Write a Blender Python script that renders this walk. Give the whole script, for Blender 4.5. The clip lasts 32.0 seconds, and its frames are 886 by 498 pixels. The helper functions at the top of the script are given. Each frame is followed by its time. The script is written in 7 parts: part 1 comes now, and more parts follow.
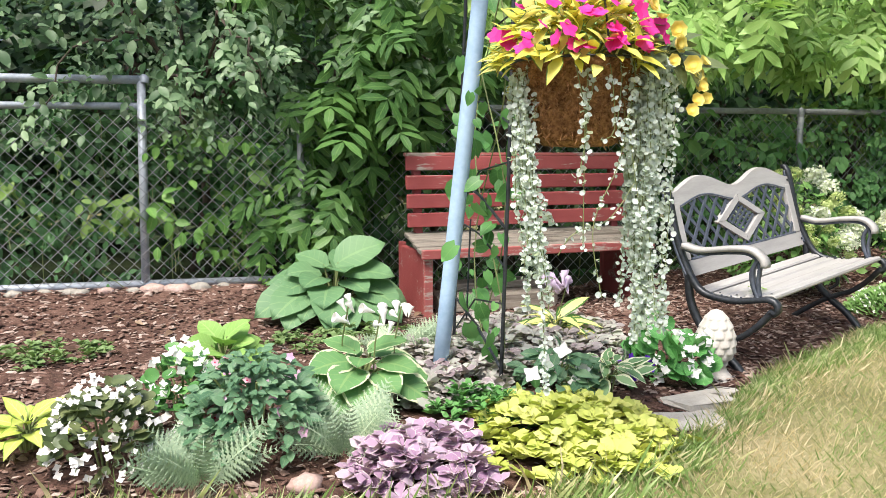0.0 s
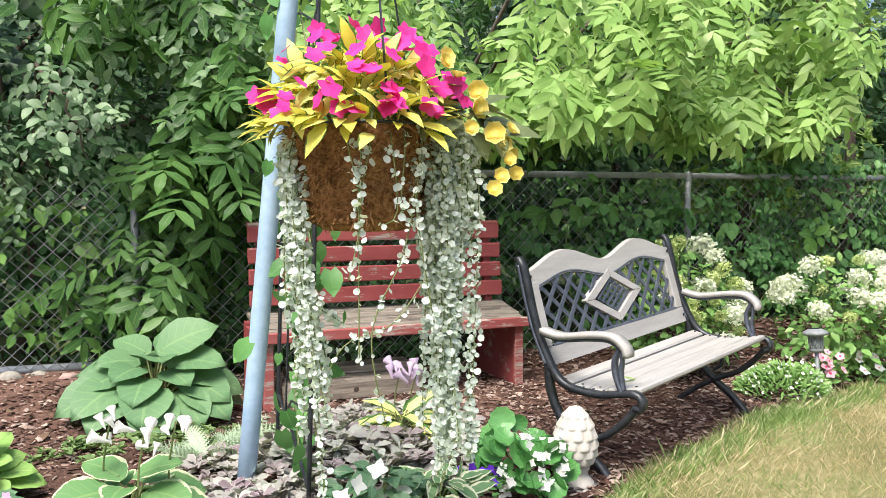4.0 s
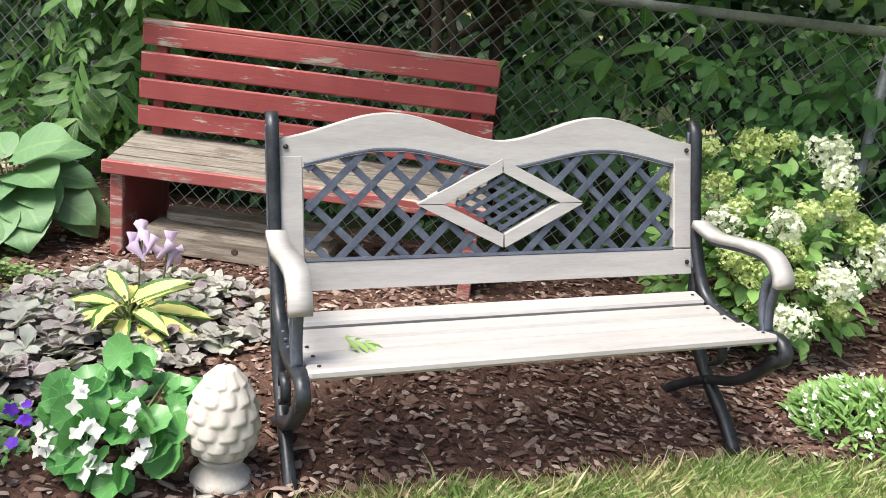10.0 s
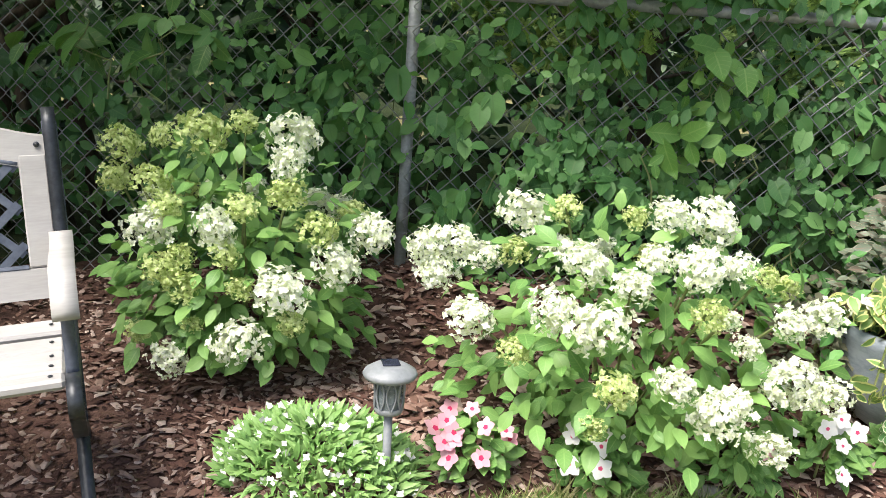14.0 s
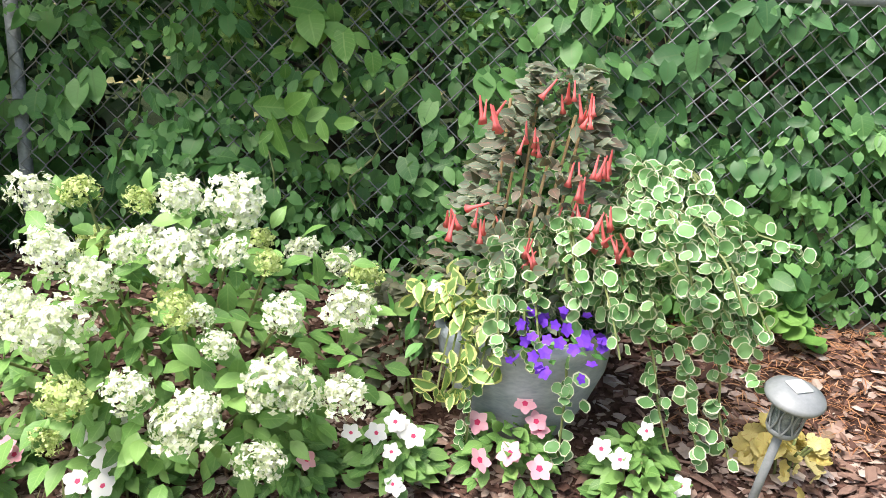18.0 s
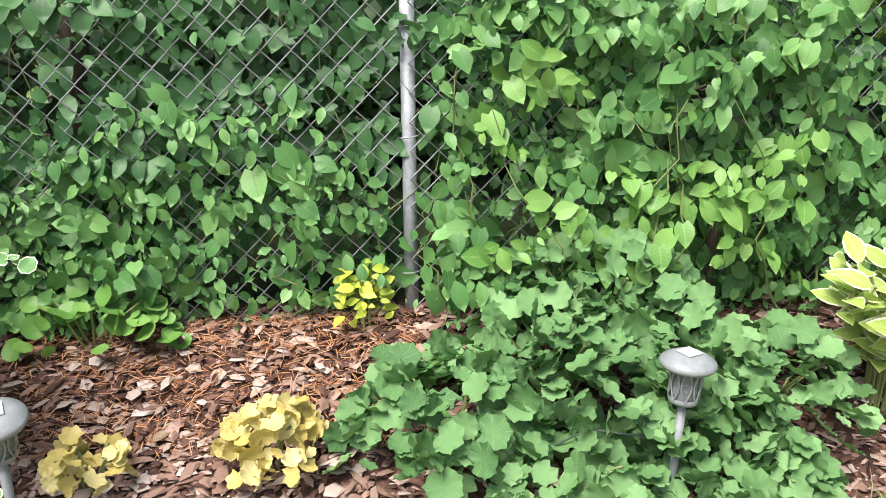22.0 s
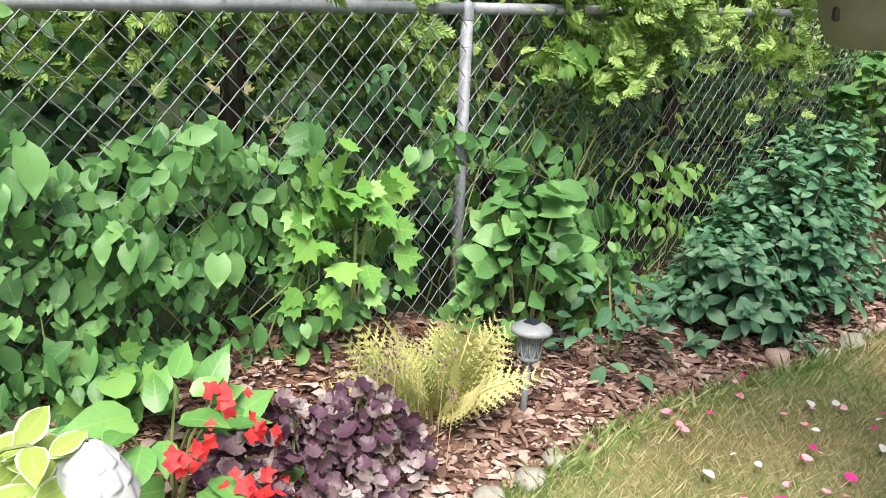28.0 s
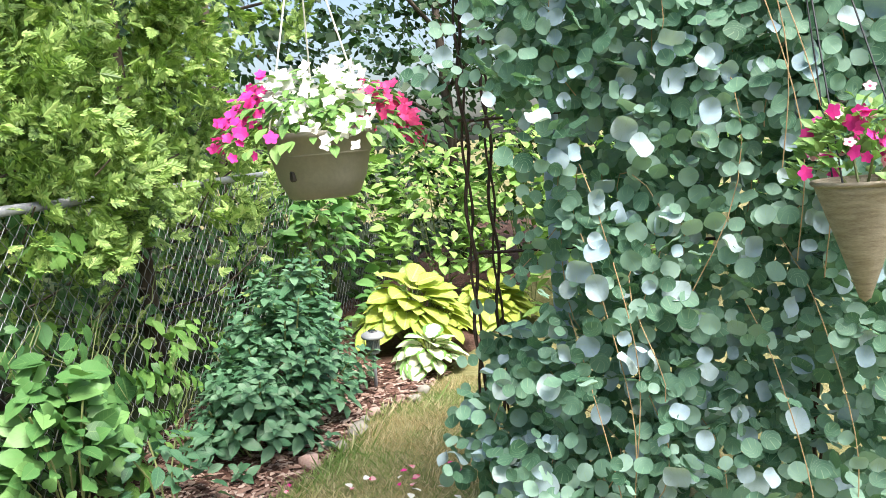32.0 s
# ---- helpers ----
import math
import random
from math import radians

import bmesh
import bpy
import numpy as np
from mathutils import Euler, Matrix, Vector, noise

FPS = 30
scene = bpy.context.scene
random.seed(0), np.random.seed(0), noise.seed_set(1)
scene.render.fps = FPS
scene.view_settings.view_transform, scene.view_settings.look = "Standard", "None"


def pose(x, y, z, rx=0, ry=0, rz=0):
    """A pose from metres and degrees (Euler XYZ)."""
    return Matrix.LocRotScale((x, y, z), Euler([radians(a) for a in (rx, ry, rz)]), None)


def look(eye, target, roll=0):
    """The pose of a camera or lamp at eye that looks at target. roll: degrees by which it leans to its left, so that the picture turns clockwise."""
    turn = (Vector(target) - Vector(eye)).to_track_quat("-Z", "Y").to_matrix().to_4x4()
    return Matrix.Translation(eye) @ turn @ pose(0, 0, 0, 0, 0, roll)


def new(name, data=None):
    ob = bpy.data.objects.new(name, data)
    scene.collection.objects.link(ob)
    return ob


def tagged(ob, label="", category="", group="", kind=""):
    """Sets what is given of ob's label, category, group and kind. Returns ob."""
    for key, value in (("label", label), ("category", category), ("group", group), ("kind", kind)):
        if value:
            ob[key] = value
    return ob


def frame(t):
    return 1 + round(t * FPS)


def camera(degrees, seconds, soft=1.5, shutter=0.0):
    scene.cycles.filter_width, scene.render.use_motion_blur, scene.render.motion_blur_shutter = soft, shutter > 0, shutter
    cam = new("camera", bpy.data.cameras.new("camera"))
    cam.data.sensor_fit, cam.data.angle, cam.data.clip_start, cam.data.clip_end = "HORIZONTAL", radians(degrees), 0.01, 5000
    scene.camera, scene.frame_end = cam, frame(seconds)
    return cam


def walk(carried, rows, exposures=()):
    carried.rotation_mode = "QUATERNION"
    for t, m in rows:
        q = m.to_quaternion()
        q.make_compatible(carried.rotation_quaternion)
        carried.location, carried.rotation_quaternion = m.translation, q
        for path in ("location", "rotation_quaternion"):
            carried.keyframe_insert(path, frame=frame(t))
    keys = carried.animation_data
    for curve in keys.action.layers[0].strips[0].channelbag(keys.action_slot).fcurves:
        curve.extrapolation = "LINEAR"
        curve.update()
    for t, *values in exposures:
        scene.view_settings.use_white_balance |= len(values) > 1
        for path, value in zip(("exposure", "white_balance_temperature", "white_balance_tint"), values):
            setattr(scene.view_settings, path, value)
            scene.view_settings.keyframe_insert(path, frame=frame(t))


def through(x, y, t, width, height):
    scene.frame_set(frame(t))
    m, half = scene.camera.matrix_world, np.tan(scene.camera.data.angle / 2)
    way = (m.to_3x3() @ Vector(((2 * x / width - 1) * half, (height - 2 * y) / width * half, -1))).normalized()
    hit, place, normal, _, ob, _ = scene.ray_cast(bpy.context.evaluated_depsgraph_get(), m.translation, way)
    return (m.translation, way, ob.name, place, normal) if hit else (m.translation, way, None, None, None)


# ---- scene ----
cam = camera(56.2, 32.0, 0.8)
PATH = [
    (0, (1.3, -5.009, 0.921), (1.739, -3.072, 0.686), 0.0),
    (0.5, (1.272, -5.064, 0.934), (1.719, -3.121, 0.781), -0.0),
    (1, (1.273, -5.081, 0.941), (1.72, -3.135, 0.825), -0.0),
    (1.5, (1.28, -5.08, 0.94), (1.725, -3.133, 0.842), 0.0),
    (2, (1.3, -5.058, 0.958), (1.749, -3.111, 0.852), 0.1),
    (2.5, (1.359, -4.974, 0.964), (1.836, -3.035, 0.857), 0.2),
    (3, (1.448, -4.87, 0.983), (2.019, -2.956, 0.877), 0.2),
    (3.5, (1.622, -4.758, 0.978), (2.218, -2.852, 0.871), -0.2),
    (4, (1.825, -4.649, 0.995), (2.417, -2.741, 0.89), 0.0),
    (4.5, (1.981, -4.464, 0.976), (2.567, -2.553, 0.894), -0.3),
    (6.5, (2.702, -4.123, 1.062), (2.979, -2.159, 0.806), 1.8),
    (7, (2.881, -3.999, 1.058), (3.091, -2.06, 0.616), 2.6),
    (7.5, (3.056, -3.967, 1.044), (2.921, -2.044, 0.511), 3.8),
    (8, (3.237, -3.951, 1.056), (2.885, -2.072, 0.471), 4.8),
    (8.5, (3.371, -3.847, 1.056), (3.025, -1.964, 0.481), 5.5),
    (9, (3.534, -3.691, 1.063), (3.175, -1.806, 0.497), 6.6),
    (9.5, (3.731, -3.586, 1.067), (3.364, -1.705, 0.494), 5.2),
    (10, (3.953, -3.504, 1.094), (3.603, -1.617, 0.532), 6.9),
    (10.5, (4.16, -3.369, 1.108), (3.802, -1.484, 0.544), 6.6),
    (11, (4.344, -3.182, 1.148), (3.993, -1.29, 0.603), 6.2),
    (11.5, (4.493, -3.055, 1.149), (4.148, -1.16, 0.61), 4.8),
    (12, (4.683, -2.969, 1.149), (4.302, -1.082, 0.608), 4.8),
    (12.5, (4.825, -2.892, 1.137), (4.503, -1.006, 0.555), 4.0),
    (13, (4.998, -2.805, 1.148), (4.757, -0.909, 0.56), 5.0),
    (13.5, (5.154, -2.764, 1.165), (4.958, -0.86, 0.584), 4.3),
    (14, (5.345, -2.773, 1.176), (5.157, -0.871, 0.589), 4.4),
    (14.5, (5.5, -2.796, 1.185), (5.31, -0.898, 0.583), 4.8),
    (16.5, (6.163, -2.629, 1.162), (5.926, -0.734, 0.57), 3.8),
    (17, (6.292, -2.614, 1.144), (6.074, -0.715, 0.556), 3.7),
    (17.5, (6.386, -2.51, 1.138), (6.184, -0.608, 0.553), 3.4),
    (18, (6.455, -2.412, 1.146), (6.287, -0.509, 0.554), 3.1),
    (18.5, (6.58, -2.378, 1.163), (6.431, -0.484, 0.537), 1.9),
    (19, (6.75, -2.423, 1.16), (6.61, -0.53, 0.528), 2.2),
    (19.5, (6.886, -2.457, 1.149), (6.775, -0.565, 0.512), 2.3),
    (20, (7.036, -2.405, 1.129), (6.995, -0.507, 0.499), 1.9),
    (20.5, (7.186, -2.333, 1.154), (7.298, -0.439, 0.521), 2.2),
    (21, (7.419, -2.314, 1.222), (7.603, -0.436, 0.56), -1.4),
    (21.5, (7.665, -2.308, 1.219), (7.854, -0.427, 0.567), -0.6),
    (22, (7.807, -2.3, 1.216), (8.034, -0.42, 0.572), -0.3),
    (22.5, (7.957, -2.25, 1.205), (8.233, -0.378, 0.557), -0.2),
    (23, (8.13, -2.181, 1.205), (8.458, -0.318, 0.553), -0.7),
    (23.5, (8.259, -2.17, 1.205), (8.612, -0.319, 0.535), -2.5),
    (24, (8.45, -2.199, 1.212), (8.85, -0.372, 0.504), -1.2),
    (24.5, (8.628, -2.194, 1.236), (9.067, -0.381, 0.515), -0.3),
    (25, (8.773, -2.102, 1.252), (9.308, -0.317, 0.526), 1.0),
    (25.5, (8.899, -2.017, 1.23), (9.533, -0.257, 0.523), 1.1),
    (27.5, (9.114, -2.073, 1.257), (10.2, -0.523, 0.61), 2.2),
    (28, (9.122, -2.079, 1.257), (10.362, -0.633, 0.649), 2.2),
    (28.5, (9.115, -2.066, 1.264), (10.473, -0.713, 0.693), 1.8),
    (29, (9.107, -2.053, 1.267), (10.6, -0.839, 0.722), 2.1),
    (29.5, (9.076, -2.079, 1.275), (10.699, -1.019, 0.785), 2.6),
    (30, (9.0, -2.127, 1.281), (10.719, -1.199, 0.849), 0.6),
    (30.5, (8.924, -2.154, 1.291), (10.694, -1.302, 0.912), -1.6),
    (31, (8.858, -2.175, 1.292), (10.67, -1.395, 0.964), -4.1),
    (31.5, (8.784, -2.139, 1.304), (10.68, -1.558, 1.039), -4.4),
    (32, (8.698, -2.096, 1.29), (10.639, -1.687, 1.033), -5.2),
]
walk(cam, [(t, look(eye, target, roll)) for t, eye, target, roll in PATH], [(0.0, 1.22), (4.5, 1.24), (8.0, 1.24), (10.0, 1.3), (13.0, 1.35), (16.0, 1.36), (20.0, 1.38), (24.0, 1.38), (28.0, 1.34), (30.0, 1.46), (32.0, 1.68)])

# ---- world and light ----
SUN_EL, SUN_AZ = 61.0, 221.0
world = bpy.data.worlds.new("world")
scene.world = world
world.use_nodes = True
wn = world.node_tree.nodes
sky = wn.new("ShaderNodeTexSky")
sky.sky_type, sky.sun_disc = "NISHITA", False
sky.sun_elevation, sky.sun_rotation = radians(SUN_EL), radians(SUN_AZ)
sky.dust_density, sky.ozone_density, sky.air_density = 4.0, 1.0, 1.0
wn["Background"].inputs["Strength"].default_value = 0.09
world.node_tree.links.new(sky.outputs[0], wn["Background"].inputs["Color"])
sun = new("sun", bpy.data.lights.new("sun", "SUN"))
sun.data.energy, sun.data.angle, sun.data.color = 2.9, radians(32), (1.0, 0.95, 0.87)
sun.matrix_world = look((4, -6, 9), (4 + math.sin(radians(SUN_AZ + 180)), -6 + math.cos(radians(SUN_AZ + 180)), 9 - math.tan(radians(SUN_EL))))

# ---- mesh tools ----
rng = np.random.default_rng(7)


def unit(v):
    v = np.asarray(v, float)
    return v / np.maximum(np.linalg.norm(v, axis=-1, keepdims=True), 1e-9)


class Mesh:
    """Triangles gathered from several shapes, with a UV for each corner."""

    def __init__(self):
        self.v, self.f, self.uv, self.n = [], [], [], 0

    def add(self, v, f, uv=None):
        v, f = np.asarray(v, float).reshape(-1, 3), np.asarray(f, int).reshape(-1, 3)
        self.v.append(v), self.f.append(f + self.n)
        self.uv.append(np.zeros((len(v), 2)) if uv is None else np.asarray(uv, float))
        self.n += len(v)
        return self

    def box(self, size, at=(0, 0, 0), turn=None, bevel=0.004, jitter=0.0):
        """A box with chamfered edges."""
        s = np.array(size, float) / 2
        b = min(bevel, s.min() * 0.6)
        corners = np.array([(x, y, z) for x in (-1, 1) for y in (-1, 1) for z in (-1, 1)], float)
        v = np.concatenate([corners * (s - b * (1 - np.eye(3)[k])) for k in range(3)])
        if jitter:
            v = v + rng.normal(0, jitter, v.shape)
        f = []
        idx = {tuple(c): i for i, c in enumerate(corners.astype(int).tolist())}
        for k in range(3):
            for sg in (-1, 1):
                q = []
                for a, c in ((-1, -1), (1, -1), (1, 1), (-1, 1)):
                    p = [0, 0, 0]
                    p[k], p[(k + 1) % 3], p[(k + 2) % 3] = sg, a, c
                    q.append(idx[tuple(p)] + 8 * k)
                if sg < 0:
                    q.reverse()
                f += [(q[0], q[1], q[2]), (q[0], q[2], q[3])]
        for k in range(3):
            k1, k2 = (k + 1) % 3, (k + 2) % 3
            for a in (-1, 1):
                for c in (-1, 1):
                    p0, p1 = [0, 0, 0], [0, 0, 0]
                    p0[k], p1[k] = -1, 1
                    p0[k1] = p1[k1] = a
                    p0[k2] = p1[k2] = c
                    i0, i1 = idx[tuple(p0)], idx[tuple(p1)]
                    q = [i0 + 8 * k1, i1 + 8 * k1, i1 + 8 * k2, i0 + 8 * k2]
                    if a * c < 0:
                        q.reverse()
                    f += [(q[0], q[1], q[2]), (q[0], q[2], q[3])]
        for c, i in idx.items():
            t = (i, i + 8, i + 16)
            f.append(t if c[0] * c[1] * c[2] > 0 else t[::-1])
        uv = np.stack([v[:, 0] + v[:, 1], v[:, 2]], 1)
        if turn is not None:
            v = v @ np.array(turn).T
        return self.add(v + np.array(at), f, uv)

    def tube(self, path, radius, sides=8, cap=True):
        """A round bar along a path, of one radius or one for each point."""
        p = np.asarray(path, float)
        r = np.broadcast_to(np.asarray(radius, float), (len(p),))
        t = unit(np.gradient(p, axis=0))
        ref = np.array([0.0, 0, 1]) if abs(t[:, 2]).mean() < 0.8 else np.array([1.0, 0, 0])
        a = unit(np.cross(t, ref))
        b = np.cross(t, a)
        ang = np.arange(sides) * 2 * np.pi / sides
        ring = a[:, None] * np.cos(ang)[None, :, None] + b[:, None] * np.sin(ang)[None, :, None]
        v = (p[:, None] + ring * r[:, None, None]).reshape(-1, 3)
        f = []
        for i in range(len(p) - 1):
            for k in range(sides):
                q = (i * sides + k, i * sides + (k + 1) % sides, (i + 1) * sides + (k + 1) % sides, (i + 1) * sides + k)
                f += [(q[0], q[2], q[1]), (q[0], q[3], q[2])]
        if cap:
            n = len(v)
            v = np.concatenate([v, p[:1], p[-1:]])
            for k in range(sides):
                f.append((n, k, (k + 1) % sides))
                f.append((n + 1, (len(p) - 1) * sides + (k + 1) % sides, (len(p) - 1) * sides + k))
        uv = np.zeros((len(v), 2))
        uv[: len(p) * sides, 0] = np.tile(np.arange(sides) / sides, len(p))
        uv[: len(p) * sides, 1] = np.repeat(np.linspace(0, 1, len(p)), sides)
        return self.add(v, f, uv)

    def strip(self, path, wide, thick, side):
        """A flat bar along a path: wide along the direction side, thick across it."""
        p, side = np.asarray(path, float), unit(side)
        t = unit(np.gradient(p, axis=0))
        nrm = unit(np.cross(t, side))
        v = []
        for i in range(len(p)):
            for a, b in ((-1, -1), (1, -1), (1, 1), (-1, 1)):
                v.append(p[i] + side * a * wide / 2 + nrm[i] * b * thick / 2)
        f = []
        for i in range(len(p) - 1):
            for k in range(4):
                q = (i * 4 + k, i * 4 + (k + 1) % 4, i * 4 + 4 + (k + 1) % 4, i * 4 + 4 + k)
                f += [(q[0], q[1], q[2]), (q[0], q[2], q[3])]
        e = 4 * (len(p) - 1)
        f += [(0, 2, 1), (0, 3, 2), (e, e + 1, e + 2), (e, e + 2, e + 3)]
        return self.add(v, f)

    def lathe(self, profile, sides=24, at=(0, 0, 0), bump=None):
        """A turned shape from rows of (radius, z)."""
        pr = np.asarray(profile, float)
        ang = np.arange(sides) * 2 * np.pi / sides
        v = np.stack([pr[:, :1] * np.cos(ang), pr[:, :1] * np.sin(ang), np.repeat(pr[:, 1:], sides, 1)], -1)
        if bump is not None:
            v[..., :2] *= (1 + bump(np.arange(len(pr))[:, None], ang[None]))[..., None]
        f = []
        for i in range(len(pr) - 1):
            for k in range(sides):
                q = (i * sides + k, i * sides + (k + 1) % sides, (i + 1) * sides + (k + 1) % sides, (i + 1) * sides + k)
                f += [(q[0], q[1], q[2]), (q[0], q[2], q[3])]
        uv = np.stack([np.tile(np.arange(sides) / sides, len(pr)), np.repeat(np.linspace(0, 1, len(pr)), sides)], 1)
        return self.add(v.reshape(-1, 3) + np.array(at), f, uv)

    def place(self, shape, pos, axis, normal, size):
        """Copies of a flat shape (its length along y, its face along z), one at each place."""
        sv, sf, suv = shape
        pos, axis, normal = np.asarray(pos, float).reshape(-1, 3), unit(axis), np.asarray(normal, float)
        axis = np.broadcast_to(axis, pos.shape)
        side = unit(np.cross(axis, np.broadcast_to(normal, pos.shape)))
        up = np.cross(side, axis)
        size = np.broadcast_to(np.asarray(size, float), (len(pos),))
        v = pos[:, None] + size[:, None, None] * (sv[None, :, :1] * side[:, None] + sv[None, :, 1:2] * axis[:, None] + sv[None, :, 2:] * up[:, None])
        n = len(pos)
        f = (sf[None] + (np.arange(n) * len(sv))[:, None, None]).reshape(-1, 3)
        return self.add(v.reshape(-1, 3), f, np.tile(suv, (n, 1)))

    def data(self, name, smooth=False):
        v, f, uv = np.concatenate(self.v), np.concatenate(self.f), np.concatenate(self.uv)
        me = bpy.data.meshes.new(name)
        me.vertices.add(len(v))
        me.vertices.foreach_set("co", v.astype(np.float32).ravel())
        me.loops.add(f.size)
        me.loops.foreach_set("vertex_index", f.astype(np.int32).ravel())
        me.polygons.add(len(f))
        me.polygons.foreach_set("loop_start", np.arange(0, f.size, 3, dtype=np.int32))
        me.polygons.foreach_set("use_smooth", np.full(len(f), smooth))
        layer = me.uv_layers.new(name="UVMap")
        layer.data.foreach_set("uv", uv[f.ravel()].astype(np.float32).ravel())
        me.update(calc_edges=True)
        me.validate()
        return me


def part(name, mesh, material, parent=None, label="", smooth=False, kind=""):
    """Links a mesh as one object, under a thing or a part."""
    me = mesh.data(name, smooth) if isinstance(mesh, Mesh) else mesh
    if not me.materials:
        me.materials.append(material)
    ob = new(name, me)
    if parent is not None:
        ob.parent = parent
    return tagged(ob, label, "", "", kind)


def thing(name, at, label, category, turn=0.0, group="", kind=""):
    ob = new(name)
    ob.empty_display_size = 0.1
    ob.matrix_basis = pose(at[0], at[1], at[2], 0, 0, turn)
    return tagged(ob, label, category, group, kind)


def smooth_path(pts, n=24):
    """A smooth line through the given points."""
    p = np.asarray(pts, float)
    d = np.r_[0, np.cumsum(np.linalg.norm(np.diff(p, axis=0), axis=1))]
    t = np.linspace(0, d[-1], n)
    out = []
    for s in t:
        i = min(max(np.searchsorted(d, s) - 1, 0), len(p) - 2)
        u = (s - d[i]) / (d[i + 1] - d[i])
        p0, p1, p2, p3 = p[max(i - 1, 0)], p[i], p[i + 1], p[min(i + 2, len(p) - 1)]
        out.append(0.5 * (2 * p1 + (p2 - p0) * u + (2 * p0 - 5 * p1 + 4 * p2 - p3) * u * u + (3 * p1 - p0 - 3 * p2 + p3) * u ** 3))
    return np.array(out)


# ---- leaf and petal shapes: points, triangles, uv (u across from -1 to 1, v along) ----
def blade(widths, fold=0.15, droop=0.25, wave=0.0, back=0.0):
    """A leaf from its half widths at even steps along it, folded on the midrib and drooping to the tip."""
    n = len(widths)
    v, uv = [], []
    for i, w in enumerate(widths):
        y = i / (n - 1)
        z = -droop * y * y
        yb = y - back * (1 if i == 0 else 0.35 if i == 1 else 0)
        wz = wave * (1 if i % 2 else -1)
        v += [(-w, yb, z + fold * w + wz), (0, y, z), (w, yb, z + fold * w - wz)]
        uv += [(-1, y), (0, y), (1, y)]
    f = []
    for i in range(n - 1):
        a, b = 3 * i, 3 * i + 3
        f += [(a, a + 1, b + 1), (a, b + 1, b), (a + 1, a + 2, b + 2), (a + 1, b + 2, b + 1)]
    return np.array(v, float), np.array(f), np.array(uv, float)


def coin(points, cup=0.12):
    """A small round leaf, fanned from its middle."""
    a = np.arange(points) / points * 2 * np.pi - np.pi / 2
    rim = np.stack([0.5 * np.cos(a), 0.5 * np.sin(a) + 0.5, cup * (1 + 0.5 * np.cos(3 * a))], 1)
    uv = np.concatenate([[[0, 0]], np.stack([np.full(points, 1.0), a], 1)])
    return np.concatenate([[[0, 0.5, 0]], rim]), np.array([(0, 1 + k, 1 + (k + 1) % points) for k in range(points)]), uv


def toothed(points, depth, cup=0.12):
    """A small round leaf with a scalloped edge."""
    v, f, uv = coin(points, cup)
    v[1:, :2] = (v[1:, :2] - (0, 0.5)) * (1 + depth * np.cos(np.arange(points) * np.pi))[:, None] * (0.9, 1.1) + (0, 0.5)
    return v, f, uv


def disc(points, lobes=0, depth=0.1, cup=0.15, notch=0.0, stem=0.5, teeth=0.0):
    """A round leaf, with lobes or scallops; its stem end lies at y = 0."""
    a = np.arange(points) / points * 2 * np.pi - np.pi / 2
    r = 0.5 * (1 + depth * np.cos(lobes * (a + np.pi / 2) + np.pi)) if lobes else np.full(points, 0.5)
    r = r * (1 - notch * np.exp(-(((a + np.pi / 2 + np.pi) % (2 * np.pi) - np.pi) ** 2) / 0.12))
    r = r * (1 + teeth * np.cos(np.arange(points) * np.pi))
    mid = 0.55 * r
    z_mid, z_rim = cup * 0.3 * np.ones(points), cup * (1 + 0.5 * np.cos(max(lobes, 3) * a))
    rim = np.stack([r * np.cos(a), r * np.sin(a) + stem, z_rim], 1)
    inn = np.stack([mid * np.cos(a), mid * np.sin(a) + stem, z_mid], 1)
    v = np.concatenate([[[0, stem, 0]], inn, rim])
    uv = np.concatenate([[[0, 0]], np.stack([np.full(points, 0.55), a], 1), np.stack([np.full(points, 1.0), a], 1)])
    f = []
    for k in range(points):
        m = (k + 1) % points
        f += [(0, 1 + k, 1 + m), (1 + k, 1 + points + k, 1 + points + m), (1 + k, 1 + points + m, 1 + m)]
    return v, np.array(f), uv


def star(outline, fold=0.08):
    """A lobed leaf from its half outline, rows of (x, y); mirrored, fanned from its middle."""
    half = np.array(outline, float)
    ring = np.concatenate([half, half[::-1][1:-1] * (-1, 1)])
    v = np.concatenate([[[0, 0.35, 0]], np.column_stack([ring, fold * np.abs(ring[:, 0]) - 0.1 * ring[:, 1] ** 2])])
    n = len(ring)
    f = [(0, 1 + (k + 1) % n, 1 + k) for k in range(n)][::1]
    f = [(a, c, b) for a, b, c in f]
    r = np.linalg.norm(v[:, :2] - (0, 0.35), axis=1)
    return v, np.array(f), np.column_stack([np.sign(v[:, 0]) * np.minimum(1, r / 0.45), v[:, 1]])


def joined(shapes):
    """Several placed shapes as one: rows of (shape, at, turn in degrees, scale)."""
    vs, fs, us, n = [], [], [], 0
    for (v, f, uv), at, turn, k in shapes:
        c, s = math.cos(radians(turn)), math.sin(radians(turn))
        w = np.column_stack([c * v[:, 0] - s * v[:, 1], s * v[:, 0] + c * v[:, 1], v[:, 2]]) * k + np.array(at)
        vs.append(w), fs.append(f + n), us.append(uv)
        n += len(v)
    return np.concatenate(vs), np.concatenate(fs), np.concatenate(us)


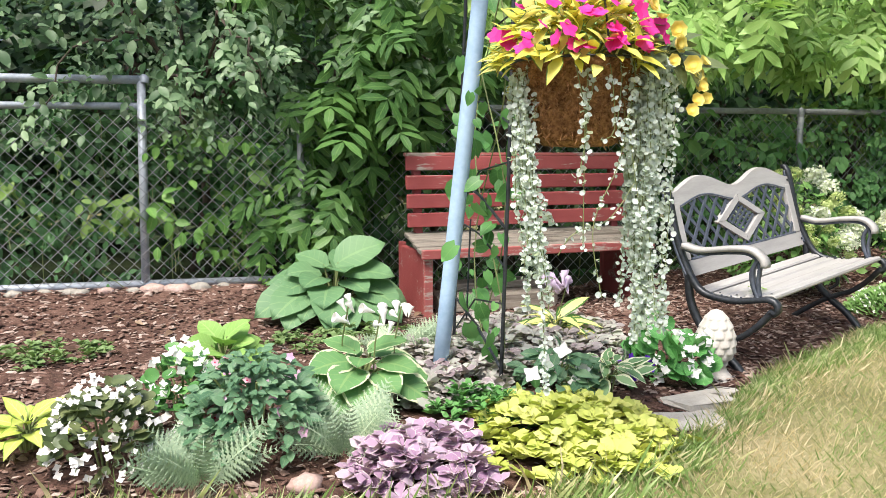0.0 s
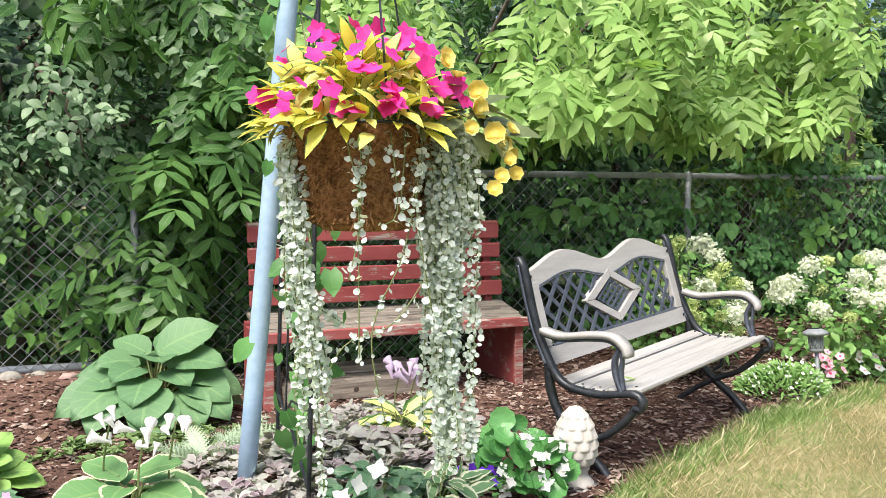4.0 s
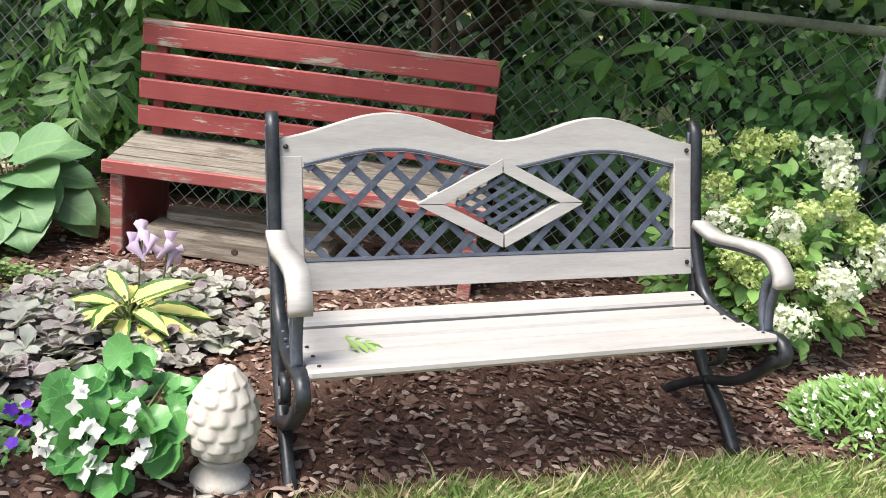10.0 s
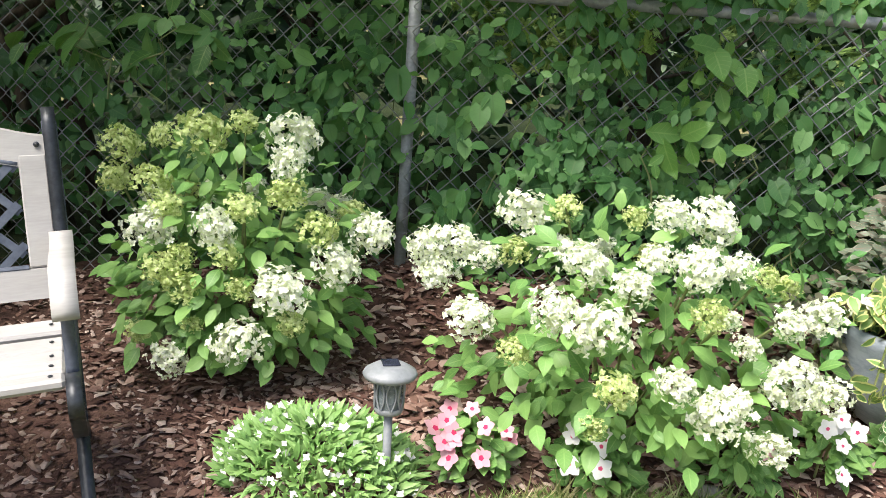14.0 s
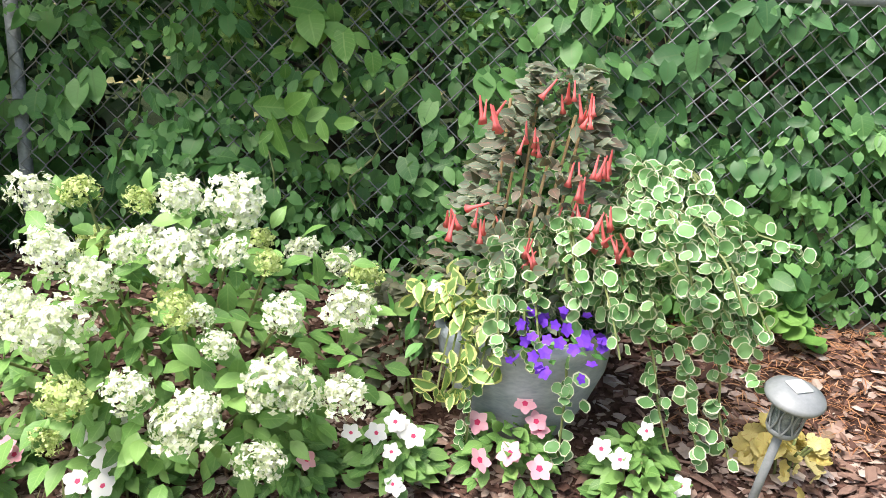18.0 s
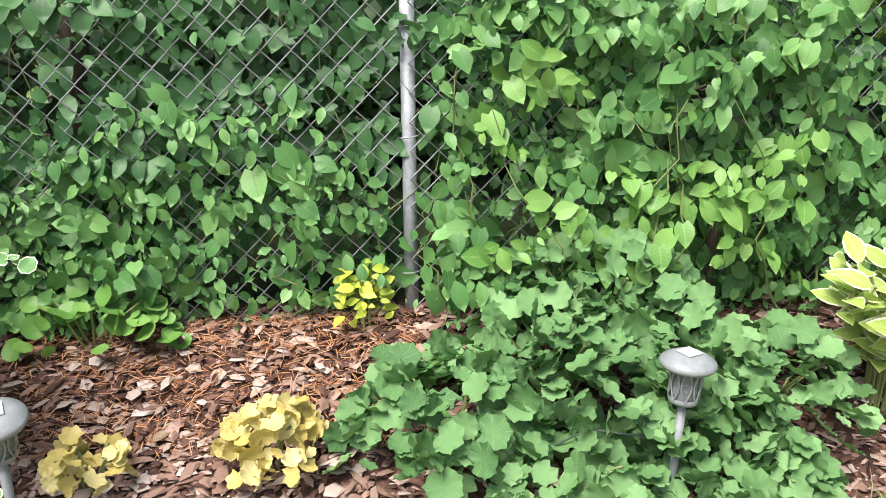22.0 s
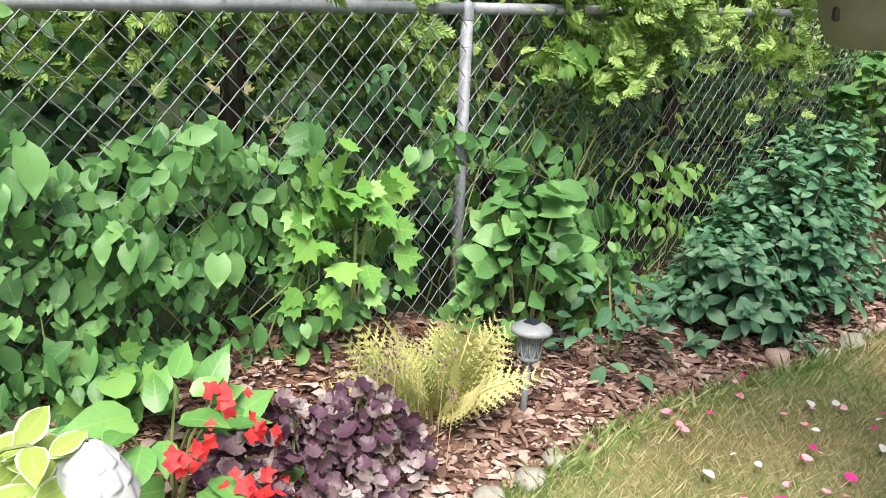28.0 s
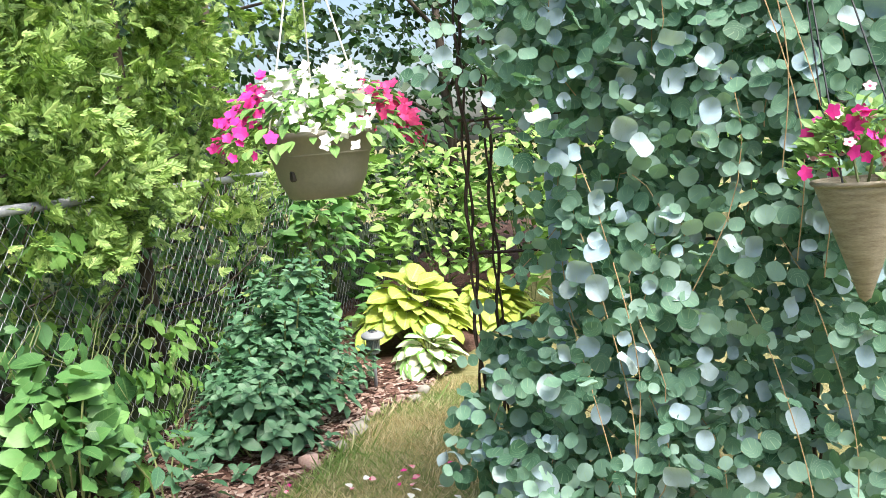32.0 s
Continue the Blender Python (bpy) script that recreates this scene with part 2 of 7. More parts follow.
NEEDLE = (np.array([(0, 0, 0), (0.16, 0.5, 0.04), (0, 1, -0.06), (-0.16, 0.5, 0.04)]), np.array([(0, 1, 2), (0, 2, 3)]), np.array([(0, 0), (1, 0.5), (0, 1), (-1, 0.5)], float))
WIDE = (NEEDLE[0] * (2.6, 1, 1), NEEDLE[1], NEEDLE[2])
OVATE = blade([0.03, 0.23, 0.29, 0.2, 0.0], 0.25, 0.3)
HEART = blade([0.2, 0.4, 0.4, 0.24, 0.0], 0.18, 0.25, 0, 0.14)
PLUMP = blade([0.12, 0.34, 0.38, 0.0], 0.12, 0.2)
LANCE = blade([0.02, 0.13, 0.14, 0.09, 0.0], 0.3, 0.35)
STRAP = blade([0.07, 0.1, 0.11, 0.1, 0.07, 0.0], 0.4, 0.75)
HOSTA = blade([0.1, 0.3, 0.39, 0.41, 0.36, 0.24, 0.0], 0.16, 0.34, 0.008)
FLORET = joined([(WIDE, (0, 0, 0), 90 * k, 0.5) for k in range(4)])
ROUND = disc(10, 0, 0, 0.08, 0.1)
SCALLOP = disc(18, 9, 0.05, 0.14, 0.4)
LOBED = disc(28, 7, 0.07, 0.1, 0.4, teeth=0.05)
RUFFLE = disc(22, 6, 0.08, 0.11, 0.35, teeth=0.045)
PETAL5 = joined([(blade([0.05, 0.32, 0.42, 0.33, 0.06], 0.0, -0.1), (0, 0, 0), 72 * k, 0.5) for k in range(5)])
PETAL4 = joined([(blade([0.07, 0.38, 0.42, 0.28, 0.05], 0.0, -0.15), (0, 0, 0), 90 * k, 0.5) for k in range(4)])
MAPLE = star([(0, 0), (0.2, 0.02), (0.28, 0.12), (0.5, 0.2), (0.42, 0.32), (0.58, 0.56), (0.38, 0.52), (0.3, 0.6), (0.28, 0.8), (0.14, 0.74), (0, 1.0)])
LOBE = (NEEDLE[0] * (1.5, 1, 1), NEEDLE[1], NEEDLE[2])
PINNA = joined([(LOBE, (0, 0.14 + 0.82 * k / 4, -0.03 * k / 4), sg * (58 - 22 * k / 4), 0.27 * (1 - 0.7 * k / 4)) for k in range(5) for sg in (-1, 1)] + [(blade([0.09, 0.07, 0.0], 0, 0.08), (0, 0, 0), 0, 1.0)])
FROND = joined(
    [(PINNA, (0, 0.08 + 0.9 * k / 13, -0.32 * (k / 13) ** 2), sg * (72 - 28 * k / 13), 0.25 * math.sin(math.pi * (0.25 + 0.73 * k / 13)) ** 0.9) for k in range(14) for sg in (-1, 1)]
    + [(blade([0.012, 0.01, 0.0], 0, 0.2), (0, 0, 0.002), 0, 1.0)]
)
CEDAR = joined([(LOBE, (0.0, 0.08 + 0.16 * k, 0.02 * (k % 2)), sg * (58 - 6 * k), 0.46 - 0.05 * k) for k in range(5) for sg in (-1, 1)] + [(NEEDLE, (0, 0, 0), 0, 1.0)])
COMPOUND = joined([(blade([0.02, 0.15, 0.16, 0.0], 0.15, 0.3), (0, 0.24 * k, -0.06 * k), sg * 58, 0.5) for k in range(1, 4) for sg in (-1, 1)] + [(blade([0.02, 0.15, 0.16, 0.0], 0.15, 0.3), (0, 0.72, -0.2), 0, 0.5)])


# ---- materials ----
class Nodes:
    """A node material under construction."""

    def __init__(self, name):
        self.mat = bpy.data.materials.new(name)
        self.mat.use_nodes = True
        self.t = self.mat.node_tree
        self.t.nodes.clear()
        self.out = self.t.nodes.new("ShaderNodeOutputMaterial")

    def node(self, kind, ins=None, **props):
        n = self.t.nodes.new(kind)
        for k, v in props.items():
            setattr(n, k, v)
        for k, v in (ins or {}).items():
            if hasattr(v, "is_linked"):
                self.t.links.new(v, n.inputs[k])
            else:
                n.inputs[k].default_value = v
        return n

    def math(self, op, a, b=0.0, clamp=False):
        return self.node("ShaderNodeMath", {0: a, 1: b}, operation=op, use_clamp=clamp).outputs[0]

    def mix(self, fac, a, b, blend="MIX"):
        return self.node("ShaderNodeMix", {0: fac, 6: a, 7: b}, data_type="RGBA", blend_type=blend).outputs[2]

    def noise(self, scale, detail=3.0, rough=0.55, coord=None, kind="Object"):
        if coord is None:
            coord = self.node("ShaderNodeTexCoord").outputs[kind]
        return self.node("ShaderNodeTexNoise", {"Vector": coord, "Scale": scale, "Detail": detail, "Roughness": rough}).outputs["Fac"]

    def ramp(self, fac, stops):
        n = self.node("ShaderNodeValToRGB", {"Fac": fac})
        el = n.color_ramp.elements
        while len(el) < len(stops):
            el.new(0.5)
        for e, (p, c) in zip(el, stops):
            e.position, e.color = p, rgba(c)
        return n.outputs["Color"]

    def bump(self, height, strength=0.3, distance=0.01):
        return self.node("ShaderNodeBump", {"Height": height, "Strength": strength, "Distance": distance}).outputs["Normal"]

    def finish(self, color, rough=0.6, metal=0.0, normal=None, spec=0.5, through=0.0, tint=None):
        ins = {"Base Color": color, "Roughness": rough, "Metallic": metal, "Specular IOR Level": spec}
        if normal is not None:
            ins["Normal"] = normal
        p = self.node("ShaderNodeBsdfPrincipled", ins)
        surf = p.outputs[0]
        if through:
            tr = self.node("ShaderNodeBsdfTranslucent", {"Color": tint if tint is not None else color})
            surf = self.node("ShaderNodeMixShader", {0: through, 1: surf, 2: tr.outputs[0]}).outputs[0]
        self.t.links.new(surf, self.out.inputs["Surface"])
        return self.mat


def rgba(c):
    return (*c, 1.0) if len(c) == 3 else tuple(c)


def leaf_material(name, low, mid, high, rough=0.45, rim=None, rim_at=0.72, heart=None, heart_at=0.3, vein=None, through=0.2, warm=None, round_leaf=False, own=0.1, gloss=0.32):
    """A leaf: its own shade for each leaf, veins, and a paler rim or heart where the plant is variegated."""
    k = Nodes(name)
    low, mid, high = [(c[0], c[1], c[2] * (1.35 if c[1] > 1.25 * c[0] else 1.1)) for c in (low, mid, high)]
    rnd = k.node("ShaderNodeNewGeometry").outputs["Random Per Island"]
    uv = k.node("ShaderNodeUVMap").outputs[0]
    sep = k.node("ShaderNodeSeparateXYZ", {0: uv})
    au = k.math("ABSOLUTE", sep.outputs[0])
    patch = k.math("ADD", k.math("MULTIPLY", k.math("SUBTRACT", k.noise(3.2, 3), 0.5), 1.7), 0.5)
    pick = k.math("ADD", k.math("MULTIPLY", rnd, 0.66 - own), k.math("MULTIPLY", patch, 0.4))
    pick = k.math("ADD", pick, k.math("MULTIPLY", k.node("ShaderNodeObjectInfo").outputs["Random"], own))
    stops = [(0.12, low), (0.5, mid), (0.92, high)]
    if warm:
        stops.append((0.97, warm))
    col = k.ramp(pick, stops)
    fine = k.noise(45, 3)
    wob = k.math("MULTIPLY", k.math("SUBTRACT", k.noise(30, 2), 0.5), 0.5)
    if vein:
        if round_leaf:
            ray = k.math("ABSOLUTE", k.math("SINE", k.math("MULTIPLY", sep.outputs[1], 4.0)))
            line = k.math("LESS_THAN", ray, 0.14)
        else:
            mid_l = k.math("LESS_THAN", au, 0.07)
            saw = k.math("FRACT", k.math("SUBTRACT", k.math("MULTIPLY", sep.outputs[1], 7.0), k.math("MULTIPLY", au, 1.6)))
            line = k.math("MAXIMUM", mid_l, k.math("MULTIPLY", k.math("LESS_THAN", saw, 0.13), 0.55))
        col = k.mix(k.math("MULTIPLY", line, 0.6), col, rgba(vein))
    if rim:
        edge = k.math("GREATER_THAN", k.math("ADD", au, wob), rim_at)
        col = k.mix(edge, col, rgba(rim))
    if heart:
        inner = k.math("LESS_THAN", k.math("ADD", au, wob), heart_at)
        col = k.mix(inner, col, rgba(heart))
    col = k.mix(k.math("MULTIPLY", fine, 0.35), col, k.mix(1.0, col, rgba((0.55, 0.55, 0.5)), "MULTIPLY"))
    tint = k.mix(1.0, col, rgba((1.1, 1.2, 0.7)), "MULTIPLY")
    return k.finish(col, rough, 0.0, k.bump(fine, 0.25, 0.004), gloss, through, tint)


def petal_material(name, a, b, heart=None, heart_at=0.25, through=0.3):
    k = Nodes(name)
    rnd = k.node("ShaderNodeNewGeometry").outputs["Random Per Island"]
    col = k.ramp(rnd, [(0.0, a), (1.0, b)])
    if heart:
        v = k.node("ShaderNodeSeparateXYZ", {0: k.node("ShaderNodeUVMap").outputs[0]}).outputs[1]
        col = k.mix(k.math("LESS_THAN", v, heart_at), col, rgba(heart))
    fine = k.noise(60, 2)
    col = k.mix(k.math("MULTIPLY", fine, 0.25), col, k.mix(1.0, col, rgba((0.7, 0.7, 0.7)), "MULTIPLY"))
    return k.finish(col, 0.6, 0, None, 0.3, through)


def plain_material(name, a, b, scale=12.0, rough=0.6, metal=0.0, bump=0.2, dist=0.004, fine=90.0, spec=0.5, third=None, stretch=None):
    """A surface that shifts between two shades in patches and in grain."""
    k = Nodes(name)
    co = k.node("ShaderNodeTexCoord").outputs["Object"]
    if stretch:
        co = k.node("ShaderNodeMapping", {"Vector": co, "Scale": stretch}).outputs[0]
    n1, n2 = k.noise(scale, 5, 0.6, co), k.noise(fine, 3, 0.6, co)
    f = k.math("ADD", k.math("MULTIPLY", n1, 0.65), k.math("MULTIPLY", n2, 0.35))
    stops = [(0.36, a), (0.62, b)]
    if third:
        stops.append((0.7, third))
    col = k.ramp(f, stops)
    rr = k.math("ADD", k.math("MULTIPLY", n2, 0.25), rough - 0.12)
    return k.finish(col, rr, metal, k.bump(f, bump, dist), spec)


def worn_paint(name, paint, paint_b, bare, bare_b, wear=0.5, up_wear=0.0, rough=0.6):
    """Old paint on wood: grain along x, flaked to grey wood in places."""
    k = Nodes(name)
    co = k.node("ShaderNodeTexCoord").outputs["Object"]
    grain = k.noise(8, 6, 0.7, k.node("ShaderNodeMapping", {"Vector": co, "Scale": (1.0, 14, 14)}).outputs[0])
    patch = k.noise(5, 6, 0.7, k.node("ShaderNodeMapping", {"Vector": co, "Scale": (0.7, 2.2, 2.2)}).outputs[0])
    wood = k.ramp(grain, [(0.3, bare), (0.7, bare_b)])
    coat = k.ramp(k.noise(3.0, 4, 0.6, co), [(0.3, paint), (0.7, paint_b)])
    m = k.math("ADD", k.math("MULTIPLY", patch, 0.7), k.math("MULTIPLY", grain, 0.35))
    if up_wear:
        nz = k.node("ShaderNodeSeparateXYZ", {0: k.node("ShaderNodeTexCoord").outputs["Normal"]}).outputs[2]
        m = k.math("ADD", m, k.math("MULTIPLY", nz, up_wear))
    worn = k.ramp(m, [(wear, (0, 0, 0)), (wear + 0.05, (1, 1, 1))])
    col = k.mix(worn, coat, wood)
    return k.finish(col, rough, 0, k.bump(k.math("ADD", grain, k.math("MULTIPLY", worn, -0.4)), 0.45, 0.003), 0.35)


M = {}
M["ivy"] = leaf_material("ivy_leaf", (0.035, 0.11, 0.026), (0.095, 0.235, 0.052), (0.21, 0.4, 0.1), vein=(0.14, 0.26, 0.09))
# darker copy of the ivy leaf: shade behind the wire put into the colour
M["ivy_shade"] = leaf_material("ivy_leaf_shade", (0.022, 0.075, 0.02), (0.06, 0.16, 0.042), (0.12, 0.26, 0.075), vein=(0.08, 0.16, 0.06))
M["tree"] = leaf_material("tree_leaf", (0.028, 0.082, 0.017), (0.07, 0.17, 0.032), (0.15, 0.3, 0.06), vein=(0.2, 0.32, 0.1), through=0.3)
M["tree_lime"] = leaf_material("tree_leaf_lime", (0.12, 0.25, 0.04), (0.25, 0.42, 0.08), (0.42, 0.57, 0.16), vein=(0.34, 0.46, 0.16), through=0.3)
# leaf greens kept near black so that gaps in the foliage read as shade
M["tree_far_shade"] = leaf_material("tree_leaf_far_shade", (0.012, 0.036, 0.01), (0.032, 0.082, 0.02), (0.085, 0.17, 0.045))
M["viburnum"] = leaf_material("viburnum_leaf", (0.04, 0.085, 0.03), (0.1, 0.18, 0.065), (0.24, 0.35, 0.14))
M["cedar"] = leaf_material("cedar_spray", (0.05, 0.11, 0.02), (0.25, 0.4, 0.08), (0.5, 0.63, 0.17), through=0.25, warm=(0.34, 0.2, 0.06))
M["maple"] = leaf_material("maple_leaf", (0.08, 0.2, 0.03), (0.14, 0.3, 0.05), (0.22, 0.4, 0.08), vein=(0.25, 0.4, 0.12))
M["maple_bright"] = leaf_material("maple_bright_leaf", (0.1, 0.27, 0.04), (0.18, 0.39, 0.06), (0.28, 0.5, 0.09), vein=(0.32, 0.5, 0.15))
M["lime"] = leaf_material("lime_leaf", (0.36, 0.46, 0.05), (0.54, 0.63, 0.08), (0.7, 0.75, 0.15), through=0.3)
M["moneywort"] = leaf_material("gold_leaf", (0.36, 0.44, 0.07), (0.56, 0.6, 0.14), (0.72, 0.71, 0.24), warm=(0.36, 0.2, 0.06), own=0.5)
M["hosta_blue"] = leaf_material("hosta_blue_leaf", (0.07, 0.16, 0.06), (0.12, 0.24, 0.085), (0.2, 0.34, 0.12), vein=(0.22, 0.36, 0.16), rough=0.5)
M["hosta_edge"] = leaf_material("hosta_edged_leaf", (0.08, 0.2, 0.05), (0.13, 0.28, 0.08), (0.2, 0.36, 0.1), rim=(0.62, 0.66, 0.44), rim_at=0.86, vein=(0.25, 0.38, 0.15))
M["hosta_gold"] = leaf_material("hosta_gold_leaf", (0.36, 0.46, 0.06), (0.5, 0.58, 0.1), (0.62, 0.66, 0.16), vein=(0.62, 0.68, 0.3), rim=(0.24, 0.38, 0.06), rim_at=0.86)
M["hosta_cream"] = leaf_material("hosta_cream_leaf", (0.5, 0.55, 0.3), (0.66, 0.68, 0.46), (0.76, 0.76, 0.6), rim=(0.16, 0.32, 0.08), rim_at=0.7)
M["hosta_lime"] = leaf_material("hosta_lime_leaf", (0.16, 0.32, 0.06), (0.24, 0.42, 0.08), (0.34, 0.52, 0.13), vein=(0.4, 0.55, 0.2))
M["hosta_heart"] = leaf_material("hosta_yellow_heart_leaf", (0.05, 0.14, 0.02), (0.08, 0.19, 0.03), (0.12, 0.25, 0.04), heart=(0.78, 0.75, 0.28), heart_at=0.66)
M["solomon"] = leaf_material("variegated_leaf", (0.28, 0.4, 0.06), (0.38, 0.5, 0.09), (0.5, 0.58, 0.14), rim=(0.74, 0.74, 0.55), rim_at=0.82, vein=(0.48, 0.6, 0.22))
M["painted_fern"] = leaf_material("painted_fern_leaf", (0.2, 0.3, 0.13), (0.36, 0.47, 0.25), (0.52, 0.61, 0.38), own=0.4)
M["autumn_fern"] = leaf_material("autumn_fern_leaf", (0.16, 0.22, 0.06), (0.5, 0.5, 0.18), (0.68, 0.61, 0.28), warm=(0.5, 0.3, 0.14), own=0.5)
M["ajuga"] = leaf_material("ajuga_leaf", (0.19, 0.09, 0.14), (0.38, 0.38, 0.32), (0.54, 0.58, 0.46), rim=(0.44, 0.37, 0.39), rim_at=0.84, rough=0.4, own=0.5)
M["ajuga_pink"] = leaf_material("ajuga_pink_leaf", (0.22, 0.1, 0.19), (0.42, 0.28, 0.37), (0.6, 0.5, 0.54), rim=(0.55, 0.48, 0.5), rim_at=0.86, own=0.5)
M["heuchera_p"] = leaf_material("purple_leaf", (0.035, 0.012, 0.025), (0.14, 0.075, 0.1), (0.5, 0.44, 0.38), vein=(0.06, 0.02, 0.035), rough=0.4, warm=(0.5, 0.38, 0.26), round_leaf=True)
M["heuchera_y"] = leaf_material("amber_leaf", (0.46, 0.36, 0.09), (0.62, 0.53, 0.18), (0.74, 0.67, 0.34), vein=(0.5, 0.3, 0.12), warm=(0.6, 0.36, 0.2), round_leaf=True)
M["green"] = leaf_material("green_leaf", (0.05, 0.15, 0.03), (0.1, 0.27, 0.055), (0.19, 0.4, 0.1), vein=(0.16, 0.33, 0.1))
M["geum"] = leaf_material("geum_leaf", (0.065, 0.15, 0.045), (0.13, 0.26, 0.075), (0.24, 0.41, 0.14), vein=(0.18, 0.33, 0.12), round_leaf=True, gloss=0.15, rough=0.6)
M["begonia"] = leaf_material("begonia_leaf", (0.06, 0.2, 0.045), (0.11, 0.32, 0.07), (0.19, 0.44, 0.12), vein=(0.26, 0.5, 0.18), rough=0.3, round_leaf=True)
M["begonia_red"] = leaf_material("begonia_glossy_leaf", (0.07, 0.2, 0.04), (0.14, 0.34, 0.07), (0.26, 0.46, 0.1), vein=(0.25, 0.42, 0.12), rough=0.32, warm=(0.3, 0.2, 0.06), gloss=0.3)
M["impatiens"] = leaf_material("impatiens_leaf", (0.055, 0.13, 0.055), (0.1, 0.21, 0.085), (0.18, 0.31, 0.13), vein=(0.2, 0.3, 0.16))
M["hydrangea"] = leaf_material("hydrangea_leaf", (0.08, 0.19, 0.035), (0.16, 0.32, 0.065), (0.26, 0.43, 0.1), vein=(0.26, 0.42, 0.14))
M["alyssum"] = leaf_material("alyssum_leaf", (0.12, 0.25, 0.05), (0.2, 0.36, 0.08), (0.3, 0.46, 0.12))
M["silver"] = leaf_material("silver_leaf", (0.54, 0.61, 0.55), (0.69, 0.75, 0.69), (0.83, 0.87, 0.82), rough=0.55, through=0.35)
M["variegated"] = leaf_material("cream_edged_leaf", (0.1, 0.24, 0.06), (0.17, 0.35, 0.1), (0.26, 0.45, 0.15), rim=(0.74, 0.77, 0.58), rim_at=0.86)
M["variegated_y"] = leaf_material("yellow_edged_leaf", (0.14, 0.26, 0.06), (0.2, 0.34, 0.08), (0.28, 0.42, 0.1), rim=(0.7, 0.72, 0.3), rim_at=0.6)
M["variegated_c"] = leaf_material("cream_striped_leaf", (0.14, 0.28, 0.09), (0.22, 0.38, 0.13), (0.32, 0.48, 0.18), rim=(0.76, 0.78, 0.56), rim_at=0.66)
M["fuchsia"] = leaf_material("fuchsia_leaf", (0.14, 0.09, 0.065), (0.15, 0.2, 0.105), (0.27, 0.34, 0.19), vein=(0.3, 0.14, 0.12), rim=(0.44, 0.42, 0.3), rim_at=0.93, warm=(0.3, 0.1, 0.09))
M["coleus"] = leaf_material("dusky_leaf", (0.06, 0.075, 0.045), (0.12, 0.125, 0.075), (0.2, 0.2, 0.12), warm=(0.14, 0.08, 0.06))
M["honeysuckle"] = leaf_material("honeysuckle_leaf", (0.045, 0.13, 0.055), (0.16, 0.31, 0.165), (0.36, 0.52, 0.35), vein=(0.3, 0.45, 0.29), rough=0.55, through=0.3, round_leaf=True)
M["honeysuckle_pale"] = leaf_material("honeysuckle_disc", (0.23, 0.35, 0.3), (0.34, 0.46, 0.41), (0.47, 0.58, 0.53), rough=0.65, through=0.2, round_leaf=True, vein=(0.35, 0.48, 0.4))
M["shrub"] = leaf_material("shrub_leaf", (0.035, 0.105, 0.04), (0.08, 0.2, 0.08), (0.21, 0.36, 0.17), vein=(0.14, 0.27, 0.14))
M["inner"] = leaf_material("basket_leaf", (0.62, 0.55, 0.05), (0.75, 0.68, 0.12), (0.82, 0.78, 0.3), rim=(0.12, 0.22, 0.05), rim_at=0.87)
M["bronze"] = leaf_material("bronze_leaf", (0.06, 0.09, 0.03), (0.11, 0.15, 0.05), (0.19, 0.21, 0.08), rough=0.4)
M["creeper"] = leaf_material("creeper_leaf", (0.09, 0.16, 0.04), (0.16, 0.25, 0.07), (0.26, 0.35, 0.11))
M["dry_needle"] = leaf_material("dry_needle", (0.26, 0.1, 0.04), (0.42, 0.2, 0.09), (0.55, 0.33, 0.18), through=0.05)
M["pale_chip"] = leaf_material("weathered_flake", (0.28, 0.21, 0.17), (0.42, 0.34, 0.28), (0.56, 0.48, 0.41), through=0.02)
M["dead_leaf"] = leaf_material("dry_leaf", (0.1, 0.06, 0.04), (0.2, 0.13, 0.08), (0.34, 0.25, 0.16), through=0.1)
M["white"] = petal_material("white_petal", (0.84, 0.83, 0.8), (0.92, 0.91, 0.88))
M["white_rose"] = petal_material("white_petal_rose_eye", (0.86, 0.84, 0.84), (0.9, 0.89, 0.9), (0.7, 0.08, 0.2), 0.16)
M["pink"] = petal_material("pink_petal", (0.75, 0.3, 0.4), (0.86, 0.52, 0.6), (0.65, 0.04, 0.14), 0.22)
M["palepink"] = petal_material("pale_pink_petal", (0.72, 0.36, 0.58), (0.82, 0.55, 0.74))
M["magenta"] = petal_material("magenta_petal", (0.72, 0.015, 0.26), (0.86, 0.06, 0.38))
M["rosy"] = petal_material("rosy_petal", (0.7, 0.02, 0.16), (0.85, 0.1, 0.32))
M["yellow"] = petal_material("yellow_petal", (0.86, 0.68, 0.08), (0.92, 0.83, 0.36))
M["red"] = petal_material("red_petal", (0.72, 0.02, 0.03), (0.86, 0.08, 0.08))
M["coral"] = petal_material("coral_petal", (0.88, 0.14, 0.16), (0.94, 0.3, 0.3))
M["violet"] = petal_material("violet_petal", (0.1, 0.02, 0.5), (0.2, 0.06, 0.66))
M["lilac"] = petal_material("lilac_petal", (0.6, 0.45, 0.66), (0.8, 0.68, 0.82))
M["hyd_white"] = petal_material("hydrangea_floret", (0.72, 0.8, 0.5), (0.92, 0.92, 0.88))
M["hyd_lime"] = petal_material("hydrangea_bud", (0.42, 0.55, 0.16), (0.74, 0.8, 0.42))
M["stem"] = plain_material("stem", (0.12, 0.17, 0.05), (0.2, 0.22, 0.09), 20)
M["stem_tan"] = plain_material("tan_stem", (0.34, 0.22, 0.11), (0.46, 0.32, 0.18), 20)
M["bark"] = plain_material("bark", (0.045, 0.035, 0.028), (0.12, 0.095, 0.075), 9, 0.85, 0, 0.6, 0.01, 50, 0.3, stretch=(3, 3, 0.7))
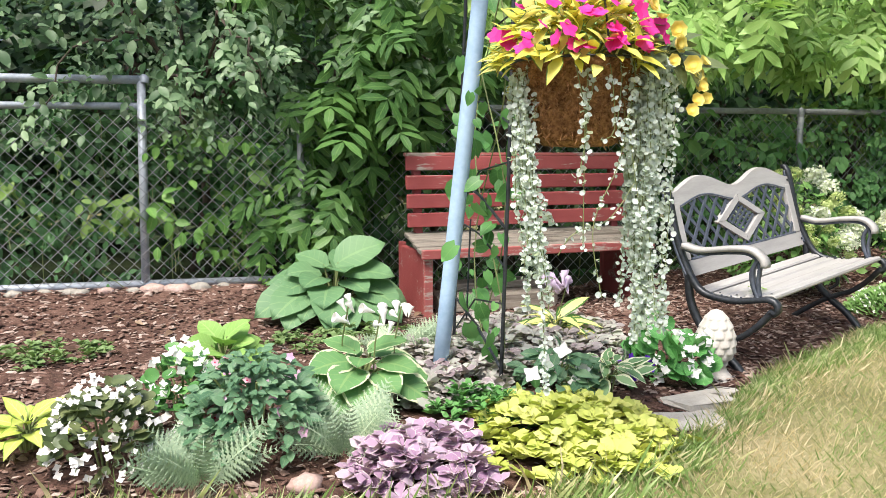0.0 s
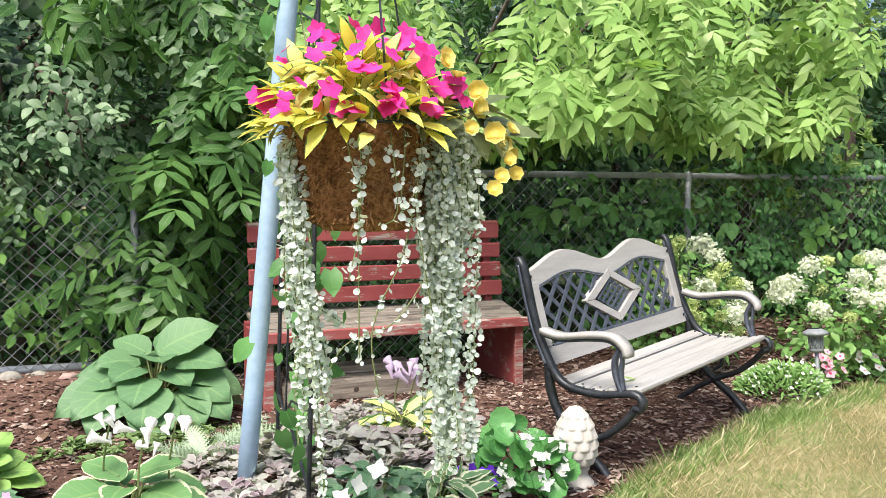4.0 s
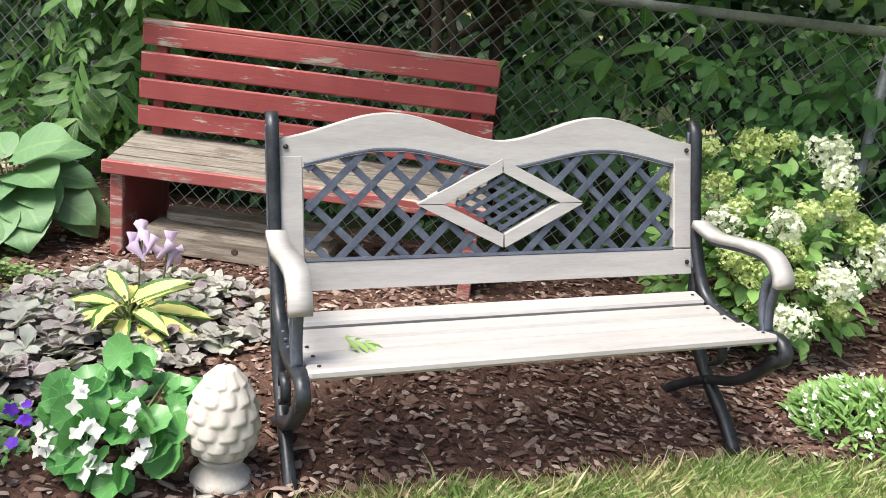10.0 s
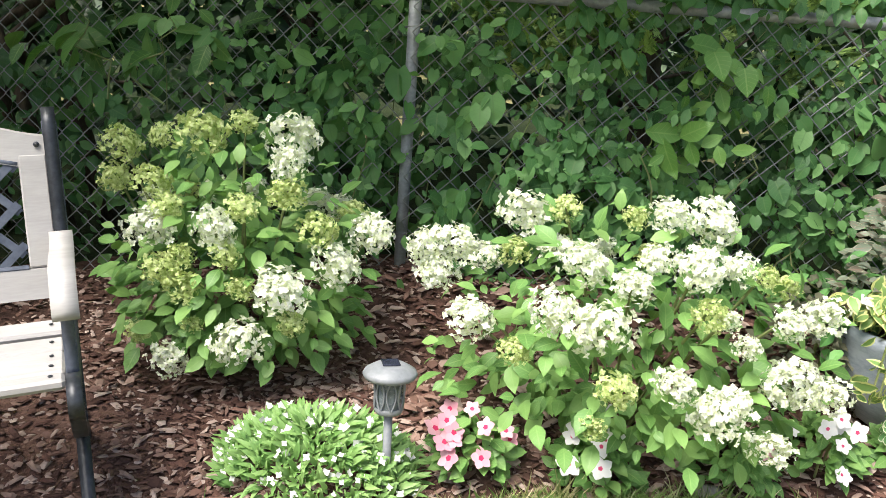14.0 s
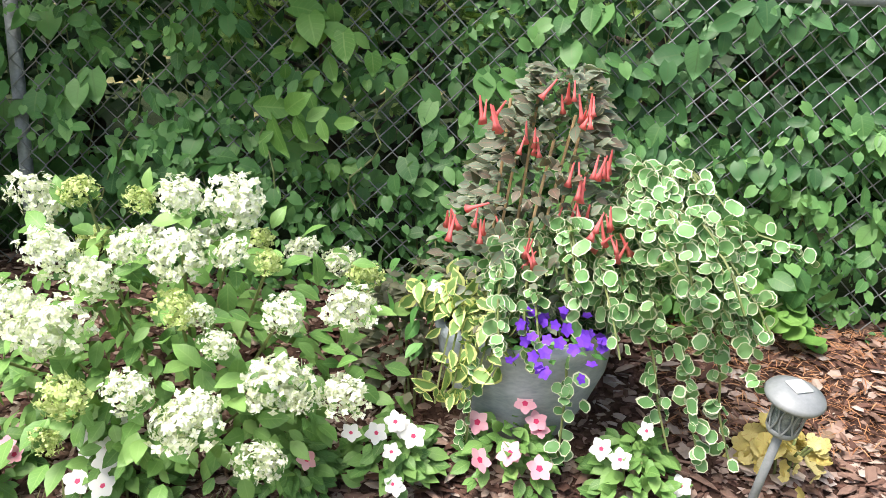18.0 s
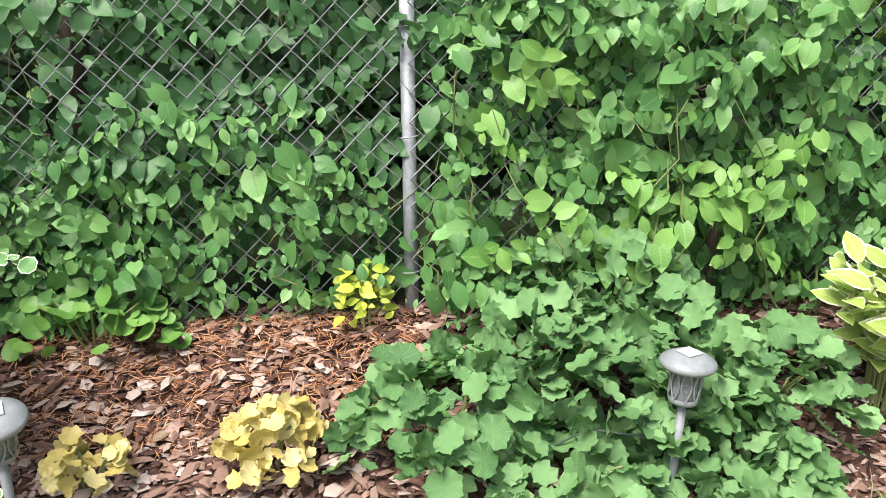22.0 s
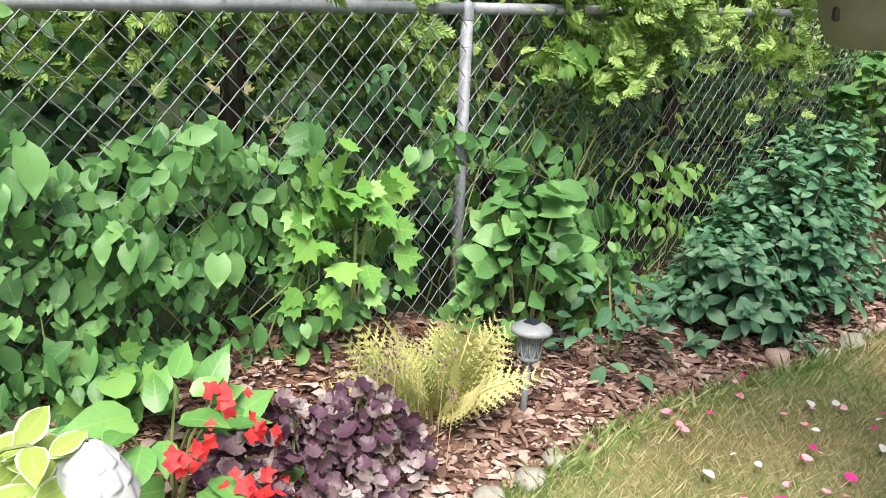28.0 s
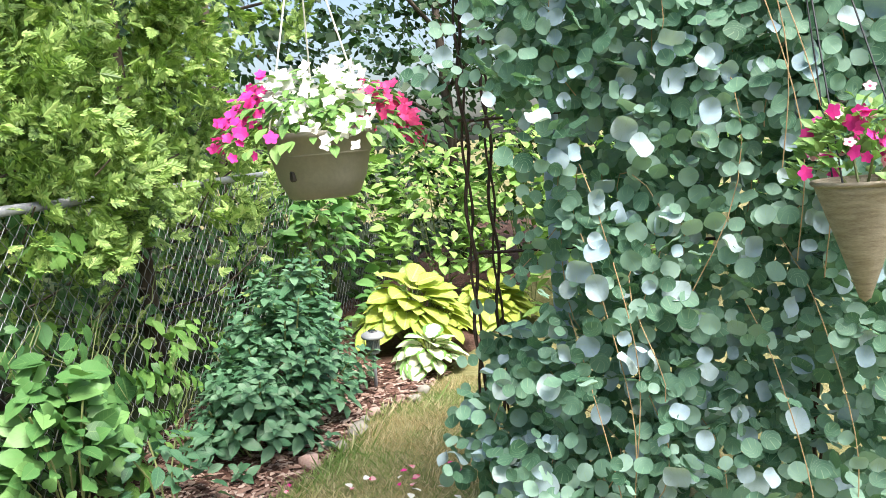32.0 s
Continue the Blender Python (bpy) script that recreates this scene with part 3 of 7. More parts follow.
M["galv"] = plain_material("galvanised_steel", (0.19, 0.203, 0.225), (0.35, 0.37, 0.4), 14, 0.62, 0.3, 0.12, 0.002)
M["wire"] = plain_material("fence_wire", (0.16, 0.17, 0.18), (0.3, 0.31, 0.33), 9, 0.5, 0.5, 0.1, 0.001)
M["blue"] = plain_material("pale_blue_paint", (0.3, 0.43, 0.6), (0.4, 0.54, 0.72), 5, 0.45, 0.0, 0.12, 0.002, 40, third=(0.5, 0.62, 0.76))
M["black_iron"] = plain_material("black_iron", (0.014, 0.016, 0.02), (0.042, 0.047, 0.056), 20, 0.4, 0.3, 0.3, 0.002)
M["blue_iron"] = plain_material("slate_iron", (0.05, 0.06, 0.085), (0.1, 0.115, 0.15), 18, 0.45, 0.2, 0.2, 0.002)
M["bench_white"] = plain_material("cream_paint", (0.31, 0.298, 0.29), (0.395, 0.382, 0.374), 6, 0.5, 0.0, 0.15, 0.002, 60, stretch=(0.5, 4, 4))
M["red_wood"] = worn_paint("red_paint", (0.22, 0.042, 0.043), (0.31, 0.075, 0.073), (0.2, 0.16, 0.14), (0.42, 0.36, 0.32), 0.59)
M["red_wood_worn"] = worn_paint("red_paint_worn", (0.27, 0.06, 0.06), (0.36, 0.11, 0.1), (0.22, 0.16, 0.14), (0.46, 0.38, 0.34), 0.53)
M["grey_wood"] = worn_paint("bare_wood", (0.08, 0.068, 0.056), (0.15, 0.132, 0.108), (0.1, 0.087, 0.072), (0.29, 0.26, 0.22), 0.46)
M["log_wood"] = worn_paint("split_log", (0.16, 0.13, 0.1), (0.28, 0.235, 0.19), (0.2, 0.165, 0.13), (0.46, 0.4, 0.33), 0.46)
M["coir"] = plain_material("coir", (0.1, 0.04, 0.016), (0.4, 0.21, 0.095), 55, 0.95, 0, 1.0, 0.01, 160, 0.1)
M["plaster"] = plain_material("cast_stone", (0.42, 0.39, 0.35), (0.56, 0.53, 0.49), 14, 0.8, 0, 0.4, 0.004, 120)
M["plaster_white"] = plain_material("white_cast_stone", (0.38, 0.4, 0.41), (0.5, 0.515, 0.53), 12, 0.75, 0, 0.3, 0.004, 120)
M["pot_grey"] = plain_material("blue_grey_pot", (0.25, 0.29, 0.36), (0.42, 0.46, 0.53), 9, 0.6, 0, 0.25, 0.004, 60, stretch=(1, 1, 2.5))
M["lamp_grey"] = plain_material("grey_lamp_plastic", (0.17, 0.185, 0.2), (0.25, 0.265, 0.28), 16, 0.5, 0.0, 0.1, 0.002)
M["lamp_glass"] = plain_material("smoked_lamp_tube", (0.1, 0.12, 0.13), (0.2, 0.23, 0.24), 30, 0.25, 0.0, 0.1, 0.002)
M["cell"] = plain_material("solar_cell", (0.015, 0.018, 0.03), (0.03, 0.035, 0.055), 40, 0.15, 0.0, 0.0)
M["cell_pale"] = plain_material("solar_cell_pale", (0.5, 0.52, 0.52), (0.62, 0.64, 0.64), 40, 0.2, 0.0, 0.0)
M["basket_taupe"] = plain_material("taupe_plastic", (0.2, 0.19, 0.155), (0.26, 0.245, 0.2), 6, 0.5, 0.0, 0.08, 0.002)
# near-black colour for the shade inside the basket's slot
M["hole"] = plain_material("slot_shade", (0.02, 0.018, 0.014), (0.04, 0.035, 0.03))
M["string"] = plain_material("pale_hanger", (0.55, 0.53, 0.48), (0.65, 0.63, 0.58), 40)
M["cone"] = plain_material("woven_cone", (0.2, 0.17, 0.12), (0.36, 0.32, 0.25), 16, 0.8, 0, 0.5, 0.004, 120, stretch=(1, 1, 6))
M["twist"] = plain_material("rusty_brown_iron", (0.03, 0.018, 0.014), (0.075, 0.045, 0.035), 30, 0.6, 0.3, 0.4, 0.003)
M["stone"] = plain_material("field_stone", (0.2, 0.185, 0.16), (0.36, 0.335, 0.295), 8, 0.85, 0, 0.5, 0.006, 90)
M["stone_red"] = plain_material("reddish_stone", (0.3, 0.19, 0.16), (0.5, 0.37, 0.33), 8, 0.85, 0, 0.5, 0.006, 90)
M["slab"] = plain_material("flagstone", (0.3, 0.28, 0.25), (0.46, 0.43, 0.39), 7, 0.85, 0, 0.5, 0.006, 90)
M["hose"] = plain_material("dark_hose", (0.02, 0.035, 0.025), (0.05, 0.08, 0.06), 30, 0.5)
M["house"] = plain_material("far_siding", (0.5, 0.5, 0.47), (0.62, 0.62, 0.58), 3, 0.8)


def chip_material(name, tone):
    k = Nodes(name)
    rnd = k.node("ShaderNodeNewGeometry").outputs["Random Per Island"]
    col = k.ramp(rnd, [(0.0, (0.05, 0.026, 0.021)), (0.35, (0.17 * tone, 0.09 * tone, 0.07 * tone)), (0.65, (0.32 * tone, 0.21 * tone, 0.17 * tone)), (0.85, (0.46 * tone, 0.35 * tone, 0.3 * tone)), (1.0, (0.5, 0.4, 0.35))])
    fine = k.noise(80, 4)
    col = k.mix(k.math("MULTIPLY", fine, 0.6), col, k.mix(1.0, col, rgba((0.45, 0.42, 0.4)), "MULTIPLY"))
    return k.finish(col, 0.85, 0, k.bump(fine, 0.5, 0.004), 0.25)


def grass_material(name="grass_blade", shift=0.0):
    k = Nodes(name)
    rnd = k.node("ShaderNodeNewGeometry").outputs["Random Per Island"]
    dry = k.noise(1.9, 5, 0.65)
    green = k.ramp(rnd, [(0.0, (0.13, 0.22, 0.05)), (0.6, (0.27, 0.39, 0.13)), (1.0, (0.47, 0.57, 0.28))])
    straw = k.ramp(rnd, [(0.0, (0.3, 0.23, 0.1)), (0.6, (0.56, 0.46, 0.25)), (1.0, (0.76, 0.66, 0.45))])
    m = k.math("ADD", k.math("MULTIPLY", rnd, 0.25), k.math("SUBTRACT", dry, shift))
    col = k.mix(k.ramp(m, [(0.52, (0, 0, 0)), (0.68, (1, 1, 1))]), green, straw)
    return k.finish(col, 0.6, 0, None, 0.25, 0.3)


def ground_material(name, a, b, c):
    k = Nodes(name)
    n1, n2 = k.noise(1.3, 5), k.noise(40, 5, 0.7)
    col = k.ramp(k.math("ADD", k.math("MULTIPLY", n1, 0.5), k.math("MULTIPLY", n2, 0.5)), [(0.35, a), (0.5, b), (0.68, c)])
    return k.finish(col, 0.95, 0, k.bump(n2, 0.8, 0.02), 0.15)


M["chip"] = chip_material("bark_chip", 1.0)
M["chip_dark"] = chip_material("shredded_bark", 0.76)
M["grass"] = grass_material()
M["grass_green"] = grass_material("green_grass_blade", 0.09)
M["lawn"] = ground_material("lawn_soil", (0.1, 0.11, 0.045), (0.2, 0.19, 0.085), (0.38, 0.32, 0.19))
M["gate_steel"] = plain_material("pale_gate_steel", (0.28, 0.315, 0.37), (0.44, 0.48, 0.54), 14, 0.5, 0.3, 0.12, 0.002)
# near-black ground colour that stands for the deep shade beyond the fence
M["litter"] = ground_material("shaded_litter", (0.012, 0.022, 0.009), (0.026, 0.038, 0.015), (0.05, 0.06, 0.026))
M["mulch"] = ground_material("mulch_soil", (0.04, 0.024, 0.019), (0.1, 0.057, 0.044), (0.2, 0.12, 0.095))


# ---- ground ----
EDGE_X = [-12, -2, 0, 1.06, 1.56, 1.95, 2.45, 2.74, 3.1, 3.54, 3.98, 4.43, 4.78, 5.15, 5.45, 5.82, 6.2, 6.55, 6.81, 7.74, 8.0, 8.6, 9.72, 10.24, 10.8, 11.25, 11.9, 12.54, 12.8, 14, 22]
EDGE_Y = [-2.2, -2.5, -2.65, -2.77, -2.88, -2.95, -2.77, -2.53, -2.2, -1.83, -1.59, -1.27, -1.17, -1.05, -0.88, -0.8, -0.81, -0.82, -0.72, -0.65, -0.68, -0.75, -0.66, -0.74, -0.72, -0.68, -0.8, -0.86, -1.0, -1.25, -1.5]
LAWN = -0.05


def edge_y(x):
    return np.interp(x, EDGE_X, EDGE_Y)


def bed_z(x, y):
    """The height of the bark bed, which rises from the lawn's edge to the fence."""
    x, y = np.asarray(x, float), np.asarray(y, float)
    d = np.clip((y - edge_y(x)) / np.interp(x, [4.2, 5.4, 9.7, 10.3], [0.9, 0.3, 0.3, 0.9]), 0, 1)
    z = LAWN + 0.004 + 0.085 * d * d * (3 - 2 * d)
    s = np.clip((y + 1.0) / 0.9, 0, 1) * np.clip((2.2 - x) / 0.9, 0, 1)
    r = np.clip((y + 0.5) / 0.5, 0, 1)
    r = r * r * (3 - 2 * r) * np.clip((x - 3.4) / 1.3, 0, 1) * np.clip((11.1 - x) / 0.6, 0, 1)
    return z + 0.1 * s * s * (3 - 2 * s) + 0.2 * r


def ground_z(x, y):
    return np.where(np.asarray(y) > edge_y(x), bed_z(x, y), LAWN)


def grid(xs, ys, zf, tri=None):
    X, Y = np.meshgrid(xs, ys, indexing="ij")
    v = np.stack([X, Y, zf(X, Y)], -1).reshape(-1, 3)
    n = len(ys)
    i = (np.arange(len(xs) - 1)[:, None] * n + np.arange(n - 1)).ravel()
    f = np.concatenate([np.stack([i, i + n, i + n + 1], 1), np.stack([i, i + n + 1, i + 1], 1)])
    return v, f


far = np.array([-600, -150, -50, -20, -10, -6, 0, 4, 8, 12, 16, 22, 32, 60, 160, 600.0])
tagged(part("ground", Mesh().add(*grid(far, far, lambda x, y: LAWN + 0 * x)), M["lawn"]), "mown lawn with dry straw-coloured patches", "lawn", kind="structure")

# the bark bed follows the lawn's edge
bx = np.arange(-12, 22.01, 0.08)
rows_n = 34
bv = []
for k in range(rows_n):
    s = k / (rows_n - 1)
    y = edge_y(bx) + s * (2.6 - edge_y(bx)) + 0.02 * np.sin(bx * 7.1) * (1 - s)
    wob = np.array([noise.noise((float(a) * 3, float(b) * 3, 0)) for a, b in zip(bx, y)]) * 0.018
    bv.append(np.stack([bx, y, np.maximum(bed_z(bx, y) + wob * min(1, 6 * s), LAWN + 0.004) - (0.012 if k == 0 else 0)], 1))
bv = np.stack(bv, 1).reshape(-1, 3)
bi = (np.arange(len(bx) - 1)[:, None] * rows_n + np.arange(rows_n - 1)).ravel()
bf = np.concatenate([np.stack([bi, bi + rows_n, bi + rows_n + 1], 1), np.stack([bi, bi + rows_n + 1, bi + 1], 1)])
bed = tagged(part("mulch_bed", Mesh().add(bv, bf), M["mulch"], smooth=True), "raised garden bed covered in reddish brown bark mulch", "mulch bed", kind="structure")
# behind the fence line the bed takes the shade-dark litter colour
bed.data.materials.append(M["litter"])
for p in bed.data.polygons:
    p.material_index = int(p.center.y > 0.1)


# ground sheet under the trees, its shade put into the colour
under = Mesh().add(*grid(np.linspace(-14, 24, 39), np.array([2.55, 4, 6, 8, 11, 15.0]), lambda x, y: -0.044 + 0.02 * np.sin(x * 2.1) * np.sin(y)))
tagged(part("ground", under, M["litter"], smooth=True), "leaf litter beyond the fence, coloured dark for the shade under the trees", "leaf litter", kind="structure")


def rand_on_bed(n, x0, x1, y_top=0.35):
    x = rng.uniform(x0, x1, n)
    y = edge_y(x) + rng.uniform(0, 1, n) * (y_top - edge_y(x))
    return x, y


CHIP = (np.array([(-0.15, 0, 0), (0.12, 0.02, 0), (0.16, 0.55, 0.02), (0.04, 1, 0), (-0.15, 0.7, 0.03), (-0.09, 0.15, 0.12), (0.09, 0.2, 0.11), (0.07, 0.75, 0.12)]),
        np.array([(0, 1, 6), (0, 6, 5), (1, 2, 6), (2, 7, 6), (2, 3, 7), (3, 4, 7), (4, 5, 7), (4, 0, 5), (5, 6, 7)]), np.zeros((8, 2)))


FLAKE = (CHIP[0] * (2.3, 1, 0.75), CHIP[1], CHIP[2])


def mulch_chips(n, x0, x1, y_top, size, mat="chip"):
    m = Mesh()
    x, y = rand_on_bed(n, x0, x1, y_top)
    a = rng.uniform(0, 2 * np.pi, n)
    z = bed_z(x, y) + rng.uniform(0.0, 0.012, n)
    axis = np.stack([np.cos(a), np.sin(a), rng.normal(0, 0.13, n)], 1)
    nrm = np.stack([rng.normal(0, 0.28, n), rng.normal(0, 0.28, n), np.ones(n)], 1)
    big = rng.gamma(4, size / 4, n).clip(size * 0.35, size * 2.2)
    for shape, k in ((CHIP, slice(0, n // 2)), (FLAKE, slice(n // 2, n))):
        m.place(shape, np.stack([x, y, z], 1)[k], axis[k], nrm[k], big[k] * (1.0 if shape is CHIP else 0.72))
    return tagged(part("bark_chips", m, M[mat]), "loose shredded reddish brown bark chips on the bed", "bark mulch", kind="stuff")


mulch_chips(30000, -0.8, 5.0, 0.0, 0.028, "chip_dark")
mulch_chips(16000, 4.6, 9.0, 0.05, 0.036)
mulch_chips(17000, 9.0, 13.4, 0.05, 0.031)


def grass(n, box, tall, name, label, near_edge=None):
    x, y = rng.uniform(box[0], box[1], n), rng.uniform(box[2], box[3], n)
    if near_edge is not None:
        y = edge_y(x) - np.abs(rng.normal(0, near_edge, n)) + rng.normal(0, 0.015, n)
    ok = y < edge_y(x) + 0.03
    x, y = x[ok], y[ok]
    n = len(x)
    a = rng.uniform(0, 2 * np.pi, n)
    lean = np.stack([np.cos(a) * 0.8, np.sin(a) * 0.8, np.ones(n)], 1) * rng.uniform(0.3, 1.6, (n, 1))
    lean[:, 2] = 1
    m = Mesh()
    shape = (np.array([(-0.042, 0, 0), (0.042, 0, 0), (0.03, 0.55, 0.06), (-0.03, 0.55, 0.06), (0, 1, 0.26)]), np.array([(0, 1, 2), (0, 2, 3), (3, 2, 4)]), np.zeros((5, 2)))
    m.place(shape, np.stack([x, y, np.full(n, LAWN)], 1), lean, np.stack([-np.sin(a), np.cos(a), 0 * a], 1), rng.gamma(8, tall / 8, n))
    return tagged(part(name, m, M["grass_green" if near_edge else "grass"]), label, "grass", kind="stuff")


grass(62000, (1.2, 5.4, -3.7, -0.9), 0.026, "lawn_grass", "short lawn grass, green with straw-yellow dry patches")
grass(46000, (9.8, 13.2, -1.9, -0.6), 0.028, "lawn_grass", "short half-dry lawn grass along the stone edging")
grass(16000, (2.6, 8.2, 0, 0), 0.05, "edge_grass", "longer green grass along the bed's edge", 0.09)
grass(2500, (8.2, 12.8, 0, 0), 0.06, "edge_grass", "longer green grass along the stones", 0.06)
grass(2500, (0.6, 2.6, 0, 0), 0.07, "edge_grass", "thin dry grass along the bed's edge", 0.1)


# ---- chain-link fence ----
POSTS = [-1.6, 1.57, 4.92, 7.99, 10.97, 14.07, 17.2]
FENCE_TOP = 1.185


def post_mesh(h, r):
    m = Mesh().tube([(0, 0, -0.06), (0, 0, h)], r, 12)
    m.lathe([(r * 1.08, h - 0.01), (r * 1.12, h + 0.02), (r * 0.8, h + 0.045), (0.001, h + 0.055)], 12)
    return m


fence = thing("chain_link_fence", (0, 0, 0), "weathered galvanised chain-link fence with round posts, overgrown by vines", "fence")
post_data = post_mesh(FENCE_TOP - 0.025, 0.0205).data("post", True)
post_data.materials.append(M["galv"])
for x in POSTS:
    p = new("post", post_data)
    p.parent = fence
    p.location = (x, 0.0, 0.0)
for a, b in zip(POSTS[1:], POSTS[2:]):
    part("top_rail", Mesh().tube([(a + 0.03, 0, FENCE_TOP - 0.0), (b - 0.03, 0, FENCE_TOP - 0.0)], 0.02, 10), M["galv"], fence, smooth=True)


def wire_net(x0, x1, z0, z1, y, pitch=0.04, r=0.002):
    """Woven zigzag wires of a chain-link net."""
    m = Mesh()
    n = int((x1 - x0) / pitch)
    half = int((z1 - z0) / pitch)
    zz = z0 + np.arange(half + 1) * pitch
    for i in range(n):
        x = x0 + i * pitch
        k = (np.arange(half + 1) + i) % 2
        path = np.stack([x + k * pitch * 1.03, y + np.where(k, 0.003, -0.003), zz], 1)
        t = np.diff(path, axis=0)
        side = unit(np.cross(t, (0, 1, 0))) * r
        up = np.array([0, r, 0])
        a, b = path[:-1], path[1:]
        ring = lambda p: np.stack([p + side, p + up, p - side, p - up], 1)  # noqa: E731
        v = np.concatenate([ring(a), ring(b)], 1).reshape(-1, 3)
        base = np.arange(len(a))[:, None] * 8
        f = []
        for q in range(4):
            w = (q + 1) % 4
            f += [np.concatenate([base + q, base + 4 + w, base + w], 1), np.concatenate([base + q, base + 4 + q, base + 4 + w], 1)]
        m.add(v, np.concatenate(f))
    return m


for a, b in zip(POSTS[1:-1], POSTS[2:]):
    part("wire_mesh", wire_net(a, b, 0.01, FENCE_TOP + 0.022, -0.026), M["wire"], fence, smooth=True, kind="stuff")
for x in POSTS[2:]:
    for z in (0.35, 0.75, 1.05):
        part("tie_wire", Mesh().tube([(x + 0.032 * math.cos(t), 0.032 * math.sin(t), z + 0.004 * t) for t in np.linspace(0, 6.2, 9)], 0.002, 4), M["wire"], fence)

gate = thing("fence_gate", (0, 0, 0), "galvanised tube-framed chain-link gate beside the bed", "gate")
GX = [-1.5, 0.675, 1.5]
for x in GX[:2]:
    part("upright", Mesh().tube([(x, -0.03, 0.17), (x + 0.02, -0.03, 1.32)], 0.024, 12), M["gate_steel"], gate, smooth=True)
part("top_tube", Mesh().tube([(GX[0], -0.03, 1.31), (GX[1] + 0.02, -0.03, 1.315)], 0.024, 12), M["gate_steel"], gate, smooth=True)
part("middle_tube", Mesh().tube([(GX[0], -0.02, 1.165), (GX[1] + 0.02, -0.02, 1.17)], 0.02, 12), M["gate_steel"], gate, smooth=True)
part("bottom_tube", Mesh().tube([(GX[0], -0.03, 0.155), (GX[2], -0.03, 0.16)], 0.024, 12), M["gate_steel"], gate, smooth=True)
part("wire_mesh", wire_net(GX[0], GX[2], 0.16, 1.16, -0.055), M["wire"], gate, smooth=True, kind="stuff")
part("finial_cap", Mesh().lathe([(0.03, 1.3), (0.03, 1.33), (0.012, 1.345), (0.001, 1.35)], 12, (0.71, -0.03, 0)), M["gate_steel"], gate, smooth=True)


# ---- foliage tools ----
def jitter(base, n, spread):
    return unit(np.asarray(base, float) + rng.normal(0, spread, (n, 3)))


def leaf_cloud(m, shape, pts, size, axis=(0, -0.35, -1), face=(0, -1, 0.55), spread=0.45):
    n = len(pts)
    m.place(shape, pts, jitter(axis, n, spread), jitter(face, n, spread), size * rng.uniform(0.55, 1.25, n))
    return m


def clumped(n, lo, hi, clumps, tight):
    """Points gathered in clumps inside a box."""
    lo, hi = np.array(lo, float), np.array(hi, float)
    c = rng.uniform(lo, hi, (clumps, 3))
    p = c[rng.integers(0, clumps, n)] + rng.normal(0, 1, (n, 3)) * tight
    return np.clip(p, lo - 0.04, hi + 0.04)


def sprays(start, run, size, axis, facing=(0, -0.8, 0.6), q=7):
    """Leaves in turn on both sides of short twigs: their places, axes, normals and sizes."""
    c = len(start)
    run = run * (size * rng.uniform(2.2, 4.2, c))[:, None]
    face = np.array(facing) + rng.normal(0, 0.36, (c, 3))
    k = np.arange(q) / (q - 1)
    pts = (start[:, None] + run[:, None] * (k[None, :, None] - 0.5) + rng.normal(0, size * 0.12, (c, q, 3))).reshape(-1, 3)
    side = np.where(np.arange(q) % 2, 1.0, -1.0)[None, :, None] * np.cross(unit(run), unit(face))[:, None]
    axes = (unit(run)[:, None] * 0.55 + side * 0.8 + np.asarray(axis) * 0.55 + rng.normal(0, 0.22, (c, q, 3))).reshape(-1, 3)
    nrm = (face[:, None] + rng.normal(0, 0.2, (c, q, 3))).reshape(-1, 3)
    big = ((1.2 - 0.55 * k)[None] * rng.uniform(0.5, 1.25, (c, 1)) * rng.uniform(0.8, 1.15, (c, q))).ravel() * size
    return pts, axes, nrm, big


def vine(x0, x1, z1, n, mat, label, shape=HEART, size=0.075, y=(-0.16, 0.02), z0=0.05, clumps=None, tight=(0.16, 0.03, 0.16), stems=5, axis=(0, -0.35, -1), name="climbing_vine"):
    t = thing(name, ((x0 + x1) / 2, 0.0, 0.0), label, "vine")
    cx = (x0 + x1) / 2
    m = Mesh()
    c = max(4, n // 7)
    start = clumped(c, (x0 - cx, y[0], z0 + 0.04), (x1 - cx, y[1], z1), clumps or max(5, c // 5), tight)
    a = rng.normal(-0.35, 0.5, c)
    run = np.stack([np.cos(a) * rng.choice([-1, 1], c), rng.normal(-0.2, 0.15, c), np.sin(a)], 1)
    pts, axis_, nrm, big = sprays(start, run, size, axis)
    pts[:, 2] = np.maximum(pts[:, 2], z0 + size * 0.5)
    q = 7
    gap = np.min(np.abs(pts[:, :1] + cx - np.array(POSTS)), axis=1)
    keep = (gap > 0.075) | (pts[:, 1] > 0.03) | (rng.uniform(0, 1, len(pts)) < 0.22)
    first = np.repeat(rng.uniform(0, 1, c) < 0.62, q)
    for sel, sh in ((keep & first, shape), (keep & ~first, OVATE)):
        m.place(sh, pts[sel], axis_[sel], nrm[sel], big[sel])
    part("leaves", m, mat, t, kind="stuff", smooth=True)
    for _ in range(stems):
        x = rng.uniform(x0, x1) - cx
        k = np.linspace(0, 1, 9)
        path = np.stack([x + np.cumsum(rng.normal(0, 0.05, 9)), np.full(9, (y[0] + y[1]) / 2) + rng.normal(0, 0.015, 9), z0 - 0.08 + k * (z1 - z0 + 0.02)], 1)
        part("stem", Mesh().tube(path, np.linspace(0.004, 0.0012, 9), 5), M["stem"], t)
    return t


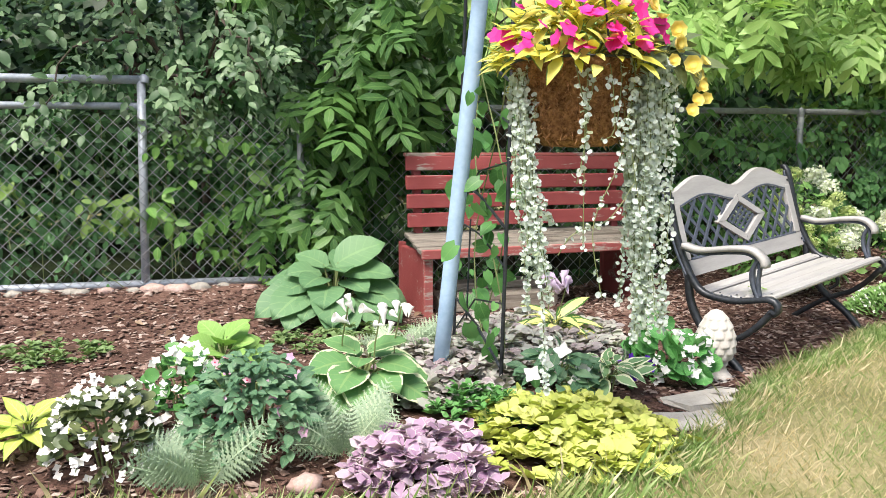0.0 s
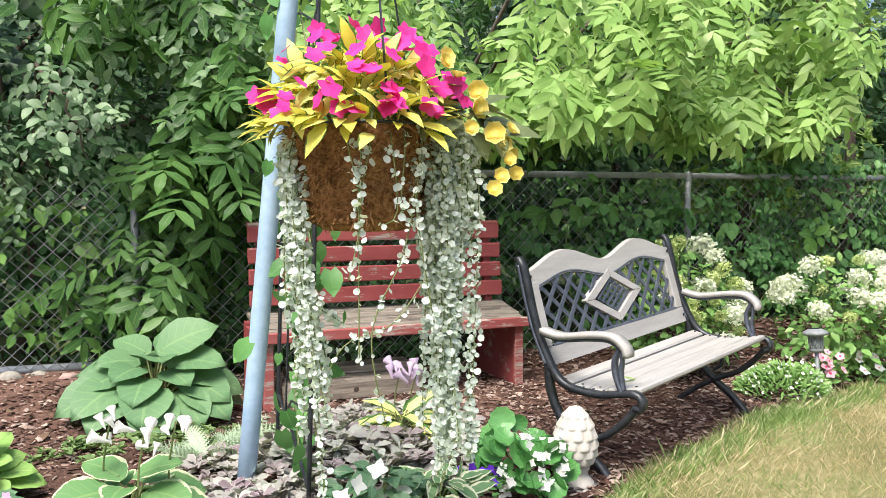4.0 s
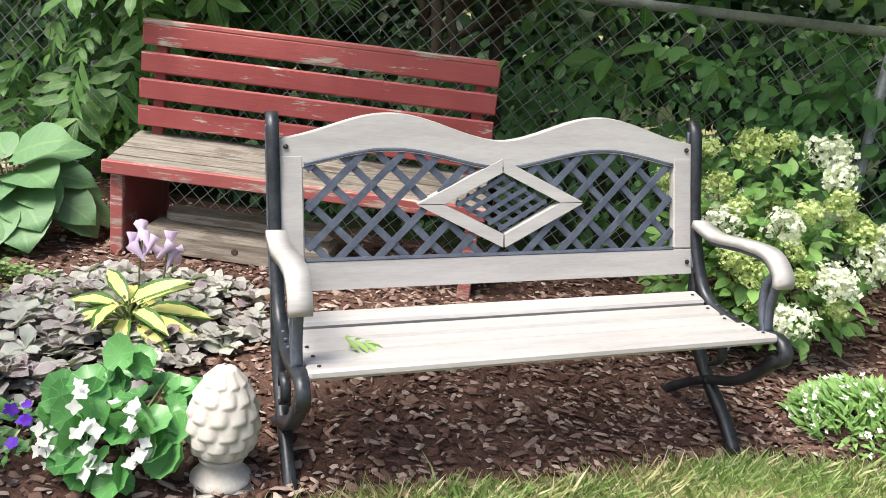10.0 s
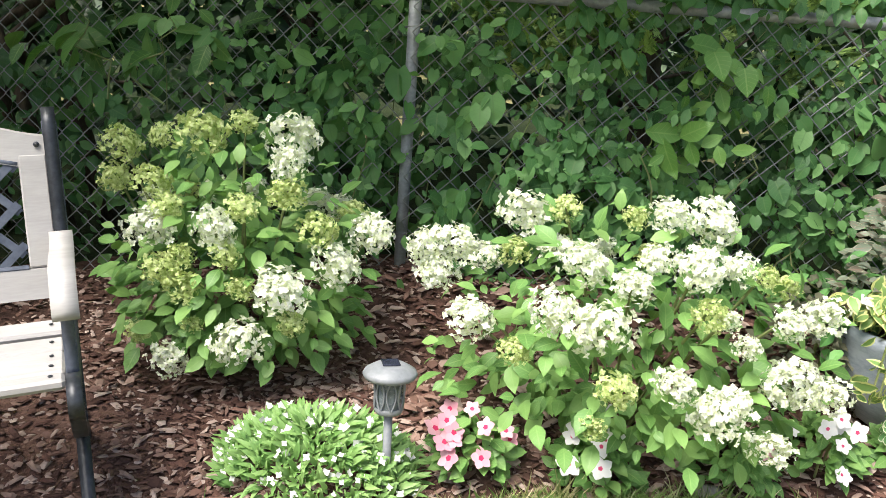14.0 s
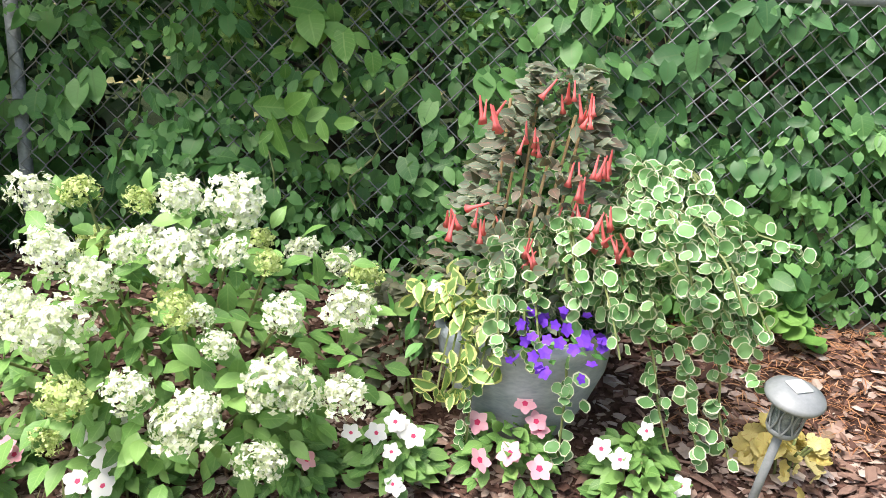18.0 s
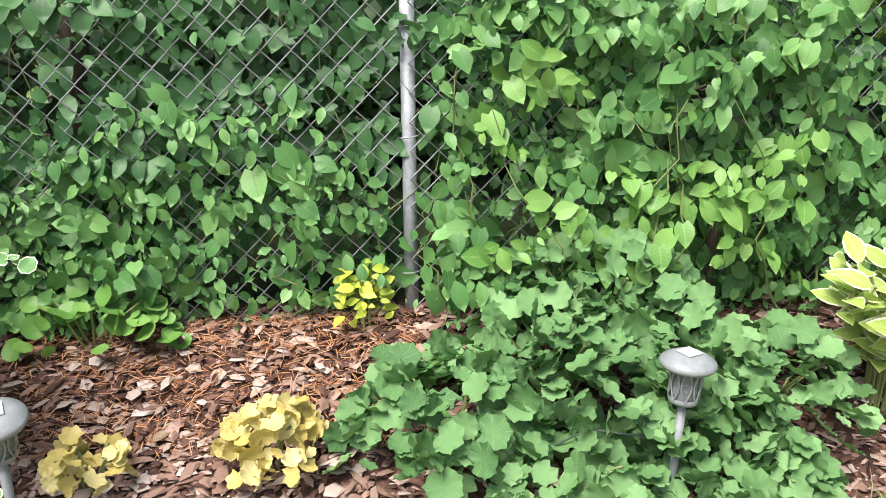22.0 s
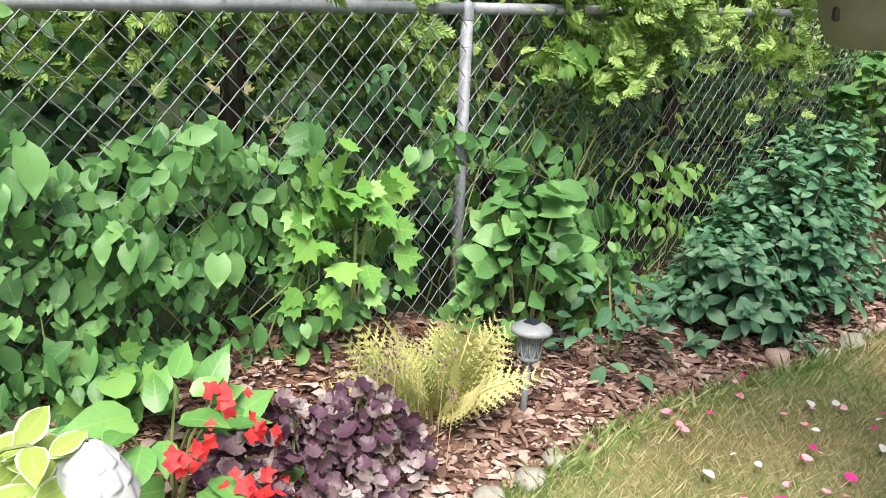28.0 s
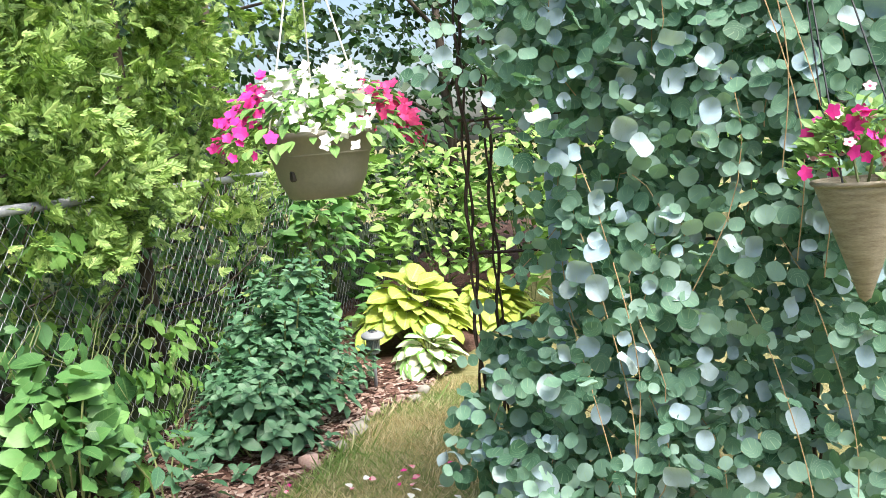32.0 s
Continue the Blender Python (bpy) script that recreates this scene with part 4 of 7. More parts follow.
def tree(name, at, label, category, trunk, limbs, crown_mat, shape, size, n, limb_r=0.02, floor=0.0, bark="bark", axis=(0, -0.3, -1), face=(0, -0.6, 1), spread=0.5, scatter=0.2):
    """A trunk with limbs through given points, and leaves gathered along the limbs' outer parts."""
    t = thing(name, at, label, category)
    part("trunk", Mesh().tube(trunk[0], trunk[1], 9), M[bark], t, smooth=True)
    leaves = Mesh()
    total = sum(len(l) for l in limbs)
    for l in limbs:
        l = np.asarray(l, float)
        k = np.linspace(0, 1, 12)
        d = np.linspace(0, 1, len(l))
        path = np.stack([np.interp(k, d, l[:, c]) for c in range(3)], 1) + rng.normal(0, 0.02, (12, 3))
        part("limb", Mesh().tube(path, np.linspace(limb_r, limb_r * 0.25, 12), 6), M[bark], t, smooth=True)
        c = n * len(l) // total
        w = rng.beta(2.2, 1.1, c)
        pts = np.stack([np.interp(w, k, path[:, a]) for a in range(3)], 1) + rng.normal(0, 1, (c, 3)) * scatter
        pts[:, 2] = np.maximum(pts[:, 2], floor + 0.2 * rng.uniform(0, 1, c))
        if len(shape[0]) > 20:
            leaf_cloud(leaves, shape, pts, size, axis, face, spread)
        else:
            few = pts[: max(2, c // 7)]
            run = unit(path[-1] - path[5]) + rng.normal(0, 0.6, (len(few), 3)) + (0, 0, -0.2)
            leaves.place(shape, *sprays(few, unit(run), size, axis, face))
    part("crown", leaves, M[crown_mat], t, kind="stuff", smooth=True)
    return t


# ---- hedge and vines along the fence ----
SMALL = blade([0.04, 0.28, 0.0], 0.2, 0.2)
# scrub is coloured as shaded; plain ivy at x 3.6 to 6.6 lifts it
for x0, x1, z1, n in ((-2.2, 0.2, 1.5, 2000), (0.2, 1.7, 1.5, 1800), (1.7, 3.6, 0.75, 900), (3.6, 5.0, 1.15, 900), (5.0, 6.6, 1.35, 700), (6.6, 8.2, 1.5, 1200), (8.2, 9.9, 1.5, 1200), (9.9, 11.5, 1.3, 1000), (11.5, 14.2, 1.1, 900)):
    vine(x0, x1, z1, n, M["ivy"] if 3.5 < x0 < 6 else M["ivy_shade"], "tangle of ivy and scrub behind the fence wire, mostly in shade-dark leaves", OVATE, 0.075, (0.03, 0.5), 0.06, tight=(0.22, 0.12, 0.2), stems=4, name="fence_scrub")
vine(5.05, 6.6, 1.25, 1700, M["ivy"], "heart-leaved vine climbing the fence behind the hydrangeas", HEART, 0.062, (-0.07, 0.06), 0.22)
vine(6.6, 8.1, 0.8, 1000, M["ivy"], "dense heart-leaved vine covering the fence wire", HEART, 0.064, (-0.075, 0.06), 0.28)
# upper leaves take the shade-dark copy of the ivy colour
vine(6.6, 8.1, 1.3, 950, M["ivy_shade"], "heart-leaved vine behind the fence wire, leaves coloured as shaded", HEART, 0.07, (-0.03, 0.1), 0.7)
vine(5.6, 6.0, 0.98, 42, M["maple"], "shoot of large bright heart-shaped leaves on the fence", HEART, 0.09, (-0.11, -0.05), 0.6, stems=2)
vine(8.1, 9.4, 1.45, 2000, M["ivy"], "dense bright green vine hanging over the fence wire", HEART, 0.065, (-0.22, 0.0), 0.28)
vine(9.4, 10.5, 0.78, 680, M["ivy"], "heart-leaved vine hanging over the fence wire", HEART, 0.062, (-0.16, 0.0), 0.3)
vine(5.4, 8.0, 0.62, 1300, M["ivy"], "small-leaved creeper at the foot of the fence", SMALL, 0.045, (-0.1, 0.0), 0.24)
vine(8.0, 9.7, 0.68, 1300, M["ivy"], "small-leaved creeper at the foot of the fence", SMALL, 0.045, (-0.14, -0.02), 0.24)
vine(3.9, 5.1, 1.05, 850, M["ivy"], "ivy leaves on the fence wire behind the benches", HEART, 0.07, (-0.12, 0.02))
vine(9.55, 10.35, 0.8, 260, M["ivy"], "leafy branches with broad pointed leaves before the fence", OVATE, 0.08, (-0.2, -0.03), 0.2, stems=6)
vine(10.75, 11.6, 0.85, 280, M["ivy"], "broad-leaved vine spilling from the fence post", HEART, 0.085, (-0.28, -0.02), z0=0.12)
vine(11.5, 12.2, 0.55, 160, M["maple"], "yellow-green creeper at the fence foot", OVATE, 0.07, (-0.3, -0.05))
vine(-0.3, 0.6, 0.75, 130, M["tree_lime"], "bright green sapling leaves behind the gate", OVATE, 0.1, (0.0, 0.12), 0.45)
vine(0.8, 1.6, 0.95, 150, M["maple"], "light green leaves growing through the fence", OVATE, 0.1, (-0.08, 0.08), 0.3)
vine(-0.6, 1.9, 0.4, 160, M["maple"], "low leafy weeds along the gate's bottom rail", OVATE, 0.06, (-0.1, 0.02), 0.12)
vine(3.75, 4.15, 1.15, 20, M["tree"], "large drooping leaves beside the red bench", OVATE, 0.16, (-0.3, -0.1), 0.85, stems=2, clumps=8)
vine(8.25, 8.95, 0.95, 170, M["maple"], "yellow-green shoots on the vine-covered fence", HEART, 0.062, (-0.3, -0.2), 0.35)
vine(11.3, 11.75, 1.0, 60, M["maple"], "light green shoot climbing the fence wire", MAPLE, 0.075, (-0.1, -0.03), 0.55)


# ---- trees behind and above the fence ----
def scrub_tree(x, y, h, r, n, mat, label, size=0.115, shape=WIDE, name="background_tree", low=0.35):
    """A leafy tree seen as a mass of leaves round its limbs."""
    trunk = (np.array([(0, 0, -0.1), (0.05, 0.02, h * 0.35), (0.0, 0.1, h * 0.8)]), [0.07, 0.055, 0.02])
    limbs = []
    for k in range(9):
        a = k * 2.4 + x
        z = h * (low + 0.6 * (k / 8))
        limbs.append([(0.03, 0.03, z * 0.75), (r * 0.6 * math.cos(a), r * 0.5 * math.sin(a), z), (r * math.cos(a), r * 0.8 * math.sin(a), z + 0.1)])
    return tree(name, (x, y, 0.0), label, "tree", trunk, limbs, mat, shape, size, n, 0.025, scatter=r * 0.28, spread=0.7)


# these crowns carry the shade beyond the fence in their leaf colour
for x, y, h, r, n, mat in ((-3.2, 2.6, 4.2, 1.5, 1700, "tree_far_shade"), (-1.4, 2.2, 3.8, 1.4, 1900, "tree_far_shade"), (0.4, 1.9, 3.4, 1.3, 2000, "tree_far_shade"), (2.0, 2.4, 4.4, 1.3, 1900, "tree_far_shade"),
                           (3.9, 2.3, 4.4, 1.4, 2000, "tree_far_shade"), (5.8, 2.6, 4.6, 1.5, 2000, "tree_far_shade"), (7.6, 1.8, 3.2, 1.2, 1600, "tree_far_shade"), (9.4, 1.9, 3.6, 1.3, 1700, "tree_far_shade"),
                           (15.6, 1.8, 4.6, 1.7, 2000, "tree_far_shade"), (17.2, -0.5, 4.8, 1.8, 2000, "tree_far_shade"), (18.0, -3.6, 5.0, 2.0, 1800, "tree_far_shade"), (13.6, 3.2, 5.0, 1.7, 1700, "tree_far_shade")):
    scrub_tree(x, y, h, r, int(n * 3.7), mat, "dense green tree in the yard beyond the fence, leaves coloured for shade", low=0.12)
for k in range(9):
    scrub_tree(-16 + 5.2 * k, 13 + 2 * math.sin(k * 2.1), 9 + math.cos(k), 3.6, 4200, "tree_far_shade", "tall leafy tree far beyond the fence", 0.46, low=0.1)

# grey-green shrub arching over the gate
vb = [[(0.0, 0.2, 1.0), (-0.2, -0.2, 1.6), (-0.55, -0.45, 1.55), (-0.75, -0.5, 1.15)], [(0.0, 0.2, 1.0), (0.15, -0.3, 1.7), (0.35, -0.6, 1.5), (0.45, -0.65, 1.2)],
      [(0.0, 0.2, 1.0), (0.5, -0.1, 1.8), (0.9, -0.4, 1.75), (1.15, -0.5, 1.4)], [(0.0, 0.2, 1.2), (-0.1, -0.2, 2.0), (-0.3, -0.5, 2.2), (-0.9, -0.6, 2.1)],
      [(0.0, 0.2, 1.2), (0.4, -0.2, 2.1), (0.8, -0.5, 2.2), (1.3, -0.6, 2.0)], [(0.0, 0.2, 0.9), (-0.1, -0.25, 1.4), (-0.05, -0.5, 1.3), (0.0, -0.55, 1.0)],
      [(0.0, 0.2, 1.3), (-0.5, 0.1, 1.9), (-1.0, -0.1, 1.9), (-1.5, -0.2, 1.6)], [(0.0, 0.2, 1.0), (0.3, 0.0, 1.4), (0.7, -0.1, 1.5), (0.9, -0.25, 1.25)]]
tree("overhanging_shrub", (0.95, 0.35, 0.0), "grey-green shrub with thin twigs arching over the gate", "shrub", (np.array([(-0.1, 0.3, -0.1), (0.05, 0.2, 0.6), (0, 0.2, 1.3)]), [0.035, 0.03, 0.02]), vb, "viburnum", OVATE, 0.066, 2800, 0.014, axis=(0, -0.5, -0.25), scatter=0.13, spread=0.7)
# dark broad-leaved branches behind the basket
bl = [[(0, 0, 0.9), (-0.4, -0.3, 1.4), (-0.7, -0.5, 1.2)], [(0, 0, 0.9), (-0.25, -0.4, 1.6), (-0.4, -0.55, 1.3)], [(0, 0, 1.2), (-0.2, -0.4, 2.0), (-0.5, -0.6, 1.7)], [(0, 0, 1.2), (0.5, -0.1, 2.1), (0.8, -0.2, 1.9)],
      [(0, 0, 0.8), (-0.6, -0.2, 1.0), (-0.85, -0.4, 0.6)], [(0, 0, 1.4), (-0.7, -0.2, 2.2), (-1.1, -0.4, 2.0)]]
tree("hickory_tree", (2.45, 0.4, 0.0), "broad-leaved young tree with dark green drooping leaves", "tree", (np.array([(0, 0, -0.1), (0.03, 0, 0.8), (0, 0.0, 1.6)]), [0.035, 0.03, 0.02]), bl, "tree", COMPOUND, 0.3, 430, 0.015, scatter=0.16, spread=0.5)
# lime-green compound leaves over the benches
ll = [[(0, 0, 1.1), (0.3, -0.6, 1.9), (0.4, -1.1, 1.75), (0.45, -1.4, 1.4)], [(0, 0, 1.1), (0.8, -0.5, 1.9), (1.2, -0.9, 1.7), (1.4, -1.1, 1.35)], [(0, 0, 1.1), (1.2, -0.4, 2.0), (1.9, -0.8, 1.9), (2.3, -0.9, 1.55)],
      [(0, 0, 1.3), (-0.3, -0.6, 2.2), (-0.5, -1.0, 2.1), (-0.6, -1.2, 1.8)], [(0, 0, 1.3), (0.5, -0.7, 2.4), (0.9, -1.2, 2.3), (1.1, -1.4, 2.0)], [(0, 0, 1.3), (1.4, -0.5, 2.5), (2.1, -0.9, 2.4), (2.6, -1.1, 2.0)],
      [(0, 0, 1.2), (1.7, -0.2, 2.1), (2.2, -0.4, 2.1), (2.4, -0.6, 1.75)], [(0, 0, 1.1), (0.1, -0.4, 1.7), (0.1, -0.8, 1.5), (0.1, -1.0, 1.25)]]
tree("ash_tree", (3.3, 0.6, 0.0), "spreading tree with drooping lime-green compound leaves over the benches", "tree", (np.array([(0.2, 0.1, -0.1), (0.05, 0.05, 0.6), (0, 0.0, 1.4)]), [0.05, 0.04, 0.03]), ll, "tree_lime", COMPOUND, 0.25, 760, 0.016, floor=1.5, scatter=0.17, spread=0.4)
lm = [[(0, 0, 0.8), (0.5, 0.1, 1.7), (0.9, 0.1, 1.6)], [(0, 0, 0.8), (1.2, 0.2, 1.8), (1.8, 0.1, 1.75)], [(0, 0, 0.9), (-0.5, 0.2, 2.0), (-0.8, 0.0, 1.9)], [(0, 0, 0.8), (0.8, 0.0, 1.4), (1.3, -0.1, 1.3)], [(0, 0, 1.0), (0.4, 0.3, 2.6), (0.9, 0.2, 2.6)], [(0, 0, 1.0), (1.6, 0.3, 2.4), (2.4, 0.2, 2.3)]]
ash = tree("ash_tree", (3.0, 0.55, 0.0), "many-stemmed dark tree with mid-green leaves behind the red bench", "tree", (np.array([(0, 0, -0.1), (0.1, 0.0, 0.5), (0, 0.0, 1.3)]), [0.045, 0.035, 0.025]), lm, "tree", COMPOUND, 0.23, 520, 0.022, floor=1.5, scatter=0.2, spread=0.5)
part("side_stem", Mesh().tube([(0.45, -0.05, -0.1), (0.25, -0.1, 0.6), (0.0, -0.15, 1.5)], [0.03, 0.026, 0.018], 8), M["bark"], ash, smooth=True)


def arborvitae(x, y, h, r, n, label, bare=0.95):
    """A conifer whose outer sprays hang in tufts above its bare lower part."""
    t = thing("arborvitae", (x, y, 0), label, "conifer")
    part("trunk", Mesh().tube([(0, 0, -0.1), (0.02, 0, h * 0.9)], [0.06, 0.015], 8), M["bark"], t, smooth=True)
    for k in range(14):
        a, z = k * 2.39996, 0.35 + 0.07 * k
        part("limb", Mesh().tube(smooth_path([(0, 0, z), (0.5 * r * math.cos(a), 0.5 * r * math.sin(a), z + 0.1), (0.9 * r * math.cos(a), 0.9 * r * math.sin(a), z + 0.35)], 7), np.linspace(0.009, 0.003, 7), 5), M["bark"], t)
    q = 20
    c = n // (2 * q)
    z, a = bare + (h - bare) * rng.uniform(0, 1, c), rng.uniform(0, 2 * np.pi, c)
    rr = r * (1 - 0.7 * np.maximum(0, z - h * 0.4) / h) * rng.uniform(0.62, 1.0, c) * (1 + 0.18 * np.sin(z * 9 + 3 * a))
    out = np.stack([np.cos(a), np.sin(a), 0.2 + 0 * a], 1)
    root = np.stack([rr * np.cos(a), rr * np.sin(a), z], 1)
    pts = np.repeat(root, q, 0) + rng.normal(0, 0.045, (c * q, 3))
    lean_ = unit(np.repeat(out, q, 0) * 0.6 + rng.normal(0, 0.45, (c * q, 3)) + (0, 0, -0.15))
    m = Mesh().place(CEDAR, pts, lean_, np.repeat(np.cross(out, rng.normal(0, 1, (c, 3))), q, 0) + rng.normal(0, 0.35, (c * q, 3)) + (0, -0.5, 0.3), rng.uniform(0.06, 0.1, c * q))
    # thin dry sprays inside and below
    c = n // 14
    z, a = rng.uniform(0.3, h, c), rng.uniform(0, 2 * np.pi, c)
    rr = r * (1 - 0.7 * np.maximum(0, z - h * 0.4) / h) * rng.uniform(0.25, 0.8, c)
    m.place(CEDAR, np.stack([rr * np.cos(a), rr * np.sin(a), z], 1), rng.normal(0, 1, (c, 3)), rng.normal(0, 1, (c, 3)), 0.08)
    part("crown", m, M["cedar"], t, kind="stuff")
    return t


arborvitae(5.75, 0.55, 3.0, 0.62, 3600, "dark green arborvitae rising behind the fence")
arborvitae(6.9, 0.75, 3.4, 0.6, 1100, "green arborvitae rising behind the fence")
arborvitae(8.9, 0.8, 3.4, 0.6, 1100, "green arborvitae rising behind the fence")
arborvitae(10.4, 0.55, 2.7, 0.64, 8000, "green arborvitae with yellow-green tips leaning over the fence rail")
arborvitae(11.6, 0.5, 2.9, 0.74, 13000, "large arborvitae with yellow-green tips spilling over the fence rail")
arborvitae(12.8, 0.45, 3.0, 0.8, 13000, "large arborvitae covering the fence corner")
arborvitae(14.2, 0.6, 4.0, 0.9, 2000, "dark arborvitae in the far corner")


# ---- poles and supports ----
def pole(at, tilt, h, label):
    t = thing("blue_pole", at, label, "pole")
    d = np.array([tilt[0], tilt[1], 1.0])
    part("shaft", Mesh().tube([d * z for z in np.linspace(-0.1, h, 8)], 0.031, 20), M["blue"], t, smooth=True)
    part("collar", Mesh().tube([d * 0.02 - (0, 0, 0.03), d * 0.03], 0.034, 20), M["blue"], t, smooth=True)
    return t


pole((2.0, -1.845, 0.02), (0.089, -0.085), 2.9, "leaning pale blue painted steel pole with chipped paint")
pole((11.55, -1.9, -0.05), (0.0, 0.0), 2.9, "pale blue painted steel pole inside the honeysuckle")

trellis = thing("garden_trellis", (2.157, -1.715, 0.02), "thin black wire obelisk trellis with a sparse vine", "trellis")
TP = [(0.015, -0.41), (-0.015, 0.21)]


def on_trellis(u, z):
    """A point of the trellis, u along it from the first upright to the second."""
    k = 1 - 0.12 * max(0.0, z - 0.9)
    return (TP[0][0] + (TP[1][0] - TP[0][0]) * u + 0.03 * z, -0.1 + (-0.312 + 0.624 * u) * k, z)


for u in (0, 1):
    part("upright", Mesh().tube([on_trellis(u, z) for z in np.linspace(-0.08, 1.95, 8)], 0.0075, 8), M["black_iron"], trellis, smooth=True)
part("middle_wire", Mesh().tube([on_trellis(0.72, 0.2), on_trellis(0.7, 0.62)], 0.004, 6), M["black_iron"], trellis)
for z in (0.1, 0.62, 1.15):
    part("brace", Mesh().tube([on_trellis(0.02, z), on_trellis(0.5, z + 0.1), on_trellis(0.98, z + 0.16)], 0.006, 6), M["black_iron"], trellis)
    part("cross_wire", Mesh().tube([on_trellis(0.02, z + 0.24), on_trellis(0.55, z + 0.2), on_trellis(0.98, z + 0.02)], 0.004, 6), M["black_iron"], trellis)
    part("cross_wire", Mesh().tube([on_trellis(0.02, z + 0.38), on_trellis(0.5, z + 0.47), on_trellis(0.98, z + 0.5)], 0.004, 6), M["black_iron"], trellis)
tv = thing("trellis_vine", (2.16, -1.75, 0.02), "sparse green vine winding up the trellis", "vine")
vm = Mesh()
leaf_cloud(vm, HEART, np.stack([rng.normal(0.03, 0.05, 90), rng.uniform(-0.36, 0.2, 90), rng.uniform(0.05, 1.5, 90) ** 1.3], 1), 0.07, spread=0.6)
part("leaves", vm, M["green"], tv, kind="stuff", smooth=True)
for k in range(3):
    part("stem", Mesh().tube([(0.05 + 0.03 * math.sin(z * 4 + 2 * k), -0.08 + 0.2 * math.cos(z * 4 + 2 * k), z) for z in np.linspace(-0.04, 1.6, 14)], 0.003, 5), M["stem"], tv)


# ---- plants ----
def dome(n, r, h, flat=1.0):
    """Points over a low dome."""
    a, q = rng.uniform(0, 2 * np.pi, n), np.sqrt(rng.uniform(0, 1, n))
    z = h * np.sqrt(np.maximum(0, 1 - q * q)) * rng.uniform(0.65, 1.05, n)
    return np.stack([r * q * np.cos(a), r * q * np.sin(a) * flat, z], 1), a, q


def shell(n, r, h, low=-0.1):
    """Points all over the side of a mound that faces the lawn, down to its skirt."""
    a, e = rng.uniform(-np.pi, 0.25, n), np.arcsin(rng.uniform(low, 1, n))
    return np.stack([r * np.cos(e) * np.cos(a), r * np.cos(e) * np.sin(a), np.maximum(0.02, h * (0.15 + 0.85 * np.sin(e)))], 1) * rng.uniform(0.92, 1.08, (n, 1))


def blooms(t, shape_name, shape, mat, pts, size, face=(0, -0.8, 0.7), spread=0.45, name="flower"):
    """Flowers that can be told apart, each a part of its plant on one shared mesh."""
    key = (shape_name, mat)
    if key not in FLOWER:
        FLOWER[key] = Mesh().add(*shape).data(shape_name, True)
        FLOWER[key].materials.append(M[mat])
    for p in pts:
        n = Vector(jitter(face, 1, spread)[0])
        o = new(name, FLOWER[key])
        o.parent = t
        s = size * rng.uniform(0.75, 1.2)
        o.matrix_basis = Matrix.LocRotScale(Vector(p), n.to_track_quat("Z", "Y") @ Euler((0, 0, rng.uniform(0, 6))).to_quaternion(), (s, s, s))


FLOWER = {}


def bushy(name, at, label, category, r, h, n, shape, size, mat, flat=1.0, stems=5, axis_up=0.15, droop=0.0, face=(0, -0.4, 1), spread=0.4, group=""):
    """A mound of leaves on stems."""
    t = thing(name, (at[0], at[1], float(ground_z(at[0], at[1]))), label, category, group=group)
    p, a, q = dome(n, r, h, flat)
    m = Mesh()
    axis = np.stack([np.cos(a), np.sin(a), axis_up - droop * q], 1) + rng.normal(0, spread, (n, 3))
    nrm = np.asarray(face) + np.stack([np.cos(a) * q, np.sin(a) * q, 0 * a], 1) * 0.6 + rng.normal(0, spread * 0.6, (n, 3))
    m.place(shape, p, axis, nrm, size * rng.uniform(0.6, 1.25, n))
    part("leaves", m, M[mat], t, kind="stuff", smooth=True)
    for k in range(stems):
        b = k * 2.4
        part("stem", Mesh().tube([(0.02 * math.cos(b), 0.02 * math.sin(b), -0.02), (r * 0.3 * math.cos(b), r * 0.3 * flat * math.sin(b), h * 0.5), (r * 0.6 * math.cos(b), r * 0.6 * flat * math.sin(b), h * 0.8)], 0.004, 5), M["stem"], t)
    return t


def hosta(at, r, h, n, mat, label, size, shape=None, rise=0.42):
    """Broad leaves on stalks, arching out from one crown; each leaf is a part."""
    t = thing("hosta", (at[0], at[1], float(ground_z(at[0], at[1]))), label, "hosta")
    for k in range(n):
        q = ((k + 0.5) / n) ** 0.6
        a = k * 2.39996 + rng.normal(0, 0.15)
        out = np.array([math.cos(a), math.sin(a), 0.0])
        start = out * r * 0.5 * q * 0.9 + (0, 0, h * (1.0 - 0.6 * q))
        tilt = unit(out * (0.45 + 0.6 * q) + (0, -0.12, rise - 0.72 * q))
        m = Mesh().place(shape or HOSTA, [start], [tilt], [np.array([0, -0.45, 1.0]) + (0.1 + 0.45 * q) * out + rng.normal(0, 0.12, 3)], size * rng.uniform(0.75, 1.1))
        leaf = part("leaf", m, M[mat], t, smooth=True)
        part("stalk", Mesh().tube([(out[0] * 0.02, out[1] * 0.02, -0.02), start * 0.55 + (0, 0, 0.02), start + tilt * 0.02], [0.006, 0.005, 0.004], 5), M["stem"], leaf)
    return t


def ferns(at, n, size, mat, label, lift=0.6):
    t = thing("fern", (at[0], at[1], float(ground_z(at[0], at[1]))), label, "fern")
    for k in range(n):
        a = k * 2.39996 + rng.normal(0, 0.2)
        up = lift * (1.5 - 1.2 * k / n)
        d = np.array([math.cos(a), math.sin(a), up])
        part("frond", Mesh().place(FROND, [(0.02 * math.cos(a), 0.02 * math.sin(a), 0.0)], [d], [np.array([-0.25 * math.cos(a), -0.3 * math.sin(a) - 1.0, 0.6]) + rng.normal(0, 0.25, 3)], size * rng.uniform(0.7, 1.15)), M[mat], t, smooth=True)
    return t


